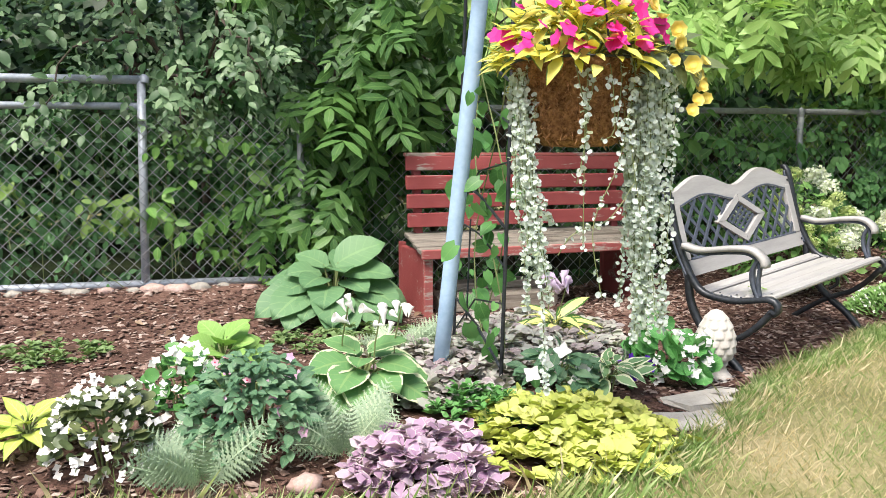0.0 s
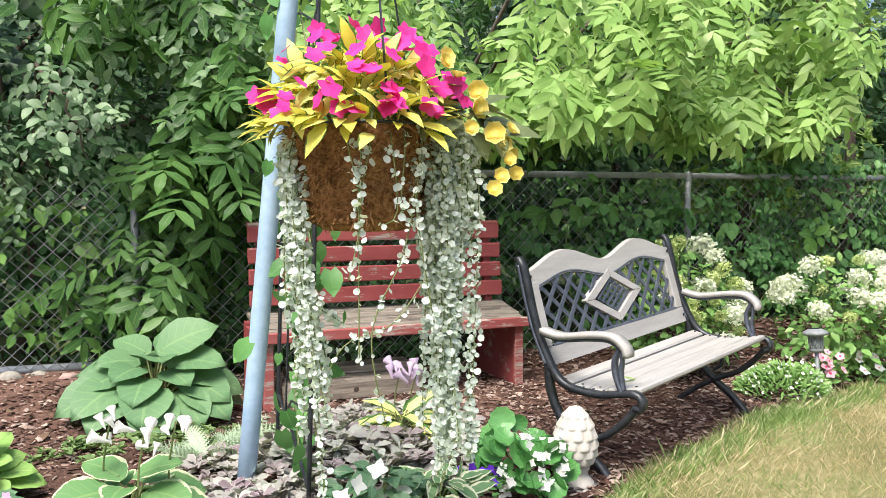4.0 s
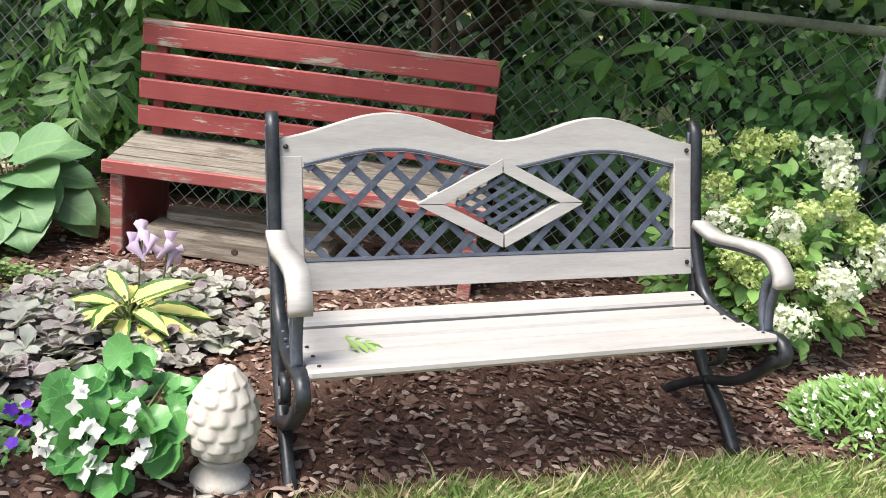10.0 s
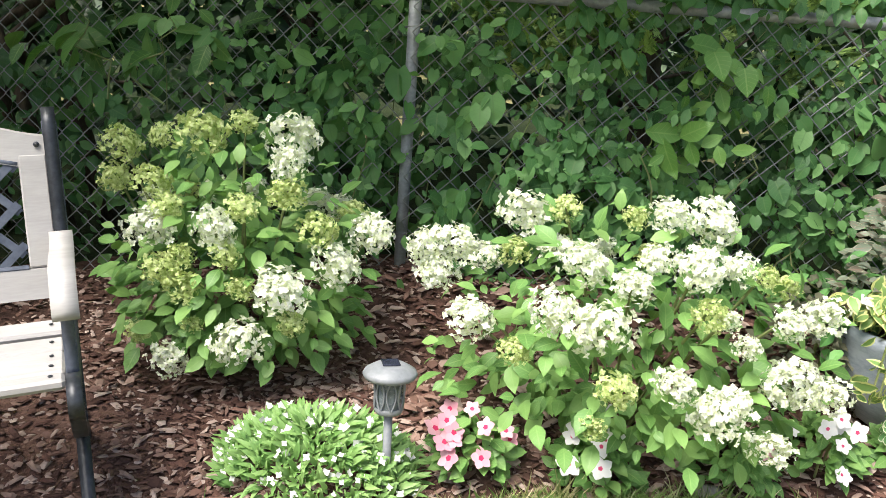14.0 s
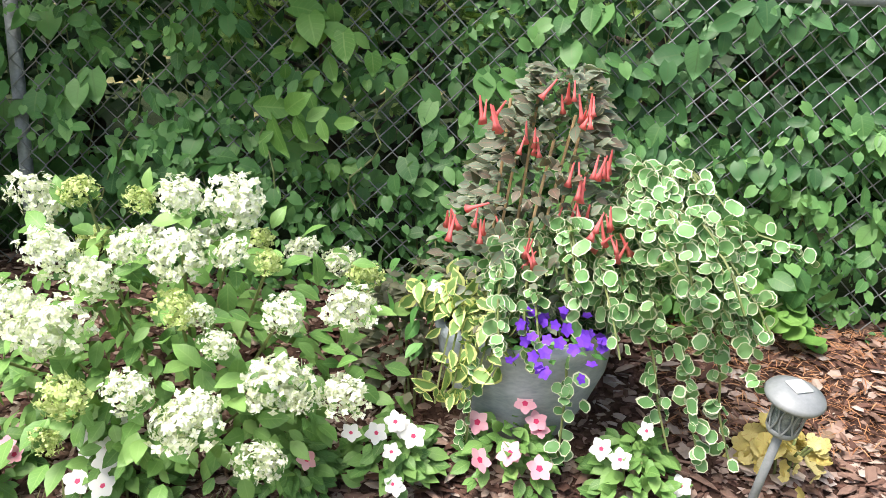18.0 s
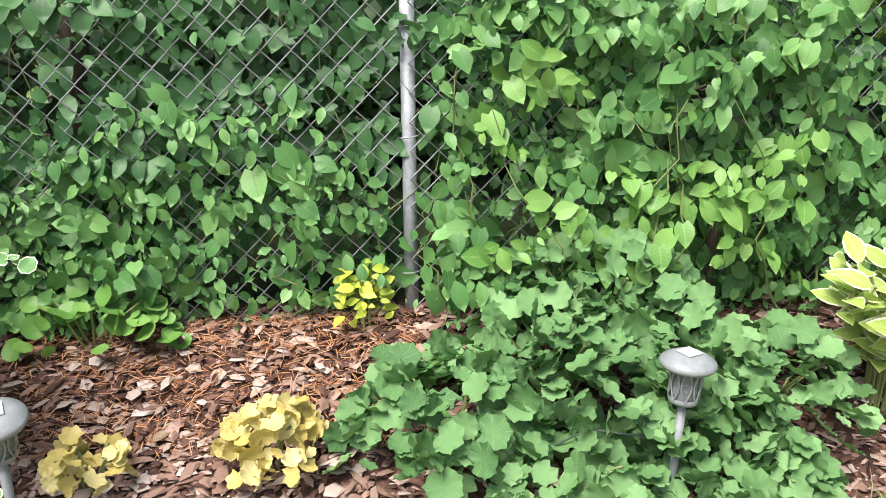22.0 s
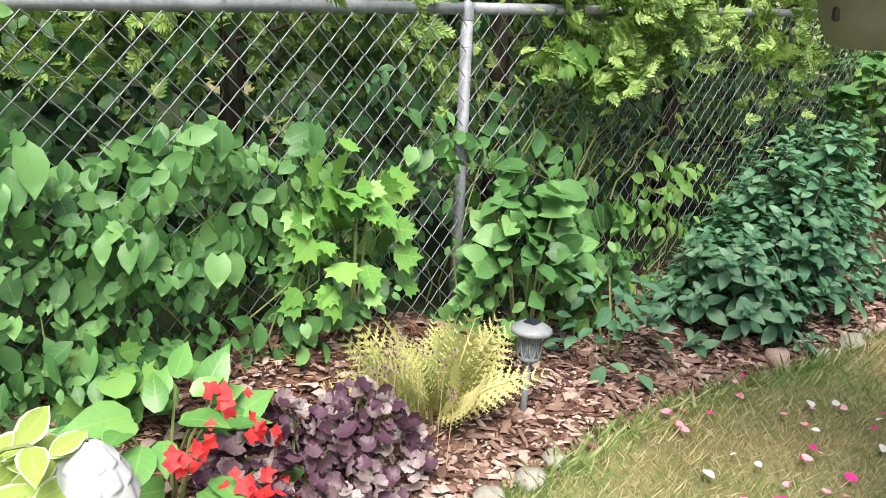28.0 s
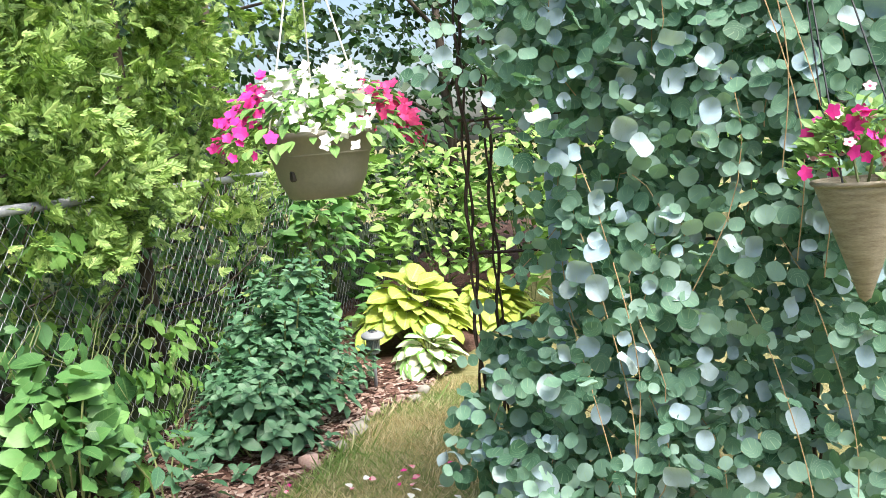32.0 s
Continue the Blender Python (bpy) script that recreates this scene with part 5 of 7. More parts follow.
def carpet(name, xs, ys, label, category, n, shape, size, mat, h=0.06, tilt=0.5):
    """A low mat of leaves inside an ellipse given by its spans."""
    cx, cy = (xs[0] + xs[1]) / 2, (ys[0] + ys[1]) / 2
    t = thing(name, (cx, cy, float(ground_z(cx, cy))), label, category)
    a, q = rng.uniform(0, 2 * np.pi, n), np.sqrt(rng.uniform(0, 1, n)) * (1 + 0.15 * np.sin(5 * rng.uniform(0, 6.28, n)))
    p = np.stack([(xs[1] - xs[0]) / 2 * q * np.cos(a), (ys[1] - ys[0]) / 2 * q * np.sin(a), np.zeros(n)], 1)
    p[:, 2] = ground_z(p[:, 0] + cx, p[:, 1] + cy) - ground_z(cx, cy) + h * rng.uniform(0.25, 1.0, n) * np.sqrt(np.maximum(0.05, 1.1 - q * q))
    kinds = []
    for _ in range(4):
        b = np.arange(9) * 2.4 + rng.normal(0, 0.3, 9)
        m = Mesh().place(shape, np.stack([0.15 * np.cos(b), 0.15 * np.sin(b), 0.05 * np.arange(9)], 1) * size, np.stack([np.cos(b), np.sin(b), tilt * rng.uniform(0, 1, 9)], 1), jitter((0, -0.35, 1), 9, 0.3), size * rng.uniform(0.6, 1.25, 9))
        # the leaves of a rosette meet in one crown
        v, f = m.v[0], m.f[0]
        step = len(shape[0])
        f = np.where(f % step == 1, 1, f)
        m.v[0][1] = (0, 0, 0)
        m.f[0] = f
        d = m.data("rosette", True)
        d.materials.append(M[mat])
        kinds.append(d)
    for k in range(min(300, n // 6)):
        o = new("rosette", kinds[k % 4])
        o.parent = t
        s = rng.uniform(0.8, 1.2)
        o.matrix_basis = Matrix.LocRotScale(Vector(p[k]), Euler((rng.normal(0, 0.15), rng.normal(0, 0.15), rng.uniform(0, 6.28))), (s, s, s))
    return t


def spike(t, at, h, mat, n, size, shape=None):
    part("flower_stalk", Mesh().tube([at, (at[0] + 0.01, at[1] - 0.01, at[2] + h * 0.6), (at[0] + 0.03, at[1] - 0.03, at[2] + h)], 0.003, 5), M["stem"], t)
    m = [(at[0] + 0.03 + rng.normal(0, 0.02), at[1] - 0.03 + rng.normal(0, 0.02), at[2] + h * rng.uniform(0.75, 1.0)) for _ in range(n)]
    blooms(t, "bell", BELL, mat, m, size, (0, -0.6, -0.6), 0.5)


BELL = Mesh().lathe([(0.03, 0.0), (0.1, -0.25), (0.16, -0.6), (0.32, -0.95), (0.3, -0.97)], 8)
BELL = (BELL.v[0], BELL.f[0], BELL.uv[0])

hosta((1.68, -0.72), 0.5, 0.3, 38, "hosta_blue", "large hosta with broad blue-green ribbed leaves", 0.25)
hosta((0.59, -2.28), 0.14, 0.1, 22, "hosta_gold", "small hosta with yellow leaves edged in green", 0.115, blade([0.05, 0.18, 0.24, 0.2, 0.1, 0.0], 0.25, 0.45), 0.8)
bpy.data.objects["hosta.001"]["label"] = "small lime-yellow hosta on the bark bed"
hosta((1.16, -1.7), 0.2, 0.15, 24, "hosta_lime", "hosta with smooth lime-green leaves", 0.13, None, 0.8)
he = hosta((1.66, -2.16), 0.3, 0.2, 26, "hosta_edge", "hosta with cream-edged green leaves and white flowers", 0.16)
for x, y in ((-0.08, 0.05), (0.02, -0.06), (0.1, 0.0)):
    spike(he, (x, y, 0.05), 0.3, "white", 5, 0.055)
hh = hosta((2.65, -1.43), 0.2, 0.12, 28, "hosta_heart", "narrow-leaved hosta with yellow leaf hearts and lilac flowers", 0.165, blade([0.05, 0.14, 0.17, 0.13, 0.0], 0.3, 0.6), 0.6)
spike(hh, (-0.02, 0.08, 0.02), 0.27, "lilac", 7, 0.06)
spike(hh, (0.05, 0.1, 0.02), 0.24, "lilac", 6, 0.06)
ferns((1.13, -2.58), 26, 0.23, "painted_fern", "silvery green painted fern with arching fronds", 0.9)
ferns((1.55, -2.5), 26, 0.25, "painted_fern", "pale silvery fern with arching fronds", 1.2)
ferns((1.9, -1.5), 12, 0.26, "painted_fern", "small grey-green fern beside the pole", 0.7)
wb = bushy("wax_begonia", (0.85, -2.45), "wax begonia covered in small white flowers", "begonia", 0.16, 0.26, 240, ROUND, 0.042, "bronze")
blooms(wb, "petals", PETAL4, "white", shell(115, 0.17, 0.28), 0.026)
wb = bushy("wax_begonia", (1.05, -2.2), "small wax begonia with white flowers", "begonia", 0.12, 0.26, 120, ROUND, 0.045, "green")
blooms(wb, "petals", PETAL4, "white", shell(60, 0.13, 0.28), 0.031)
im = bushy("impatiens", (1.28, -2.4), "grey-green impatiens bush with a few pink flowers", "impatiens", 0.21, 0.3, 640, OVATE, 0.047, "impatiens")
blooms(im, "petals", PETAL5, "palepink", dome(16, 0.22, 0.33)[0], 0.036)
blooms(im, "petals", PETAL5, "pink", dome(6, 0.22, 0.32)[0], 0.032)
carpet("gold_creeper", (1.97, 2.66), (-2.86, -2.24), "mat of yellow-green golden creeping leaves", "ground cover", 1800, PLUMP, 0.04, "moneywort", 0.09, 0.8)
carpet("bugleweed", (1.56, 1.97), (-2.9, -2.5), "mat of purple-pink bugleweed leaves", "ground cover", 800, PLUMP, 0.044, "ajuga_pink", 0.11, 0.8)
carpet("bugleweed", (1.8, 2.88), (-2.15, -1.25), "wide mat of grey-purple bugleweed leaves", "ground cover", 1800, PLUMP, 0.044, "ajuga", 0.08, 0.7)
carpet("bugleweed", (2.2, 3.0), (-1.55, -0.92), "mat of grey-purple bugleweed before the red bench", "ground cover", 1300, PLUMP, 0.042, "ajuga", 0.06, 0.7)
carpet("bugleweed", (1.7, 2.2), (-2.35, -1.9), "grey-green bugleweed round the pole", "ground cover", 520, PLUMP, 0.044, "ajuga", 0.08, 0.7)
carpet("moss_mound", (1.85, 2.2), (-2.52, -2.25), "low mound of fine green moss-like leaves", "ground cover", 420, SMALL, 0.03, "green", 0.12, 1.0)
carpet("creeping_stonecrop", (-0.1, 0.7), (-1.5, -1.0), "thin green creeper on the bark", "ground cover", 420, SMALL, 0.036, "creeper", 0.04)
carpet("creeping_stonecrop", (1.3, 2.3), (-1.55, -1.0), "yellow-green low creeper on the bark", "ground cover", 600, SMALL, 0.036, "creeper", 0.06)
wi = bushy("impatiens", (2.38, -2.17), "white-flowered impatiens beside the variegated plant", "impatiens", 0.15, 0.17, 130, OVATE, 0.06, "impatiens", stems=4)
blooms(wi, "petals", PETAL5, "white", [(-0.08, -0.1, 0.15), (-0.02, -0.1, 0.19), (0.06, -0.1, 0.12), (0.02, -0.12, 0.08), (-0.12, -0.06, 0.1)], 0.06, spread=0.25)
so = bushy("variegated_spurge", (2.57, -2.17), "cream-edged variegated plant with pointed leaves", "foliage plant", 0.14, 0.15, 64, blade([0.04, 0.2, 0.22, 0.14, 0.0], 0.25, 0.25), 0.095, "variegated_c", stems=4)
vi = bushy("violet_plant", (2.75, -2.02), "small plant with violet flowers", "flower", 0.11, 0.09, 110, SMALL, 0.035, "green", stems=3)
blooms(vi, "petals", PETAL5, "violet", dome(12, 0.12, 0.12)[0], 0.035)
bw = bushy("begonia", (2.96, -1.92), "begonia with glossy round leaves and clusters of white flowers", "begonia", 0.14, 0.2, 80, SCALLOP, 0.078, "begonia", face=(0, -0.7, 0.8), spread=0.5)
for c in ((-0.1, -0.13, 0.1), (0.03, -0.14, 0.06), (0.08, -0.1, 0.18), (-0.02, -0.1, 0.22), (0.11, -0.1, 0.1), (-0.12, -0.11, 0.04), (0.0, -0.14, 0.14)):
    blooms(bw, "petals", PETAL4, "white", np.array(c) * (1, 1, 0.95) + (0, -0.03, 0) + rng.normal(0, 0.016, (7, 3)), 0.038)

# hydrangeas: leaves and heads of florets
HEADS = []
for kind in range(3):
    hm, k = Mesh(), 240
    u = unit(rng.normal(0, 1, (k, 3)) + (0, -0.3, 0.5))
    hm.place(FLORET, u * np.array([0.5, 0.5, 0.42]) * rng.uniform(0.55, 1.12, (k, 1)), jitter((1, 0, 0), k, 1.0), u + rng.normal(0, 0.35, (k, 3)), 0.165 * rng.uniform(0.7, 1.2, k))
    hd = hm.data("flower_head", False)
    hd.materials.append(M["hyd_white" if kind else "hyd_lime"])
    HEADS.append(hd)


def hydrangea(at, rx, ry, rz, mid, heads, white, label, n):
    """A loose shrub; heads gives each flower head's x, z and width on its outer side, the first ones white and the rest lime."""
    t = thing("hydrangea", (at[0], at[1], 0.0), label, "hydrangea")
    u = unit(rng.normal(0, 1, (n, 3)) + (0, -0.5, 0.25)) * rng.uniform(0.45, 0.97, (n, 1))
    p = u * (rx, ry, rz) + (0, 0, mid)
    p[:, 2] = np.maximum(p[:, 2], float(ground_z(*at)) + rng.uniform(0.1, 0.2, n))
    m = Mesh().place(OVATE, p, u * (1, 1, 0.4) + rng.normal(0, 0.4, (n, 3)) - (0, 0, 0.15), u * 0.7 + (0, -0.4, 0.8) + rng.normal(0, 0.25, (n, 3)), 0.06 * rng.uniform(0.6, 1.3, n))
    part("leaves", m, M["hydrangea"], t, kind="stuff", smooth=True)
    for k, (x, z, s) in enumerate(heads):
        y = -ry * math.sqrt(max(0.03, 1 - (x / rx) ** 2 - ((z - mid) / rz) ** 2)) + (0.04 if z > mid + 0.85 * rz else 0)
        o = new("flower_head", HEADS[1 + k % 2 if k < white else 0])
        o.parent = t
        o.matrix_basis = Matrix.LocRotScale((x, y, z), Euler((rng.uniform(0.1, 0.8), rng.uniform(-0.35, 0.35), rng.uniform(0, 6))), (s, s, s * rng.uniform(0.85, 1.05)))
        if k % 2:
            part("stem", Mesh().tube(smooth_path([(0.1 * x, 0.02, 0.0), (0.6 * x, 0.4 * y, 0.55 * z), (x, y + 0.02, z)], 8), 0.004, 5), M["stem"], t)
    # a few heads on the far side
    for k in range(8):
        a = 0.4 + 0.33 * k
        o = new("flower_head", HEADS[k % 3])
        o.parent = t
        o.matrix_basis = Matrix.LocRotScale((0.8 * rx * math.cos(a), 0.8 * ry * math.sin(a), mid + 0.5 * rz), Euler((-0.5, 0, a)), (0.1, 0.1, 0.09))
    return t


hydrangea((4.52, -0.5), 0.42, 0.3, 0.55, 0.25, [(0.15, 0.76, 0.16), (0.18, 0.7, 0.11), (-0.17, 0.52, 0.14), (0.01, 0.54, 0.13), (0.2, 0.39, 0.16), (0.4, 0.51, 0.13), (0.1, 0.24, 0.15), (-0.11, 0.16, 0.11), (0.32, 0.45, 0.15), (-0.34, 0.7, 0.12), (-0.1, 0.75, 0.15), (-0.2, 0.63, 0.11), (0.19, 0.63, 0.11), (-0.36, 0.6, 0.1), (-0.13, 0.58, 0.09), (0.08, 0.6, 0.09), (0.27, 0.54, 0.11), (0.05, 0.48, 0.09), (-0.06, 0.38, 0.11), (-0.07, 0.46, 0.08), (0.1, 0.39, 0.08), (-0.13, 0.42, 0.1), (-0.2, 0.23, 0.07), (-0.03, 0.28, 0.06), (0.23, 0.3, 0.08), (0.01, 0.79, 0.08), (-0.23, 0.73, 0.08)], 9, "hydrangea shrub with small lime-white flower heads", 820)
hydrangea((5.66, -0.6), 0.58, 0.43, 0.5, 0.2, [(-0.49, 0.55, 0.13), (-0.56, 0.53, 0.12), (-0.32, 0.64, 0.14), (-0.17, 0.58, 0.13), (-0.11, 0.46, 0.16), (-0.43, 0.4, 0.13), (-0.23, 0.48, 0.12), (-0.05, 0.55, 0.1), (0.05, 0.68, 0.11), (0.16, 0.67, 0.14), (0.01, 0.61, 0.09), (0.11, 0.6, 0.12), (0.21, 0.6, 0.08), (0.18, 0.5, 0.06), (0.22, 0.45, 0.07), (0.33, 0.49, 0.09), (0.45, 0.47, 0.12), (0.34, 0.36, 0.14), (0.46, 0.31, 0.11), (0.06, 0.36, 0.1), (0.18, 0.3, 0.14), (0.21, 0.33, 0.07), (0.31, 0.21, 0.11), (0.39, 0.32, 0.06), (-0.53, 0.47, 0.12), (0.13, 0.51, 0.09), (-0.07, 0.34, 0.1), (-0.31, 0.37, 0.08), (-0.11, 0.24, 0.07), (-0.21, 0.66, 0.09), (-0.04, 0.67, 0.07), (0.28, 0.58, 0.06)], 25, "hydrangea shrub heavy with large white flower heads", 800)
al = bushy("alyssum", (4.89, -0.96), "low mound of sweet alyssum with tiny white flower clusters", "alyssum", 0.25, 0.15, 1700, LANCE, 0.046, "alyssum", flat=0.7, stems=3, axis_up=1.1)
blooms(al, "petals", joined([(PETAL4, (0.3 * math.cos(k * 2.4) * math.sqrt(k / 9), 0.3 * math.sin(k * 2.4) * math.sqrt(k / 9), 0.04), 40 * k, 0.32) for k in range(9)]), "white", dome(170, 0.27, 0.2, 0.72)[0], 0.02)


def vinca(at, mat, n, label):
    t = bushy("vinca", at, label, "vinca", 0.1, 0.15, 150, OVATE, 0.05, "hydrangea", stems=3, face=(0, -0.6, 1), group="vincas along the bed's edge")
    p = dome(n, 0.11, 0.17)[0]
    p[:, 1] = -np.abs(p[:, 1]) - 0.02
    p[:, 2] += 0.05
    blooms(t, "petals", PETAL5, mat, p, 0.06, spread=0.25)


vinca((5.27, -0.83), "pink", 12, "pink-flowered vinca with red eyes")
vinca((5.6, -0.78), "white_rose", 10, "white-flowered vinca with green leaves")
vinca((6.2, -0.65), "white_rose", 8, "white-flowered vinca with glossy leaves")
vinca((6.48, -0.61), "pink", 8, "pale pink vinca with red eyes")
vinca((6.79, -0.59), "white_rose", 4, "small vinca with few white flowers")
vinca((5.97, -0.72), "pink", 1, "small vinca with one pink flower")


# ---- red bench ----
rb = thing("wooden_bench", (2.118, -0.528, 0.025), "old red-painted slatted wooden bench with a bare worn seat", "bench", 8.0)
L = 1.4
for k, z in enumerate((0.515, 0.618, 0.722, 0.828)):
    m = Mesh().box((L, 0.024, 0.078), (L / 2, 0.005 + 0.012 * k, z), bevel=0.004, jitter=0.0012)
    part("back_slat", m, M["red_wood"], rb)
part("back_cap", Mesh().box((L, 0.05, 0.02), (L / 2, 0.055, 0.876), bevel=0.004), M["red_wood_worn"], rb)
for x in (0.07, L - 0.07):
    part("back_post", Mesh().box((0.045, 0.035, 0.52), (x, 0.05, 0.62), Matrix.Rotation(radians(-6), 3, "X"), 0.004), M["red_wood"], rb)
for x in (0.03, L - 0.03):
    part("side_panel", Mesh().box((0.035, 0.4, 0.37), (x, -0.03, 0.175), bevel=0.005), M["red_wood"], rb)
    part("front_leg", Mesh().box((0.05, 0.022, 0.37), (x, -0.243, 0.175), bevel=0.004), M["red_wood_worn"], rb)
    part("back_leg", Mesh().box((0.035, 0.045, 0.4), (x, 0.195, 0.18), bevel=0.005), M["red_wood"], rb)
for k in range(4):
    y = -0.232 + 0.08 * k
    part("seat_plank", Mesh().box((L + 0.02, 0.077, 0.026), (L / 2 + rng.normal(0, 0.006), y, 0.368 + 0.02 * k), Matrix.Rotation(radians(12), 3, "X"), bevel=0.005, jitter=0.002), M["grey_wood"], rb, "bare grey weathered plank")
part("front_apron", Mesh().box((L + 0.03, 0.025, 0.05), (L / 2, -0.272, 0.356), bevel=0.004), M["red_wood_worn"], rb, "red apron worn pale along its edge")
lg = thing("timber_beam", (2.6, -0.56, 0.05), "split weathered grey timber lying under the red bench", "timber", 9)
part("lower_piece", Mesh().box((0.72, 0.2, 0.1), (0, 0, 0.045), bevel=0.015, jitter=0.006), M["log_wood"], lg)
part("upper_piece", Mesh().box((0.66, 0.12, 0.05), (0.02, 0.05, 0.115), bevel=0.012, jitter=0.006), M["log_wood"], lg)
part("knot", Mesh().lathe([(0.016, 0), (0.014, 0.004), (0.006, 0.006), (0.001, 0.005)], 10, (0, 0, 0)), M["bark"], lg).matrix_basis = pose(0.0, -0.1, 0.04, 90, 0, 0)

# ---- white bench with iron ends ----
wbn = thing("garden_bench", (3.81, -1.412, -0.055), "cream slatted garden bench with black iron ends and lattice back", "bench", 31.0)
W = 1.226
wbn.matrix_basis = pose(3.81, -1.412, -0.055, 0, -2.7, 31)


def back_y(z):
    return 0.13 + (z - 0.47) * 0.28


for sx in (-1, 1):
    X = sx * (W / 2 + 0.012)
    line = lambda pts, n=24: smooth_path([(X, a, b) for a, b in pts], n)  # noqa: E731
    end = part("iron_end", Mesh().strip(line([(back_y(0.86) + 0.025, 0.86), (back_y(0.83), 0.84), (back_y(0.6) + 0.005, 0.6), (0.1, 0.44), (0.03, 0.375), (-0.1, 0.36), (-0.2, 0.375), (-0.265, 0.385), (-0.3, 0.36), (-0.29, 0.325), (-0.265, 0.335)], 44), 0.03, 0.024, (1, 0, 0)), M["black_iron"], wbn, "black cast-iron bench end", smooth=True)
    part("front_leg", Mesh().strip(line([(0.115, 0.45), (0.105, 0.34), (0.06, 0.24), (-0.02, 0.15), (-0.11, 0.08), (-0.185, 0.0)]), 0.03, 0.026, (1, 0, 0)), M["black_iron"], end, smooth=True)
    part("rear_leg", Mesh().strip(line([(-0.275, 0.335), (-0.22, 0.27), (-0.14, 0.205), (-0.03, 0.155), (0.08, 0.09), (0.2, 0.0)]), 0.03, 0.026, (1, 0, 0)), M["black_iron"], end, smooth=True)
    part("scroll", Mesh().strip(line([(-0.22, 0.37), (-0.19, 0.44), (-0.185, 0.5), (-0.21, 0.55), (-0.22, 0.565)]), 0.026, 0.016, (1, 0, 0)), M["blue_iron"], end, smooth=True)
    part("scroll", Mesh().strip(line([(-0.02, 0.2), (-0.06, 0.23), (-0.055, 0.27), (-0.02, 0.275), (-0.01, 0.245)]), 0.024, 0.014, (1, 0, 0)), M["black_iron"], end, smooth=True)
    part("back_rim", Mesh().strip(line([(back_y(0.84) + 0.012, 0.84), (back_y(0.6) + 0.02, 0.6), (0.12, 0.45)]), 0.034, 0.012, (1, 0, 0)), M["blue_iron"], end, smooth=True)
    arm = part("armrest", Mesh().strip(smooth_path([(X, 0.14, 0.585), (X, 0.05, 0.57), (X, -0.08, 0.588), (X, -0.18, 0.59), (X, -0.235, 0.55), (X, -0.24, 0.52)], 26), 0.052, 0.022, (1, 0, 0)), M["bench_white"], wbn, "cream-painted curved armrest", smooth=True)
    part("arm_iron", Mesh().strip(smooth_path([(X, 0.14, 0.568), (X, 0.05, 0.553), (X, -0.08, 0.569), (X, -0.17, 0.57), (X, -0.215, 0.53), (X, -0.21, 0.45), (X, -0.22, 0.385)], 26), 0.022, 0.012, (1, 0, 0)), M["blue_iron"], arm, smooth=True)
    for k in range(6):
        part("rivet", Mesh().lathe([(0.005, 0), (0.005, 0.004), (0.001, 0.006)], 8), M["blue_iron"], end).matrix_basis = pose(X - sx * 0.0, 0.0 - 0.045 * k, 0.377, 0, 0, 0)
for k in range(5):
    y = -0.25 + 0.078 * k
    z = 0.388 - 0.012 * min(k, 2) + (0.012 * (k - 3) if k > 3 else 0)
    sl = part("seat_slat", Mesh().box((W - 0.005, 0.063, 0.024), (0, y, z), Matrix.Rotation(radians((-12, -3, 2, 4, 10)[k]), 3, "X"), 0.007), M["bench_white"], wbn)
    for sx in (-1, 1):
        part("screw", Mesh().lathe([(0.005, 0), (0.005, 0.002), (0.0015, 0.003)], 8, (sx * (W / 2 - 0.03), y, z + 0.0135)), M["black_iron"], sl)
BT, BB = 0.8, 0.5
lean = Matrix.Rotation(radians(-15.1), 3, "X")


def on_back(x, z, d=0.0):
    return (x, back_y(z) - d, z)


def wave_z(x):
    return 0.835 + 0.028 * math.cos(abs(x) / (W / 2) * 2 * math.pi * 0.98 + math.pi) + 0.012 * math.sin(abs(x) / (W / 2) * math.pi)


def rail_mesh(zlo, zhi, n=40, thick=0.026):
    """A board across the back between two curves."""
    xs = np.linspace(-W / 2, W / 2, n)
    v, f = [], []
    for x in xs:
        for z, d in ((zlo(x), 0.0), (zhi(x), 0.0), (zhi(x), -thick), (zlo(x), -thick)):
            v.append(on_back(x, z, d))
    for i in range(n - 1):
        for k in range(4):
            q = (4 * i + k, 4 * i + (k + 1) % 4, 4 * i + 4 + (k + 1) % 4, 4 * i + 4 + k)
            f += [(q[0], q[2], q[1]), (q[0], q[3], q[2])]
    e = 4 * (n - 1)
    f += [(0, 1, 2), (0, 2, 3), (e, e + 2, e + 1), (e, e + 3, e + 2)]
    return Mesh().add(v, f)


top_lo = lambda x: wave_z(x) - 0.085 + 0.01 * math.cos(x / (W / 2) * math.pi * 2)  # noqa: E731
part("top_rail", rail_mesh(top_lo, wave_z), M["bench_white"], wbn, "cream top rail with a double-hump edge")
part("bottom_rail", rail_mesh(lambda x: 0.435, lambda x: 0.505), M["bench_white"], wbn)
for sx in (-1, 1):
    part("stile", Mesh().box((0.062, 0.026, 0.27), on_back(sx * (W / 2 - 0.032), 0.635, -0.013), lean, 0.004), M["bench_white"], wbn)
    for z in (0.47, 0.79):
        part("bolt", Mesh().lathe([(0.007, 0), (0.007, 0.003), (0.002, 0.005)], 10), M["black_iron"], wbn).matrix_basis = pose(sx * (W / 2 - 0.02), back_y(z) - 0.002, z, 75, 0, 0)
iron = part("lattice_frame", Mesh().tube(smooth_path([on_back(x, top_lo(x) + 0.004, -0.005) for x in np.linspace(-W / 2 + 0.065, W / 2 - 0.065, 25)], 50), 0.007, 6), M["blue_iron"], wbn, "slate-blue iron lattice", smooth=True)
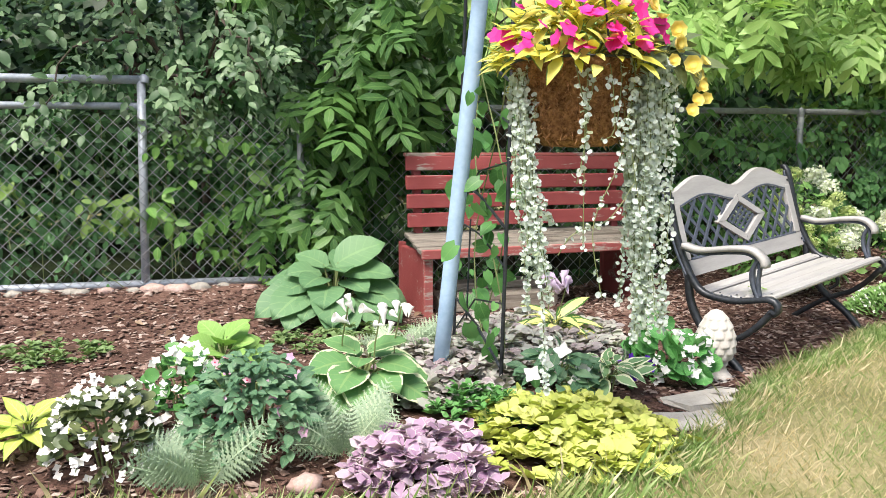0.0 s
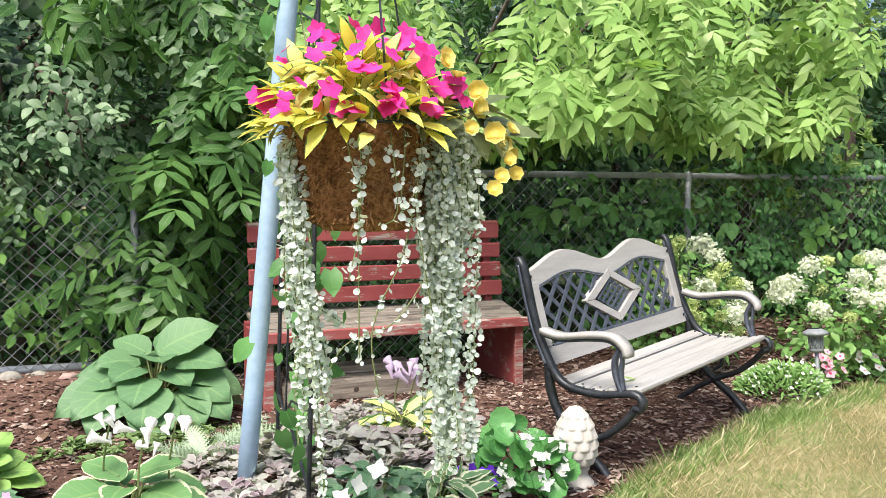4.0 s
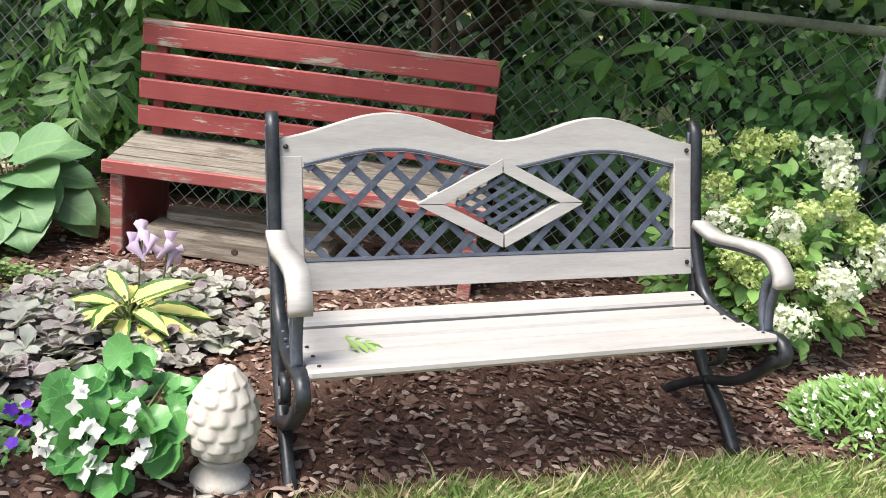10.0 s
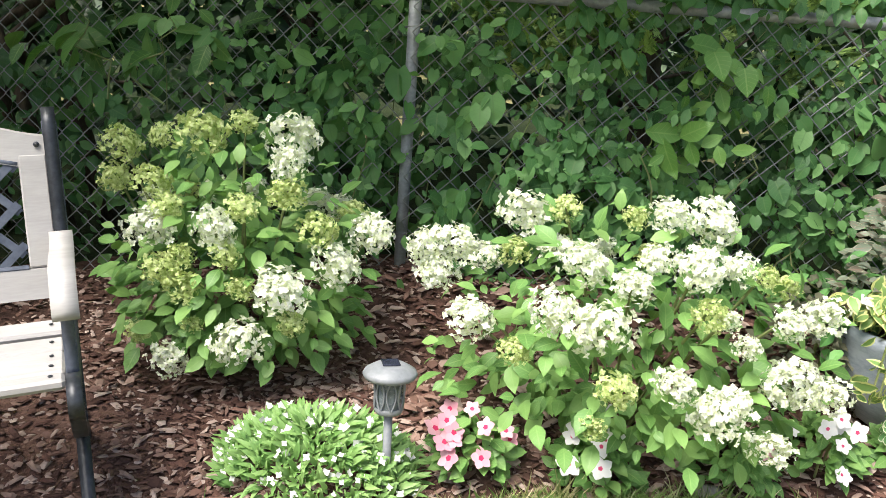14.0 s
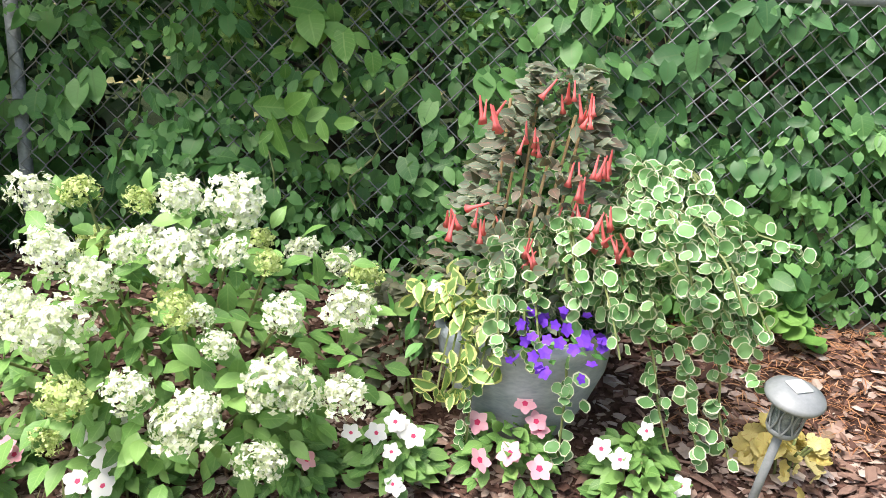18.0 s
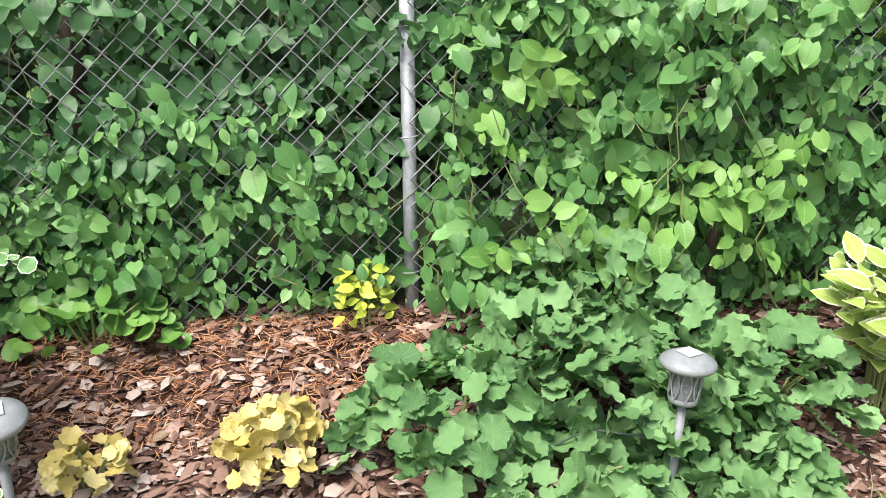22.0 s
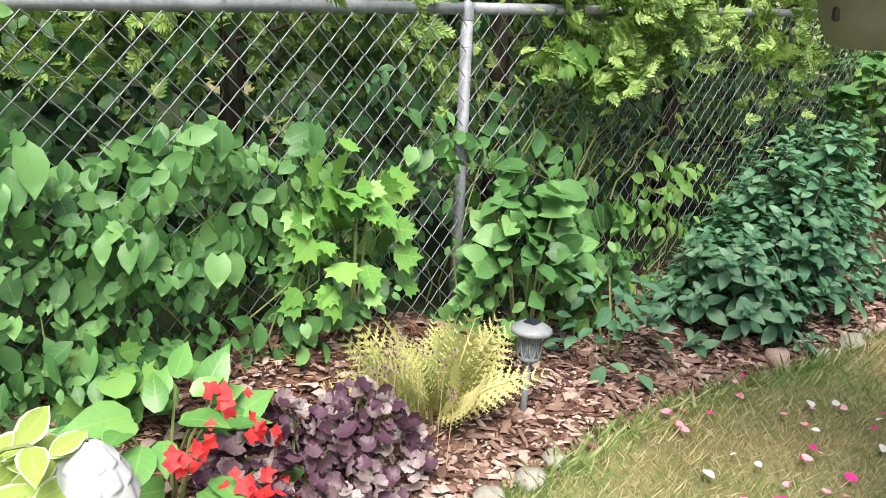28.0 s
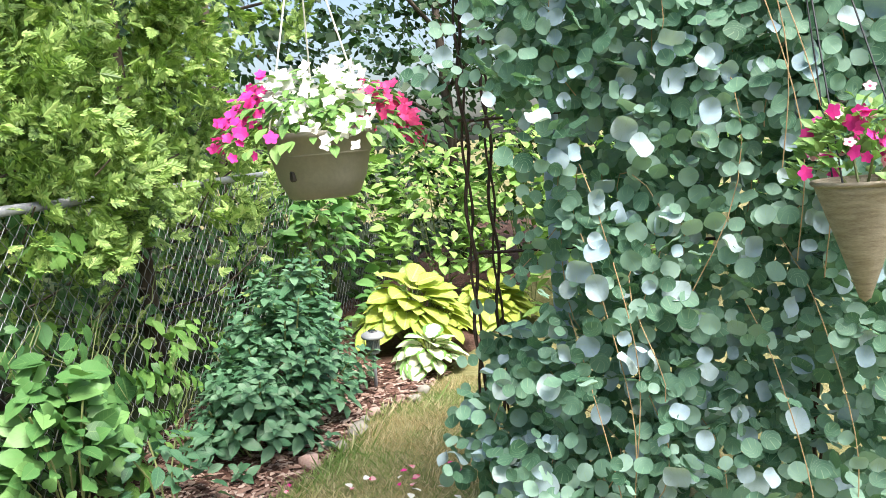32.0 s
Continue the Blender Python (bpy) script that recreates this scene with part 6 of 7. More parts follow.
part("lattice_edge", Mesh().tube([on_back(-W / 2 + 0.065, 0.508, -0.005), on_back(W / 2 - 0.065, 0.508, -0.005)], 0.007, 6), M["blue_iron"], iron)
HX, HZ, CZ = 0.25, 0.118, 0.645


def inside_diamond(x, z, k=1.0):
    return abs(x) / HX + abs(z - CZ) / HZ < k


def strap(x0, z0, slope, keep, wide=0.017, d=-0.006):
    """The kept runs of one slanting strap of the lattice."""
    zs = np.linspace(0.508, 0.83, 60)
    run, runs = [], []
    for z in zs:
        x = x0 + slope * (z - z0)
        if abs(x) < W / 2 - 0.066 and z < top_lo(x) + 0.002 and keep(x, z):
            run.append(on_back(x, z, d))
        elif run:
            runs.append(run)
            run = []
    if run:
        runs.append(run)
    for r in runs:
        if len(r) > 3:
            part("lattice_strap", Mesh().strip(np.array([r[0], r[len(r) // 2], r[-1]]), wide, 0.005, unit(np.cross(np.subtract(r[-1], r[0]), (0, -0.97, 0.26)))), M["blue_iron"], iron)


for k in range(-8, 9):
    for sl, d in ((1.08, -0.006), (-1.08, -0.011)):
        strap(k * 0.106, CZ, sl, lambda x, z: not inside_diamond(x, z, 0.95), 0.019, d)
for k in range(-3, 4):
    for sl, d in ((1.9, -0.006), (-1.9, -0.011)):
        strap(k * 0.062, CZ, sl, lambda x, z: inside_diamond(x, z, 0.66), 0.012, d)
for a, b in (((-HX, 0), (0, HZ)), ((0, HZ), (HX, 0)), ((HX, 0), (0, -HZ)), ((0, -HZ), (-HX, 0))):
    q = [(a[0] * 0.985 * s, a[1] * 0.97 * s) for s in (1.0,)] + [(b[0], b[1])]
    ins = 0.7
    pts = [(a[0] + (b[0] - a[0]) * 0.012, a[1] + (b[1] - a[1]) * 0.012), (b[0] + (a[0] - b[0]) * 0.012, b[1] + (a[1] - b[1]) * 0.012)]
    inner = [(pts[1][0] * ins, pts[1][1] * ins), (pts[0][0] * ins, pts[0][1] * ins)]
    poly = pts + inner
    v = [on_back(x, CZ + z, 0.004) for x, z in poly] + [on_back(x, CZ + z, -0.02) for x, z in poly]
    f = [(0, 2, 1), (0, 3, 2), (4, 5, 6), (4, 6, 7)]
    for i in range(4):
        j = (i + 1) % 4
        f += [(i, j, j + 4), (i, j + 4, i + 4)]
    part("diamond_bar", Mesh().add(v, f), M["bench_white"], wbn, "cream bar of the diamond panel")


# ---- stone finials ----
def pine_finial(at, mat, label, k=1.0, relief=0.07, square=True, turn=0.0):
    """A cast pine cone on a turned foot, one plain mesh."""
    if square:
        m = Mesh().box((0.135 * k, 0.135 * k, 0.026 * k), (0, 0, 0.013 * k), bevel=0.006)
    else:
        m = Mesh().lathe(np.array([(0.001, 0.0), (0.075, 0.0), (0.077, 0.002), (0.08, 0.008), (0.08, 0.022), (0.078, 0.028), (0.074, 0.031), (0.066, 0.032)]) * k, 28)
    m.lathe(np.array([(0.07, 0.025), (0.07, 0.034), (0.062, 0.042), (0.05, 0.056), (0.045, 0.072), (0.052, 0.079), (0.054, 0.088), (0.045, 0.092)]) * k, 28)
    prof = np.array([(0.044, 0.09), (0.064, 0.104), (0.076, 0.13), (0.08, 0.16), (0.077, 0.195), (0.067, 0.235), (0.05, 0.272), (0.026, 0.302), (0.001, 0.312)])
    u, w = np.linspace(0, 1, 64), np.linspace(0, 1, len(prof))
    fine = np.stack([np.interp(u, w, prof[:, 0]), np.interp(u, w, prof[:, 1])], 1) * k
    fine[:, 0] = np.convolve(np.pad(fine[:, 0], 2, mode="edge"), np.ones(5) / 5, "valid")

    def scales(i, a):
        row = i / 63 * 8.0
        lift = row % 1.0
        turn = np.floor(row) * np.pi / 10 + a
        across = np.abs(np.cos(5 * turn)) ** 0.7
        return relief * (across - 0.25) * (1 - lift) ** 0.8 * np.minimum(1, 9 * lift) * (i < 60)

    m.lathe(fine, 80, bump=scales)
    ob = part("pine_cone_finial", m, M[mat], None, smooth=True)
    ob.matrix_basis = pose(at[0], at[1], at[2], 0, 0, turn)
    return tagged(ob, label, "garden ornament")


pine_finial((3.19, -1.9, -0.06), "plaster", "weathered cream cast-stone pine cone finial", 1.02, 0.16, turn=35)
pine_finial((9.53, -0.56, 0.03), "plaster_white", "white cast-stone pine cone finial beside the begonia", 1.13, 0.15, True, 20)


# ---- solar path lamps ----
def solar_lamp(at, top, label, cell="cell"):
    """A stake lamp: its base at at, its cap at top."""
    d = Vector(top) - Vector(at)
    h = d.length
    t = thing("solar_path_lamp", at, label, "path lamp", group="solar path lamps")
    t.matrix_basis = Matrix.Translation(at) @ d.to_track_quat("Z", "Y").to_matrix().to_4x4()
    part("stake", Mesh().tube([(0, 0, -0.06), (0, 0, h - 0.125)], 0.0105, 12), M["lamp_grey"], t, smooth=True)
    cage = part("cage", Mesh().lathe([(0.012, h - 0.135), (0.032, h - 0.128), (0.036, h - 0.12), (0.034, h - 0.113)], 20), M["lamp_grey"], t, smooth=True)
    part("tube", Mesh().lathe([(0.03, h - 0.12), (0.034, h - 0.04)], 20), M["lamp_glass"], t, "smoky clear lamp tube", smooth=True)
    for k in range(8):
        for s in (-1, 1):
            part("bar", Mesh().tube([((0.0345 + 0.004 * u) * math.cos(k * 0.785 + s * 0.32 * math.sin(u * 3.14)), (0.0345 + 0.004 * u) * math.sin(k * 0.785 + s * 0.32 * math.sin(u * 3.14)), h - 0.118 + 0.083 * u) for u in np.linspace(0, 1, 7)], 0.0022, 5), M["lamp_grey"], cage)
    cap = part("cap", Mesh().lathe([(0.036, h - 0.045), (0.062, h - 0.038), (0.066, h - 0.03), (0.062, h - 0.022), (0.04, h - 0.009), (0.03, h - 0.006), (0.001, h - 0.006)], 28), M["lamp_grey"], t, smooth=True)
    part("solar_cell", Mesh().box((0.042, 0.042, 0.004), (0, 0, h - 0.003), bevel=0.001), M[cell], cap)
    return t


solar_lamp((5.075, -1.02, -0.01), (5.065, -0.99, 0.335), "grey plastic solar path lamp beside the alyssum")
solar_lamp((7.05, -0.654, 0.0), (7.085, -0.735, 0.385), "tilted grey solar path lamp beside the potted plants", "cell_pale")
solar_lamp((8.55, -0.675, -0.02), (8.57, -0.665, 0.385), "grey solar path lamp among green leaves", "cell_pale")
solar_lamp((10.86, -0.47, -0.04), (10.88, -0.465, 0.28), "pale grey solar path lamp beside the fern")
solar_lamp((13.0, -0.74, -0.03), (12.97, -0.76, 0.3), "grey solar path lamp beside the pale hostas")

# ---- grey pot with fuchsia and trailing plants ----
pt_ = thing("planter_pot", (6.5, -0.42, 0.06), "blue-grey round planter pot", "plant pot")
part("bowl", Mesh().lathe([(0.001, 0.004), (0.1, 0.0), (0.13, 0.02), (0.175, 0.1), (0.215, 0.2), (0.226, 0.27), (0.235, 0.285), (0.235, 0.315), (0.22, 0.315), (0.2, 0.27)], 40, bump=lambda i, a: 0.006 * np.sin(9 * a + i)), M["pot_grey"], pt_, smooth=True)
part("soil", Mesh().lathe([(0.2, 0.28), (0.1, 0.295), (0.001, 0.3)], 24), M["mulch"], pt_)
fu = thing("fuchsia", (6.48, -0.42, 0.335), "upright fuchsia with grey-green leaves and hanging coral flowers", "fuchsia")
for k in range(7):
    a = k * 2.4
    part("stem", Mesh().tube([(0.02 * math.cos(a), 0.02 * math.sin(a), 0), (0.08 * math.cos(a), 0.08 * math.sin(a), 0.25), (0.1 * math.cos(a) + 0.04, 0.08 * math.sin(a), 0.42 + 0.04 * k)], 0.004, 5), M["stem_tan"], fu)
n = 1000
z = 0.06 + 0.6 * rng.beta(1.2, 1.15, n)
r = 0.23 * (1 - (z / 0.72) ** 2.0) * np.sqrt(rng.uniform(0.15, 1, n)) + 0.02
a = rng.uniform(0, 6.28, n)
part("leaves", Mesh().place(OVATE, np.stack([r * np.cos(a) + 0.1 * z, r * np.sin(a), z], 1), np.stack([np.cos(a), np.sin(a), 0.35 + 0 * a], 1) + rng.normal(0, 0.35, (n, 3)), jitter((0, -0.6, 0.8), n, 0.6), 0.042 * rng.uniform(0.6, 1.2, n)), M["fuchsia"], fu, kind="stuff", smooth=True)
TRUMPET = Mesh().lathe([(0.03, 0.0), (0.05, -0.3), (0.075, -0.75), (0.17, -1.0), (0.14, -0.98)], 7)
TRUMPET = (TRUMPET.v[0], TRUMPET.f[0], TRUMPET.uv[0])
fp = [(-0.1, 0.6), (-0.01, 0.55), (0.1, 0.47), (0.16, 0.51), (0.1, 0.4), (0.17, 0.39), (-0.17, 0.35), (-0.09, 0.36), (0.11, 0.62), (0.02, 0.3), (0.07, 0.64), (0.2, 0.33)]
for x, z in fp:
    tip = [(x + rng.normal(0, 0.016), -0.14 - 0.1 * (0.75 - z) + rng.normal(0, 0.012), z - 0.02 + rng.normal(0, 0.012)) for _ in range(5 if z < 0.65 else 2)]
    blooms(fu, "trumpet", TRUMPET, "coral", tip, 0.055, (0, -0.15, 1), 0.28)


def trailing(name, at, label, category, tails, shape, size, mat, every=0.03, thin=0.003, face=(0, -0.8, 0.6)):
    """Stems that trail from at through given points, leafed all along."""
    t = thing(name, at, label, category)
    m = Mesh()
    for tail in tails:
        p = smooth_path(tail, 16)
        part("stem", Mesh().tube(p, thin, 4), M["stem"], t)
        ln = np.linalg.norm(np.diff(p, axis=0), axis=1).sum()
        c = max(3, int(ln / every))
        w = rng.uniform(0.05, 1, c) * 15
        q = np.stack([np.interp(w, np.arange(16), p[:, k]) for k in range(3)], 1) + rng.normal(0, size * 0.3, (c, 3))
        leaf_cloud(m, shape, q, size, (0, -0.2, -0.4), face, 0.7)
    part("leaves", m, M[mat], t, kind="stuff", smooth=True)
    return t


tails = []
for k in range(86):
    x1 = rng.uniform(-0.13, 0.44)
    z1 = np.interp(x1, [-0.3, -0.05, 0.15, 0.28, 0.42], [0.18, 0.26, 0.4, 0.5, 0.34]) * rng.uniform(0.38, 1.0)
    y1 = -0.14 + rng.normal(0, 0.08)
    tails.append([(0.4 * x1, 0.0, 0.02), (0.8 * x1, 0.4 * y1, 0.1 + 0.6 * z1), (x1, y1, z1), (x1 * 1.1 + 0.02, y1 - 0.05, z1 - 0.04 - 0.1 * rng.uniform())])
for k in range(3):
    x = 0.26 + 0.07 * k
    tails.append([(0.15, -0.1, 0.08), (x, -0.16, 0.06), (x + 0.05, -0.18, -0.12), (x + 0.08, -0.2, -0.29 + 0.12 * rng.uniform())])
tails += [[(0.2, 0, 0.2), (0.4, -0.05, 0.3), (0.52, -0.08, 0.3), (0.62, -0.1, 0.26)], [(-0.1, -0.12, 0.04), (-0.13, -0.22, 0.0), (-0.14, -0.23, -0.22)], [(0.06, -0.12, 0.04), (0.08, -0.22, -0.02), (0.08, -0.23, -0.26)]]
trailing("swedish_ivy", (6.52, -0.42, 0.34), "trailing plant with round cream-edged leaves", "trailing plant", tails, toothed(16, 0.04), 0.034, "variegated", 0.0115)
tails = [[(-0.05, 0, 0.02), (-0.1 - 0.02 * k, -0.1, 0.1), (-0.16 + 0.015 * k, -0.2, 0.06), (-0.19 + 0.02 * k, -0.24, -0.14 + 0.02 * k)] for k in range(9)]
trailing("vinca_vine", (6.49, -0.42, 0.36), "trailing plant with yellow-edged pointed leaves over the pot's rim", "trailing plant", tails, OVATE, 0.055, "variegated_y", 0.016)
lo = bushy("lobelia", (6.6, -0.55), "cluster of deep violet lobelia flowers", "lobelia", 0.1, 0.06, 60, SMALL, 0.03, "green", stems=0)
lo.location = (6.57, -0.63, 0.37)
blooms(lo, "petals", PETAL5, "violet", dome(45, 0.12, 0.09)[0] * (1, 1, 1.6) + (0, -0.03, -0.02), 0.03)
bi = thing("impatiens", (6.28, -0.45, 0.33), "single white impatiens in the pot", "impatiens")
blooms(bi, "petals", PETAL5, "white", [(0.0, -0.1, 0.14), (0.015, -0.1, 0.13)], 0.055, spread=0.2)
part("leaves", Mesh().place(OVATE, rng.normal(0, 0.05, (40, 3)) + (0, 0, 0.06), jitter((0, -0.4, 0.2), 40, 0.8), jitter((0, -0.5, 1), 40, 0.4), 0.06), M["green"], bi, kind="stuff")
part("stem", Mesh().tube([(0.1, 0.03, -0.04), (0.02, -0.05, 0.06), (0.0, -0.09, 0.135)], 0.003, 5), M["stem"], bi)
bushy("dusky_sedge", (6.22, -0.38), "dusky brown-green small-leaved plant beside the pot", "foliage plant", 0.16, 0.4, 420, SMALL, 0.045, "coleus", flat=0.8)

# ---- middle of the bed ----
def coral_bells(at, r, h, n, mat, size, label):
    t = bushy("coral_bells", at, label, "coral bells", r, h, n, RUFFLE, size, mat, stems=6, face=(0, -0.6, 0.8), spread=0.7)
    return t


coral_bells((7.175, -0.5), 0.09, 0.14, 60, "heuchera_y", 0.048, "small amber coral bells beside the lamp")
coral_bells((7.59, -0.45), 0.115, 0.16, 95, "heuchera_y", 0.052, "amber-yellow coral bells with ruffled leaves")
for x, y, r, h in ((8.05, -0.45, 0.26, 0.25), (8.35, -0.35, 0.3, 0.33), (8.62, -0.4, 0.28, 0.3), (8.88, -0.45, 0.24, 0.27), (8.3, -0.6, 0.25, 0.15), (8.72, -0.62, 0.22, 0.13), (8.5, -0.2, 0.3, 0.36)):
    bushy("avens", (x, y), "green avens with broad scalloped leaves", "foliage plant", r, h, 170, LOBED, 0.072, "geum", stems=6, face=(0, -0.35, 1), spread=0.75, group="avens clump by the fence")
ye = bushy("yellow_shrublet", (7.84, -0.08), "small bright yellow-leaved shoot", "foliage plant", 0.065, 0.2, 70, OVATE, 0.045, "lime", stems=3, face=(0, -0.8, 0.6))
bushy("hosta_seedling", (7.9, -0.32), "flat green leaf on the bark", "foliage plant", 0.08, 0.04, 8, OVATE, 0.1, "green", stems=1)
bushy("creeper_patch", (7.1, -0.1), "low green creeper with round leaves", "ground cover", 0.22, 0.16, 60, ROUND, 0.06, "maple", flat=0.3)
part("stick", Mesh().tube([(0, 0, 0), (0.015, 0.0, 0.2), (0.03, 0.01, 0.45)], [0.02, 0.018, 0.015], 8), M["bark"], fence, "cut stub of a grey branch", smooth=True).location = (8.86, -0.08, 0.16)
hz = thing("garden_hose", (8.7, -0.5, 0.0), "thin dark green hose looping through the leaves", "hose")
part("tube", Mesh().tube(smooth_path([(-0.5, -0.05, 0.03), (-0.35, -0.1, 0.2), (-0.2, -0.12, 0.19), (-0.05, -0.1, 0.22), (0.15, -0.05, 0.3), (0.3, 0.0, 0.3), (0.45, 0.08, 0.15), (0.5, 0.1, 0.02)], 40) * (1, 1, 0.75), 0.0032, 8), M["hose"], hz, smooth=True)

sl_ = thing("solomons_seal", (9.24, -0.42, 0.08), "variegated lime-green plant with cream-edged leaves", "foliage plant")
SEAL = blade([0.04, 0.19, 0.25, 0.23, 0.14, 0.0], 0.22, 0.28)
for k in range(21):
    a = k * 2.39996
    reach = 0.07 + 0.15 * ((k * 8) % 21) / 21
    tip = np.array([reach * math.cos(a) * 1.25, reach * math.sin(a) - 0.04, 0.33 - 0.7 * reach + 0.05 * math.sin(k * 1.7) + 0.08])
    p = smooth_path([(0.03 * math.cos(a), 0.03 * math.sin(a), -0.04), tip * (0.35, 0.35, 0.72), tip * (0.75, 0.75, 1.06), tip], 12)
    st = part("stem", Mesh().tube(p, 0.004, 5), M["stem"], sl_)
    c = 9
    w = np.linspace(4.5, 11, c)
    q = np.stack([np.interp(w, np.arange(12), p[:, i]) for i in range(3)], 1)
    sd = np.where(np.arange(c) % 2, 1, -1)[:, None] * unit(np.cross(p[-1] - p[0], (0, 0, 1)))
    lm_ = Mesh().place(SEAL, q, sd * 0.9 + unit(p[-1] - p[5]) * 0.9 + rng.normal(0, 0.2, (c, 3)) - (0, 0, 0.1), jitter((0, -0.75, 0.8), c, 0.3), 0.104 * rng.uniform(0.7, 1.15, c))
    part("leaves", lm_, M["solomon"], st, smooth=True)
br_ = bushy("begonia", (9.74, -0.4), "glossy green begonia with clusters of red flowers", "begonia", 0.2, 0.33, 46, blade([0.1, 0.26, 0.3, 0.24, 0.12, 0.0], 0.2, 0.25), 0.135, "begonia_red", stems=6, axis_up=0.35, face=(0, -0.5, 1), spread=0.3)
for c in ((-0.13, -0.16, 0.22), (-0.06, -0.17, 0.25), (0.1, -0.18, 0.12), (0.05, -0.2, 0.08), (0.17, -0.14, 0.08), (0.03, -0.1, 0.33), (0.14, -0.12, 0.2), (-0.2, -0.14, 0.12), (0.2, -0.18, 0.03), (0.0, -0.2, 0.16), (0.1, -0.22, 0.02), (-0.1, -0.2, 0.08)):
    blooms(br_, "petals", PETAL4, "red", np.array(c) * (0.8, 1, 1) + (0.06, -0.03, 0.01) + rng.normal(0, 0.022, (8, 3)), 0.038)
coral_bells((10.02, -0.48), 0.22, 0.26, 460, "heuchera_p", 0.044, "purple coral bells with silvery ruffled leaves")
coral_bells((10.24, -0.46), 0.17, 0.24, 270, "heuchera_p", 0.042, "purple coral bells with bronze-tinted leaves")
for k in range(10):
    x, y, h = 10.3 + rng.normal(0, 0.1), -0.45 + rng.normal(0, 0.06), rng.uniform(0.2, 0.33)
    t = thing("coral_bells_spray", (x, y, 0.02), "thin stalk of tiny rusty red buds", "flower spray", group="bud sprays of the coral bells")
    part("stalk", Mesh().tube([(0, 0, 0), (0.01, -0.01, h)], 0.0015, 4), M["stem_tan"], t)
    part("bud_cluster", Mesh().place(PETAL4, rng.normal(0, 0.016, (14, 3)) + (0.01, -0.01, h - 0.02), jitter((1, 0, 0), 14, 1), jitter((0, -1, 0.5), 14, 0.5), 0.011), M["heuchera_p"], t, kind="stuff")
ferns((10.57, -0.36), 40, 0.33, "autumn_fern", "yellow-bronze autumn fern with arching fronds", 1.4)
mp = bushy("maple_sapling", (10.43, -0.13), "bright green maple sapling against the fence", "sapling", 0.2, 0.55, 70, MAPLE, 0.088, "maple_bright", flat=0.4, face=(0, -1, 0.5), stems=4, droop=0.6)
mp.location.z += 0.1
bushy("oak_seedling", (9.72, -0.14), "small oak seedling at the fence foot", "sapling", 0.1, 0.18, 14, MAPLE, 0.08, "maple", flat=0.5, face=(0, -1, 0.5), stems=2)
bushy("broad_sapling", (11.12, -0.2), "broad-leaved green sapling before the fence post", "sapling", 0.28, 0.66, 190, HEART, 0.085, "ivy", flat=0.5, face=(0, -0.7, 0.8), stems=5)
bushy("shrub_seedling", (11.4, -0.38), "small dark green shrub seedling", "shrub", 0.19, 0.34, 90, OVATE, 0.075, "shrub", stems=4)
def whorled_shrub(at, r, h, shoots, label, size=0.088):
    """A shrub of upright shoots, each ending in whorls of pointed leaves."""
    t = thing("leafy_shrub", (at[0], at[1], float(ground_z(*at))), label, "shrub", group="dark shrubs along the fence")
    p, a, q = dome(shoots, r, h)
    p[:, 2] *= rng.uniform(0.7, 1.12, shoots)
    m = Mesh()
    c = 13
    up = unit(np.stack([0.8 * q * np.cos(a), 0.8 * q * np.sin(a), 1.0 + 0 * a], 1) + rng.normal(0, 0.15, (shoots, 3)))
    side = unit(np.cross(up, (0.3, 1, 0.1)))
    other = np.cross(up, side)
    k = np.arange(c)
    turn = k[None] * 2.39996 + a[:, None]
    low = (c - 1 - k) / (c - 1)
    pts = p[:, None] - up[:, None] * (0.15 * low)[None, :, None]
    axis = np.cos(turn)[..., None] * side[:, None] + np.sin(turn)[..., None] * other[:, None] + up[:, None] * (0.75 - 0.95 * low)[None, :, None]
    nrm = up[:, None] + 0.5 * axis + (0, -0.15, 0)
    big = size * (0.5 + 0.6 * low)[None] * rng.uniform(0.75, 1.2, (shoots, c))
    m.place(OVATE, pts.reshape(-1, 3), axis.reshape(-1, 3), nrm.reshape(-1, 3), big.ravel())
    part("leaves", m, M["shrub"], t, kind="stuff", smooth=True)
    for k in range(0, shoots, 7):
        part("stem", Mesh().tube([(0.2 * p[k, 0], 0.2 * p[k, 1], -0.02), (0.7 * p[k, 0], 0.7 * p[k, 1], 0.55 * p[k, 2]), tuple(p[k])], 0.0045, 5), M["stem"], t)
    return t


for x, y, r, h, c in ((12.02, -0.46, 0.34, 0.5, 62), (12.4, -0.42, 0.44, 0.72, 92), (12.85, -0.35, 0.45, 0.74, 80)):
    whorled_shrub((x, y), r, h, c, "dark blue-green shrub with layered whorls of pointed leaves")
hosta((13.75, -0.8), 0.55, 0.45, 80, "hosta_gold", "large gold-leaved hosta edged in green", 0.2)
hosta((13.35, -0.98), 0.3, 0.2, 40, "hosta_cream", "white and green variegated hosta", 0.14)
hosta((14.5, -1.2), 0.42, 0.3, 60, "hosta_gold", "large gold-leaved hosta in the far bed", 0.2)
bushy("golden_shrub", (14.6, 0.05), "tall shrub with bright yellow-green leaves", "shrub", 0.8, 1.75, 900, OVATE, 0.12, "hosta_lime", flat=0.7)
bushy("golden_shrub", (15.3, -1.4), "tall shrub with bright yellow-green leaves", "shrub", 0.8, 1.6, 700, OVATE, 0.12, "hosta_lime", flat=0.7)
bushy("golden_shrub", (14.4, -2.1), "tall shrub with bright yellow-green leaves", "shrub", 0.7, 1.3, 600, OVATE, 0.11, "hosta_lime", flat=0.8)
bushy("golden_shrub", (15.6, -3.0), "tall shrub with bright yellow-green leaves", "shrub", 0.9, 1.6, 700, OVATE, 0.12, "hosta_lime", flat=0.8)
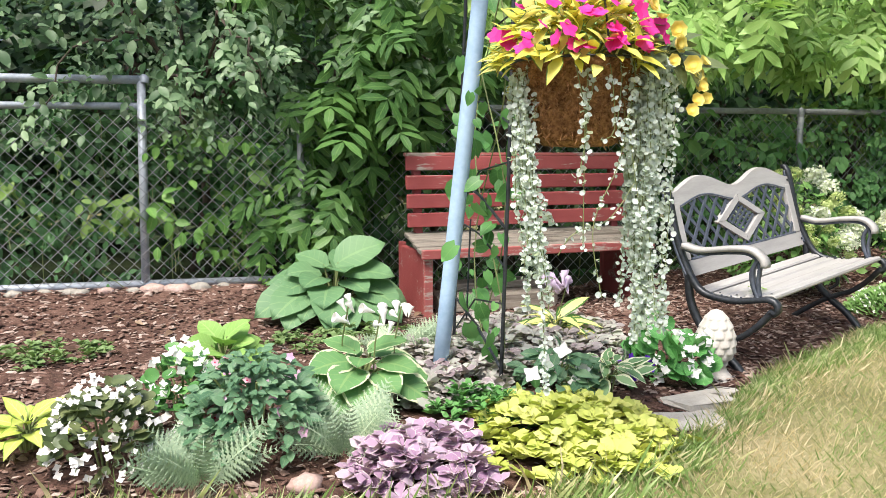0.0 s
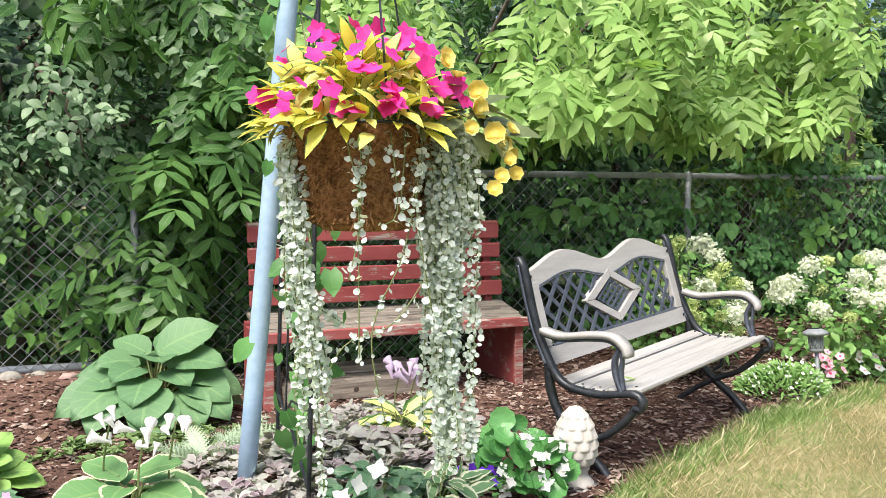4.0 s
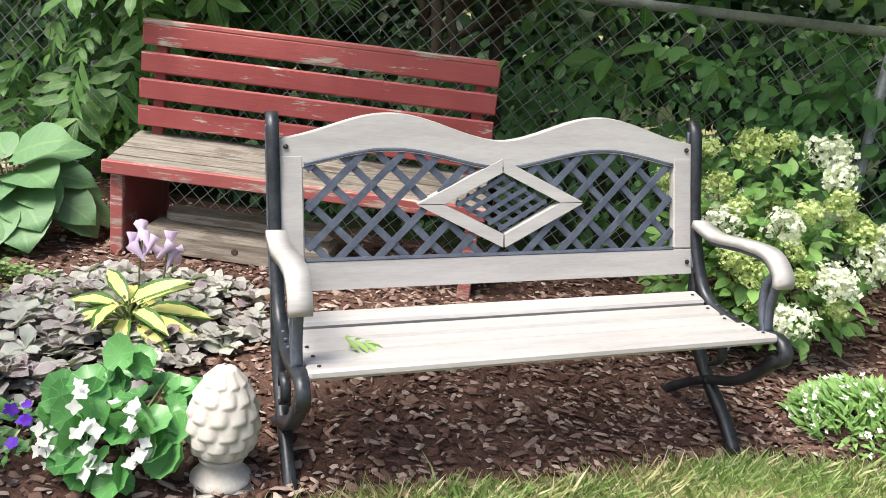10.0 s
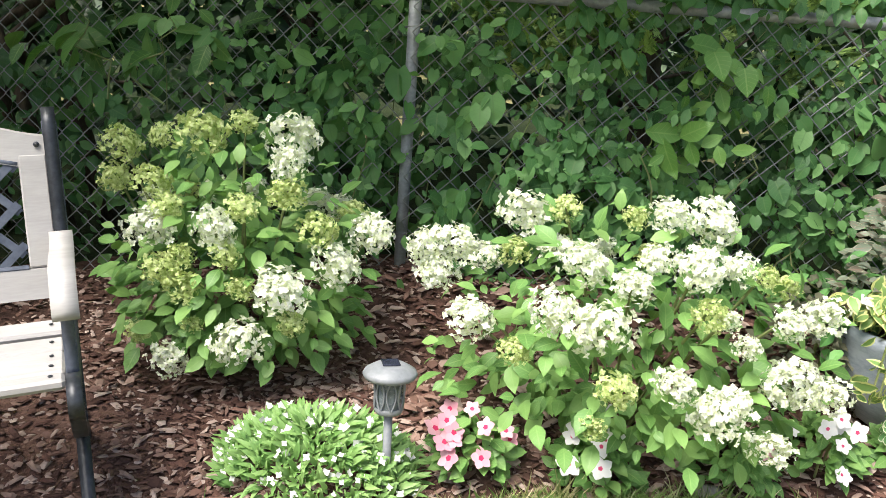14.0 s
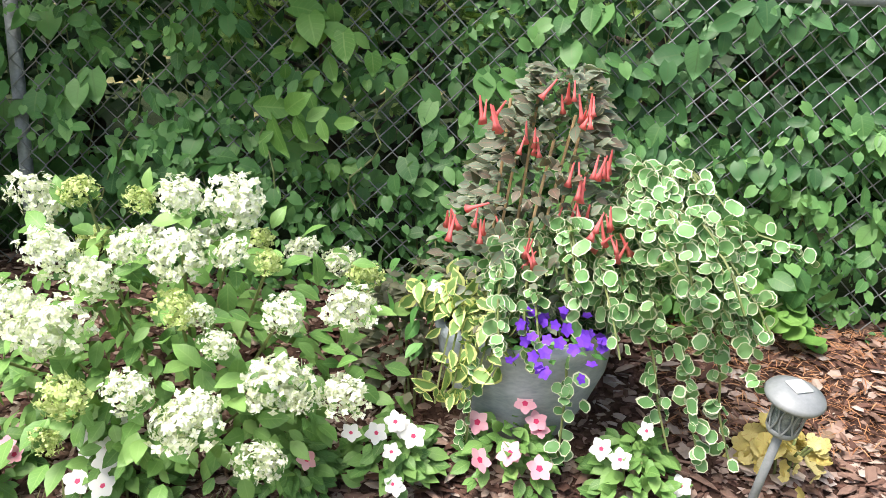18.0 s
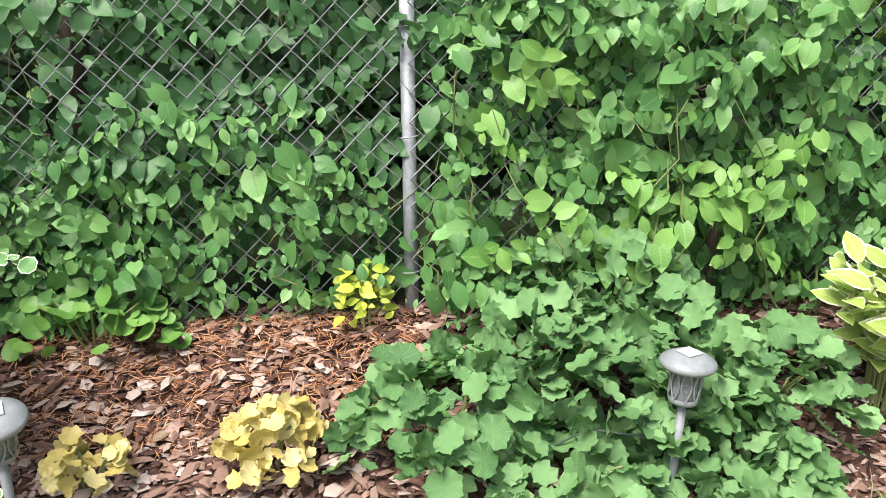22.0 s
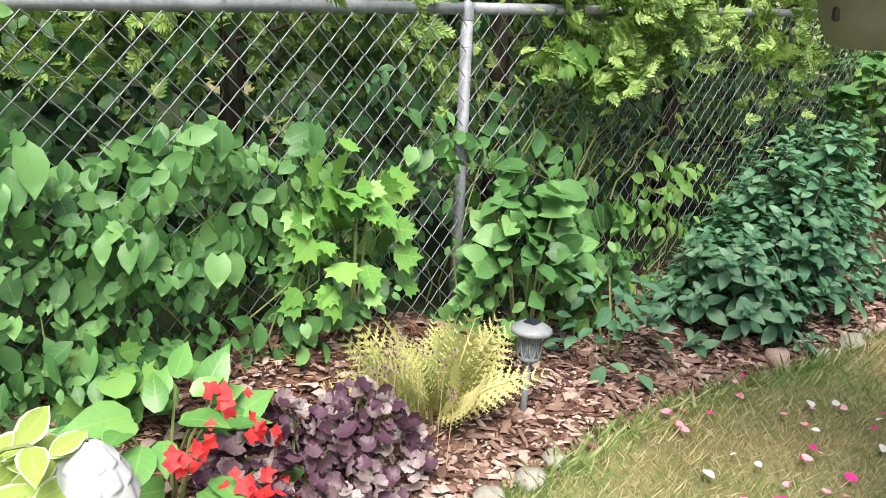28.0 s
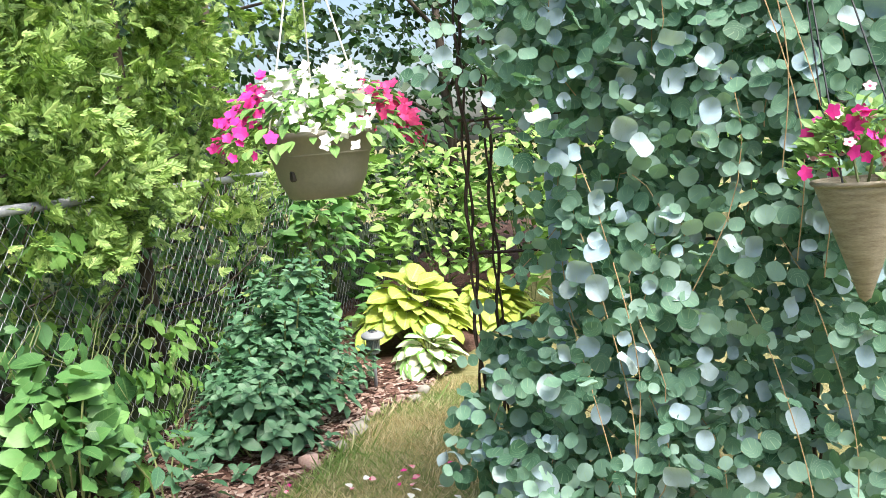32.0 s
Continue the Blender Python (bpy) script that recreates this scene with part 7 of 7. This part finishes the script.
bushy("golden_shrub", (14.9, -0.75), "tall shrub with bright yellow-green leaves", "shrub", 0.6, 1.3, 620, OVATE, 0.1, "hosta_lime", flat=0.8)
bushy("leafy_shrub", (13.9, -0.15), "mid-green shrub in the fence corner", "shrub", 0.5, 1.1, 320, OVATE, 0.12, "ivy", flat=0.6)


# ---- stones ----
def field_stone(at, size, mat, label, turn=0.0, name="edging_stone"):
    u = np.linspace(0, np.pi, 7)
    m = Mesh().lathe(np.stack([np.maximum(np.sin(u), 0.001), -np.cos(u)], 1), 12)
    v = m.v[0]
    d = np.array([noise.noise(Vector(p * 1.6) + Vector(at) * 5) for p in v])
    m.v[0] = v * (1 + 0.4 * d[:, None]) * np.array(size) / 2
    ob = part(name, m, M[mat], None, smooth=True)
    ob.matrix_basis = pose(at[0], at[1], at[2], 0, 0, turn)
    return tagged(ob, label, "stone", "edging stones")


k = 0
for x in list(np.arange(9.12, 10.85, 0.135) + rng.uniform(-0.04, 0.04, 13)) + list(np.arange(11.95, 13.0, 0.17) + rng.uniform(-0.04, 0.04, 7)):
    y = float(edge_y(x)) + rng.normal(0, 0.025)
    s = rng.uniform(0.07, 0.16)
    field_stone((x, y, LAWN + 0.015), (s, s * rng.uniform(0.6, 0.9), s * 0.5), "stone_red" if k % 4 == 1 else "stone", ("reddish" if k % 4 == 1 else "pale grey") + " rounded edging stone half sunk in the bed", rng.uniform(-30, 30))
    k += 1
for x in np.linspace(-0.5, 1.25, 15) + rng.uniform(-0.04, 0.04, 15):
    s = rng.uniform(0.07, 0.17)
    field_stone((x, -0.16 + rng.normal(0, 0.02), float(bed_z(x, -0.16)) + 0.005), (s, s * 0.6, s * 0.45), "stone_red" if rng.uniform() < 0.25 else "stone", "rounded field stone below the gate", rng.uniform(-20, 20))
for x, y, a, w in ((2.92, -2.25, 20, 0.26), (2.78, -2.42, -12, 0.24), (3.05, -2.16, 40, 0.16)):
    t = part("flagstone", Mesh().box((w, w * 0.6, 0.04), (0, 0, 0), bevel=0.012, jitter=0.008), M["slab"], None)
    t.matrix_basis = pose(x, y, LAWN + 0.022, 0, 0, a)
    tagged(t, "flat grey flagstone at the bed's edge", "stone", "flagstones at the bed's edge")
for x, y, s in ((6.58, -0.76, 0.13), (7.25, -0.72, 0.15), (7.04, -0.73, 0.1), (5.9, -0.78, 0.09)):
    field_stone((x, y, LAWN + 0.01), (s, s * 0.6, 0.06), "stone", "pale stone half sunk at the lawn's edge", 10)
field_stone((1.42, -2.72, -0.02), (0.1, 0.08, 0.06), "stone_red", "small brown stone on the bark")


# ---- hanging coir basket ----
hb = thing("hanging_basket", (2.245, -2.66, 0.93), "coir-lined hanging basket overflowing with flowers and silver trailing leaves", "hanging basket")
liner = Mesh().lathe([(0.001, 0.0), (0.1, 0.005), (0.135, 0.03), (0.155, 0.12), (0.175, 0.2), (0.19, 0.245), (0.17, 0.25), (0.15, 0.2)], 40, bump=lambda i, a: 0.03 * np.sin(5 * a + i) + 0.02 * np.sin(17 * a + 3 * i))
part("coir_liner", liner, M["coir"], hb, "shaggy brown coir liner", smooth=True)
fz = Mesh()
n = 2600
a, u = rng.uniform(0, 6.28, n), rng.uniform(0.02, 0.25, n)
rr = np.interp(u, [0.0, 0.03, 0.12, 0.2, 0.25], [0.1, 0.135, 0.157, 0.177, 0.19])
p = np.stack([rr * np.cos(a), rr * np.sin(a), u], 1)
fz.place(blade([0.06, 0.07, 0.0], 0, 0.5), p, np.stack([0.5 * np.cos(a), 0.5 * np.sin(a), 0 * a], 1) + rng.normal(0, 0.8, (n, 3)), jitter((0, 0, 1), n, 1), 0.026 * rng.uniform(0.5, 1.4, n))
part("coir_fibre", fz, M["coir"], hb, kind="stuff")
part("rim_wire", Mesh().tube([(0.192 * math.cos(t), 0.192 * math.sin(t), 0.25) for t in np.linspace(0, 6.283, 33)], 0.004, 6), M["black_iron"], hb)
for k in range(3):
    b = 0.6 + k * 2.094
    part("hanger_chain", Mesh().tube([(0.19 * math.cos(b), 0.19 * math.sin(b), 0.25), (0.02 * math.cos(b), 0.02 * math.sin(b), 0.95)], 0.003, 5), M["black_iron"], hb)
part("hook", Mesh().tube(smooth_path([(0, 0, 0.93), (0.02, 0, 0.97), (0, 0, 1.01), (-0.03, 0.1, 1.15), (-0.1, 0.35, 1.3), (-0.06, 0.6, 1.35)], 24), 0.006, 8), M["black_iron"], hb)

bi_ = thing("impatiens", (2.235, -2.66, 1.16), "yellow-leaved impatiens with magenta flowers in the basket", "impatiens")
pd, a, q = dome(500, 0.225, 0.24)
pd[:, 2] -= 0.035
part("leaves", Mesh().place(blade([0.05, 0.19, 0.22, 0.13, 0.0], 0.25, 0.3), pd * (1, 1, 0.95), np.stack([np.cos(a), np.sin(a), 0.75 - 0.8 * q], 1) + rng.normal(0, 0.5, (500, 3)), np.stack([0.5 * np.cos(a), 0.5 * np.sin(a) - 0.3, 1 + 0 * a], 1), 0.08 * rng.uniform(0.6, 1.2, 500)), M["inner"], bi_, kind="stuff", smooth=True)
fl = shell(66, 0.245, 0.25, 0.0)
blooms(bi_, "petals", PETAL5, "magenta", fl, 0.05, (0, -0.7, 0.6), 0.45)
for k in range(6):
    b = k * 1.05
    part("stem", Mesh().tube([(0.03 * math.cos(b), 0.03 * math.sin(b), -0.04), (0.12 * math.cos(b), 0.12 * math.sin(b), 0.12)], 0.005, 5), M["stem"], bi_)
bb_ = bushy("begonia", (2.45, -2.72), "bronze-leaved begonia with ruffled yellow flowers", "begonia", 0.1, 0.14, 50, OVATE, 0.11, "bronze", stems=3)
bb_.location = (2.45, -2.72, 1.12)
ROSE = joined([(disc(14, 7, 0.12, 0.4 - 0.08 * k, 0, 0.0, 0.05), (0, 0, 0.1 * k), 25 * k, 1.0 - 0.2 * k) for k in range(4)])
blooms(bb_, "ruffled_flower", ROSE, "yellow", [(-0.02, -0.09, 0.17), (0.02, -0.1, 0.1), (0.0, -0.12, 0.05), (0.09, -0.08, 0.02), (0.1, -0.1, -0.02), (0.07, -0.13, -0.06), (0.05, -0.14, -0.09), (0.12, -0.05, 0.0), (-0.06, -0.1, 0.2), (-0.04, -0.05, 0.22), (0.06, -0.12, 0.04), (0.03, -0.08, 0.14), (0.11, -0.09, 0.05), (0.13, -0.08, -0.05)], 0.044, (0.1, -1, 0.3), 0.35)


def silver_tail(at, tails, label, every, size):
    return trailing("silver_dichondra", at, label, "trailing plant", tails, coin(7), size, "silver", every, 0.0015, (0, -0.9, 0.5))


tails = []
for k in range(14):
    tails.append([(-0.13, -0.05 + 0.01 * k, 0.24), (-0.18 + rng.normal(0, 0.018), -0.05 + 0.01 * k, 0.2), (-0.165 + rng.normal(0, 0.022), -0.06 + 0.006 * k, -0.1), (-0.135 + rng.normal(0, 0.034), -0.07 + 0.01 * k, -0.12 - 0.5 * rng.uniform())])
tails.append([(-0.15, -0.05, 0.22), (-0.16, -0.06, -0.1), (-0.13, -0.06, -0.4), (-0.11, -0.06, -0.74)])
silver_tail((2.245, -2.66, 0.93), tails, "long silver trailing strands from the basket", 0.0042, 0.0155)
tails = []
for k in range(40):
    w = rng.normal(0, 0.034)
    tails.append([(0.11, -0.1 + rng.normal(0, 0.03), 0.27), (0.165 + w, -0.12 + rng.normal(0, 0.025), 0.24), (0.185 + w, -0.1 + rng.normal(0, 0.025), 0.0), (0.18 + w * 0.6 + rng.normal(0, 0.015), -0.08 + rng.normal(0, 0.03), -0.05 - 0.55 * rng.uniform())])
silver_tail((2.245, -2.66, 0.93), tails, "thick curtain of silver trailing leaves from the basket", 0.0042, 0.0155)
tails = []
for k, x in enumerate((-0.08, -0.03, 0.02, 0.05, -0.05, 0.09)):
    tails.append([(x, -0.15, 0.26), (x, -0.19, 0.2), (x + rng.normal(0, 0.02), -0.19, 0.05), (x + rng.normal(0, 0.03), -0.2, (-0.1, 0.08, 0.02, 0.1, -0.28, -0.22)[k])])
tails += [[(0.08, -0.18, 0.1), (0.04, -0.2, -0.05), (-0.03, -0.2, -0.22), (0.0, -0.2, -0.42)], [(0.1, -0.18, -0.1), (0.02, -0.19, -0.2), (-0.08, -0.18, -0.24), (-0.12, -0.17, -0.3)]]
silver_tail((2.245, -2.66, 0.93), tails, "thin silver strands across the coir", 0.0115, 0.0165)

# ---- taupe hanging basket ----
tb = thing("hanging_basket", (11.13, -1.23, 1.152), "taupe plastic hanging basket of pink and white impatiens", "hanging basket")
part("bowl", Mesh().lathe([(0.001, 0.0), (0.095, 0.0), (0.108, 0.006), (0.134, 0.06), (0.15, 0.125), (0.154, 0.13), (0.16, 0.175), (0.17, 0.18), (0.17, 0.198), (0.158, 0.2), (0.15, 0.17)], 40), M["basket_taupe"], tb, smooth=True)
part("groove", Mesh().lathe([(0.152, 0.128), (0.156, 0.131), (0.154, 0.135)], 40), M["basket_taupe"], tb, smooth=True)
# a solid block; the slot's inner shade is put into its colour
part("overflow_hole", Mesh().box((0.022, 0.02, 0.034), (0, 0, 0), bevel=0.008), M["hole"], tb, "overflow slot, a block in the colour of its inner shade").matrix_basis = pose(-0.126, 0.046, 0.075, 0, 0, 70)
for k in range(3):
    b = 2.5 + k * 2.094
    part("hanger", Mesh().tube([(0.175 * math.cos(b), 0.175 * math.sin(b), 0.19), (0.0, 0.0, 0.85)], 0.003, 6), M["string"], tb, "pale plastic hanger")
part("hook", Mesh().tube(smooth_path([(0, 0, 0.84), (0.02, 0, 0.88), (0, 0, 0.91), (0.1, -0.2, 1.0), (0.42, -0.67, 1.05)], 20), 0.006, 8), M["black_iron"], tb)
ti = thing("impatiens", (11.13, -1.23, 1.3), "mound of pink and white impatiens in the taupe basket", "impatiens")
pd, a, q = dome(420, 0.3, 0.25)
pd[:, 2] -= 0.02
part("leaves", Mesh().place(OVATE, pd, np.stack([np.cos(a), np.sin(a), 0.2 - 0.5 * q], 1) + rng.normal(0, 0.3, (420, 3)), np.stack([0.4 * np.cos(a), 0.4 * np.sin(a), 1 + 0 * a], 1), 0.055 * rng.uniform(0.6, 1.2, 420)), M["hydrangea"], ti, kind="stuff", smooth=True)
fl, a, q = dome(280, 0.325, 0.285)
fl[:, 2] -= 0.025
left, right, mid = fl[fl[:, 1] - 0.5 * fl[:, 0] > 0.17], fl[fl[:, 1] - 0.5 * fl[:, 0] < -0.17], fl[np.abs(fl[:, 1] - 0.5 * fl[:, 0]) <= 0.17]
blooms(ti, "petals", PETAL5, "magenta", left, 0.038, (-0.9, -0.1, 0.6), 0.4)
blooms(ti, "petals", PETAL5, "rosy", right, 0.038, (-0.9, -0.1, 0.6), 0.4)
blooms(ti, "petals", PETAL5, "white", mid, 0.043, (-0.9, -0.1, 0.6), 0.4)
for k in range(6):
    b = k * 1.05
    part("stem", Mesh().tube([(0.03 * math.cos(b), 0.03 * math.sin(b), -0.03), (0.15 * math.cos(b), 0.15 * math.sin(b), 0.08)], 0.005, 5), M["stem"], ti)

# ---- honeysuckle on its iron arch ----
arch = thing("iron_arch", (11.5, -1.9, -0.05), "dark brown twisted-iron arch under the honeysuckle", "arch")
for x, y, lx in ((-0.26, 0.26, 0.05), (-0.02, 0.22, 0.05), (-0.28, -0.75, 0.0), (-0.1, -0.75, 0.0)):
    base = np.array([x, y, 0.0])
    p = np.array([base + (0.16 * z / 2.0 + 0.008 * math.sin(z * 16), 0.012 * math.cos(z * 16), z - 0.05) for z in np.linspace(0, 2.35, 46)])
    up = part("upright", Mesh().tube(p, 0.006, 8), M["twist"], arch, smooth=True)
    q = np.array([base + (0.16 * z / 2.0 - 0.008 * math.sin(z * 16), -0.01 * math.cos(z * 16), z - 0.05) for z in np.linspace(0, 2.3, 46)])
    part("twisted_vine", Mesh().tube(q, 0.0045, 6), M["twist"], up, smooth=True)
for z in (0.5, 0.95, 1.4, 1.85):
    for y in (0.27, -0.75):
        part("rung", Mesh().tube([(-0.28 + 0.08 * z, y, z), (-0.1 + 0.08 * z, y, z)], 0.006, 6), M["twist"], arch)
    part("side_bar", Mesh().tube([(-0.1 + 0.08 * z, 0.27, z), (-0.1 + 0.08 * z, -0.75, z)], 0.006, 6), M["twist"], arch)

hs = thing("honeysuckle", (11.35, -2.2, -0.05), "big honeysuckle with paired round blue-green leaves and pale silvery discs", "honeysuckle")
TWIN = joined([(coin(11), (0, 0, 0), 0, 1.0), (coin(11), (0, 0, 0), 180, 1.0)])
FUSED = disc(18, 2, 0.06, 0.2, 0.0, 0.0)
green, pale, small = Mesh(), Mesh(), Mesh()
for k in range(190):
    # shoots rise inside the arch and hang over its outer side
    y0, z1 = rng.uniform(-0.82, 0.3), rng.uniform(0.4, 2.35)
    front = rng.uniform(-0.62, -0.28)
    if rng.uniform() < 0.2:
        y0, z1 = rng.uniform(0.25, 0.48), rng.choice([rng.uniform(0.35, 0.75), rng.uniform(1.6, 2.4)])
    wide = 1.0 if y0 < 0.3 else 0.8
    top = np.array([front * 0.8 * wide + 0.16 * z1 / 2, y0 + rng.normal(0, 0.06), z1])
    p = smooth_path([top + (0.2, 0, -0.25), top, top + (-0.1, rng.normal(0, 0.08), -0.15), top + (-0.12 + rng.normal(0, 0.04), rng.normal(0, 0.1), -0.35 - 0.3 * rng.uniform())], 14)
    p[:, 2] = np.maximum(p[:, 2], 0.04)
    if k < 36:
        bend = np.linspace(0, 1, len(p))[:, None] * np.stack([0.02 * np.sin(np.arange(len(p)) * 0.9 + k), 0.035 * np.sin(np.arange(len(p)) * 0.7 + 2 * k), 0.0 * p[:, 0]], 1)
        part("shoot", Mesh().tube(p + bend, 0.0015, 5), M["stem_tan"], hs)
    c = 22
    w = rng.uniform(0, 13, c)
    q = np.stack([np.interp(w, np.arange(14), p[:, i]) for i in range(3)], 1) + rng.normal(0, 0.05, (c, 3))
    green.place(TWIN, q, jitter((0, 1, 0.2), c, 0.6), jitter((-1, 0.0, 0.45), c, 0.7), 0.047 * rng.uniform(0.6, 1.25, c))
    c = 5
    w = rng.uniform(4, 13, c)
    q = np.stack([np.interp(w, np.arange(14), p[:, i]) for i in range(3)], 1) + rng.normal(0, 0.04, (c, 3)) + (-0.05, 0, 0)
    if rng.uniform() < 0.9:
        pale.place(FUSED, q[:4], jitter((0, 1, 0.2), 4, 0.5), jitter((-1, 0.0, 0.3), 4, 0.55), 0.057 * rng.uniform(0.6, 1.25, 4))
part("leaves", green, M["honeysuckle"], hs, kind="stuff", smooth=True)
part("disc_leaves", pale, M["honeysuckle_pale"], hs, "pale silvery fused leaf discs", kind="stuff", smooth=True)
dk = Mesh()
c = 1900
q = np.stack([rng.uniform(-0.25, 0.35, c), rng.uniform(-0.85, 0.1, c), rng.uniform(0.02, 2.4, c)], 1)
dk.place(coin(10), q, jitter((0, 1, 0), c, 0.7), jitter((-1, 0, 0.4), c, 0.8), 0.06 * rng.uniform(0.6, 1.2, c))
part("inner_leaves", dk, M["honeysuckle"], hs, kind="stuff", smooth=True)
for k in range(9):
    y, z = rng.uniform(-0.6, 0.3), rng.uniform(0.8, 2.0)
    part("shoot", Mesh().tube(smooth_path([(-0.35, y, z), (-0.5, y - 0.05, z - 0.15), (-0.56, y - 0.12, z - 0.5), (-0.55, y - 0.1, z - 0.8)], 14), 0.0015, 5), M["stem_tan"], hs)

# ---- cone planter ----
cp = thing("cone_planter", (10.62, -2.62, 0.86), "woven cone-shaped hanging planter", "hanging planter")
part("cone", Mesh().lathe([(0.001, 0.0), (0.012, 0.01), (0.055, 0.14), (0.095, 0.25), (0.1, 0.265), (0.092, 0.265), (0.08, 0.23)], 28, bump=lambda i, a: 0.012 * np.sin(22 * a + i * 2)), M["cone"], cp, smooth=True)
part("rim", Mesh().tube([(0.099 * math.cos(t), 0.099 * math.sin(t), 0.265) for t in np.linspace(0, 6.283, 29)], 0.006, 6), M["cone"], cp, smooth=True)
for k in range(3):
    b = 0.4 + k * 2.094
    part("hanger", Mesh().tube([(0.097 * math.cos(b), 0.097 * math.sin(b), 0.265), (0.25, 0.1, 1.2)], 0.002, 5), M["black_iron"], cp)
pe = thing("petunia", (10.62, -2.62, 1.1), "small-flowered magenta petunia in the cone planter", "petunia")
pd, a, q = dome(300, 0.13, 0.19)
part("leaves", Mesh().place(SMALL, pd, np.stack([np.cos(a), np.sin(a), 0.6 + 0 * a], 1) + rng.normal(0, 0.4, (300, 3)), jitter((-0.5, 0, 1), 300, 0.5), 0.04), M["alyssum"], pe, kind="stuff")
blooms(pe, "petals", PETAL5, "magenta", dome(44, 0.14, 0.22)[0], 0.032, (-0.9, 0.1, 0.4), 0.4)
blooms(pe, "petals", PETAL5, "pink", dome(12, 0.14, 0.24)[0], 0.032, (-0.9, 0.1, 0.4), 0.4)
for k in range(4):
    b = k * 1.6
    part("stem", Mesh().tube([(0.02 * math.cos(b), 0.02 * math.sin(b), 0.0), (0.09 * math.cos(b), 0.09 * math.sin(b), 0.12)], 0.003, 5), M["stem"], pe)

# ---- fallen petals and dry leaves ----
def litter(mat, n, box, size, label, shape=None, name="fallen_petals", category="petals"):
    x, y = rng.uniform(box[0], box[1], n), rng.uniform(box[2], box[3], n)
    z = ground_z(x, y) + np.where(y > edge_y(x), 0.022, 0.035)
    b = rng.uniform(0, 6.28, n)
    m = Mesh().place(shape or blade([0.1, 0.36, 0.36, 0.1], 0.3, 0.1), np.stack([x, y, z], 1), np.stack([np.cos(b), np.sin(b), 0 * b], 1), jitter((0, 0, 1), n, 0.3), size * rng.uniform(0.6, 1.2, n))
    tagged(part(name, m, M[mat], None), label, category, kind="stuff")


litter("pink", 26, (10.9, 11.9, -1.5, -0.75), 0.035, "pink petals fallen on the grass and bark")
litter("magenta", 12, (10.9, 11.9, -1.5, -0.75), 0.03, "magenta petals fallen on the grass")
litter("white", 12, (11.0, 11.8, -1.6, -0.85), 0.035, "white petals fallen on the grass")
litter("yellow", 3, (2.2, 2.7, -3.15, -2.95), 0.045, "yellow petals fallen on the grass")
litter("dead_leaf", 60, (7.2, 10.6, -0.6, -0.1), 0.06, "dry curled leaves on the bark", OVATE, "dry_leaves", "dry leaves")
litter("dry_needle", 2600, (6.9, 8.0, -0.42, -0.02), 0.05, "rusty orange dry needles strewn on the bark by the fence", blade([0.02, 0.03, 0.0], 0, 0.15), "dry_needles", "needles")
litter("dry_needle", 900, (9.3, 10.9, -0.35, 0.0), 0.05, "rusty dry needles strewn on the bark by the fence", blade([0.02, 0.03, 0.0], 0, 0.15), "dry_needles", "needles")
litter("pale_chip", 420, (6.6, 10.4, -0.85, -0.15), 0.05, "pale weathered bark flakes and dry leaves on the mulch", FLAKE, "bark_flakes", "bark mulch")
litter("dead_leaf", 40, (0.0, 2.4, -1.4, -0.4), 0.06, "dry curled leaves on the bark", OVATE, "dry_leaves", "dry leaves")
lv = part("fallen_leaf", Mesh().place(COMPOUND, [(0, 0, 0)], [(1, 0.3, 0.02)], [(0, 0, 1)], 0.1), M["tree_lime"], None)
lv.matrix_basis = pose(3.41, -1.8, 0.335, 0, 0, 10)
tagged(lv, "yellow-green leaf lying on the bench seat", "leaf")

# ---- chips picked out on the open bark ----
chip_data = []
for k in range(4):
    m = Mesh().add(CHIP[0] * (1 + 0.2 * k * (-1) ** k, 1, 1), CHIP[1])
    d = m.data("bark_chip")
    d.materials.append(M["chip"])
    chip_data.append(d)
for k in range(300):
    x = rng.uniform(6.9, 8.0) if k < 200 else rng.uniform(10.6, 12.0)
    y = float(edge_y(x)) + rng.uniform(0.02, 0.4)
    o = new("bark_chip", chip_data[k % 4])
    o.parent = bed
    s = rng.uniform(0.04, 0.085)
    o.matrix_basis = Matrix.LocRotScale((x, y, float(bed_z(x, y)) + 0.012), Euler((rng.normal(0, 0.2), rng.normal(0, 0.2), rng.uniform(0, 6.28))), (s, s, s))
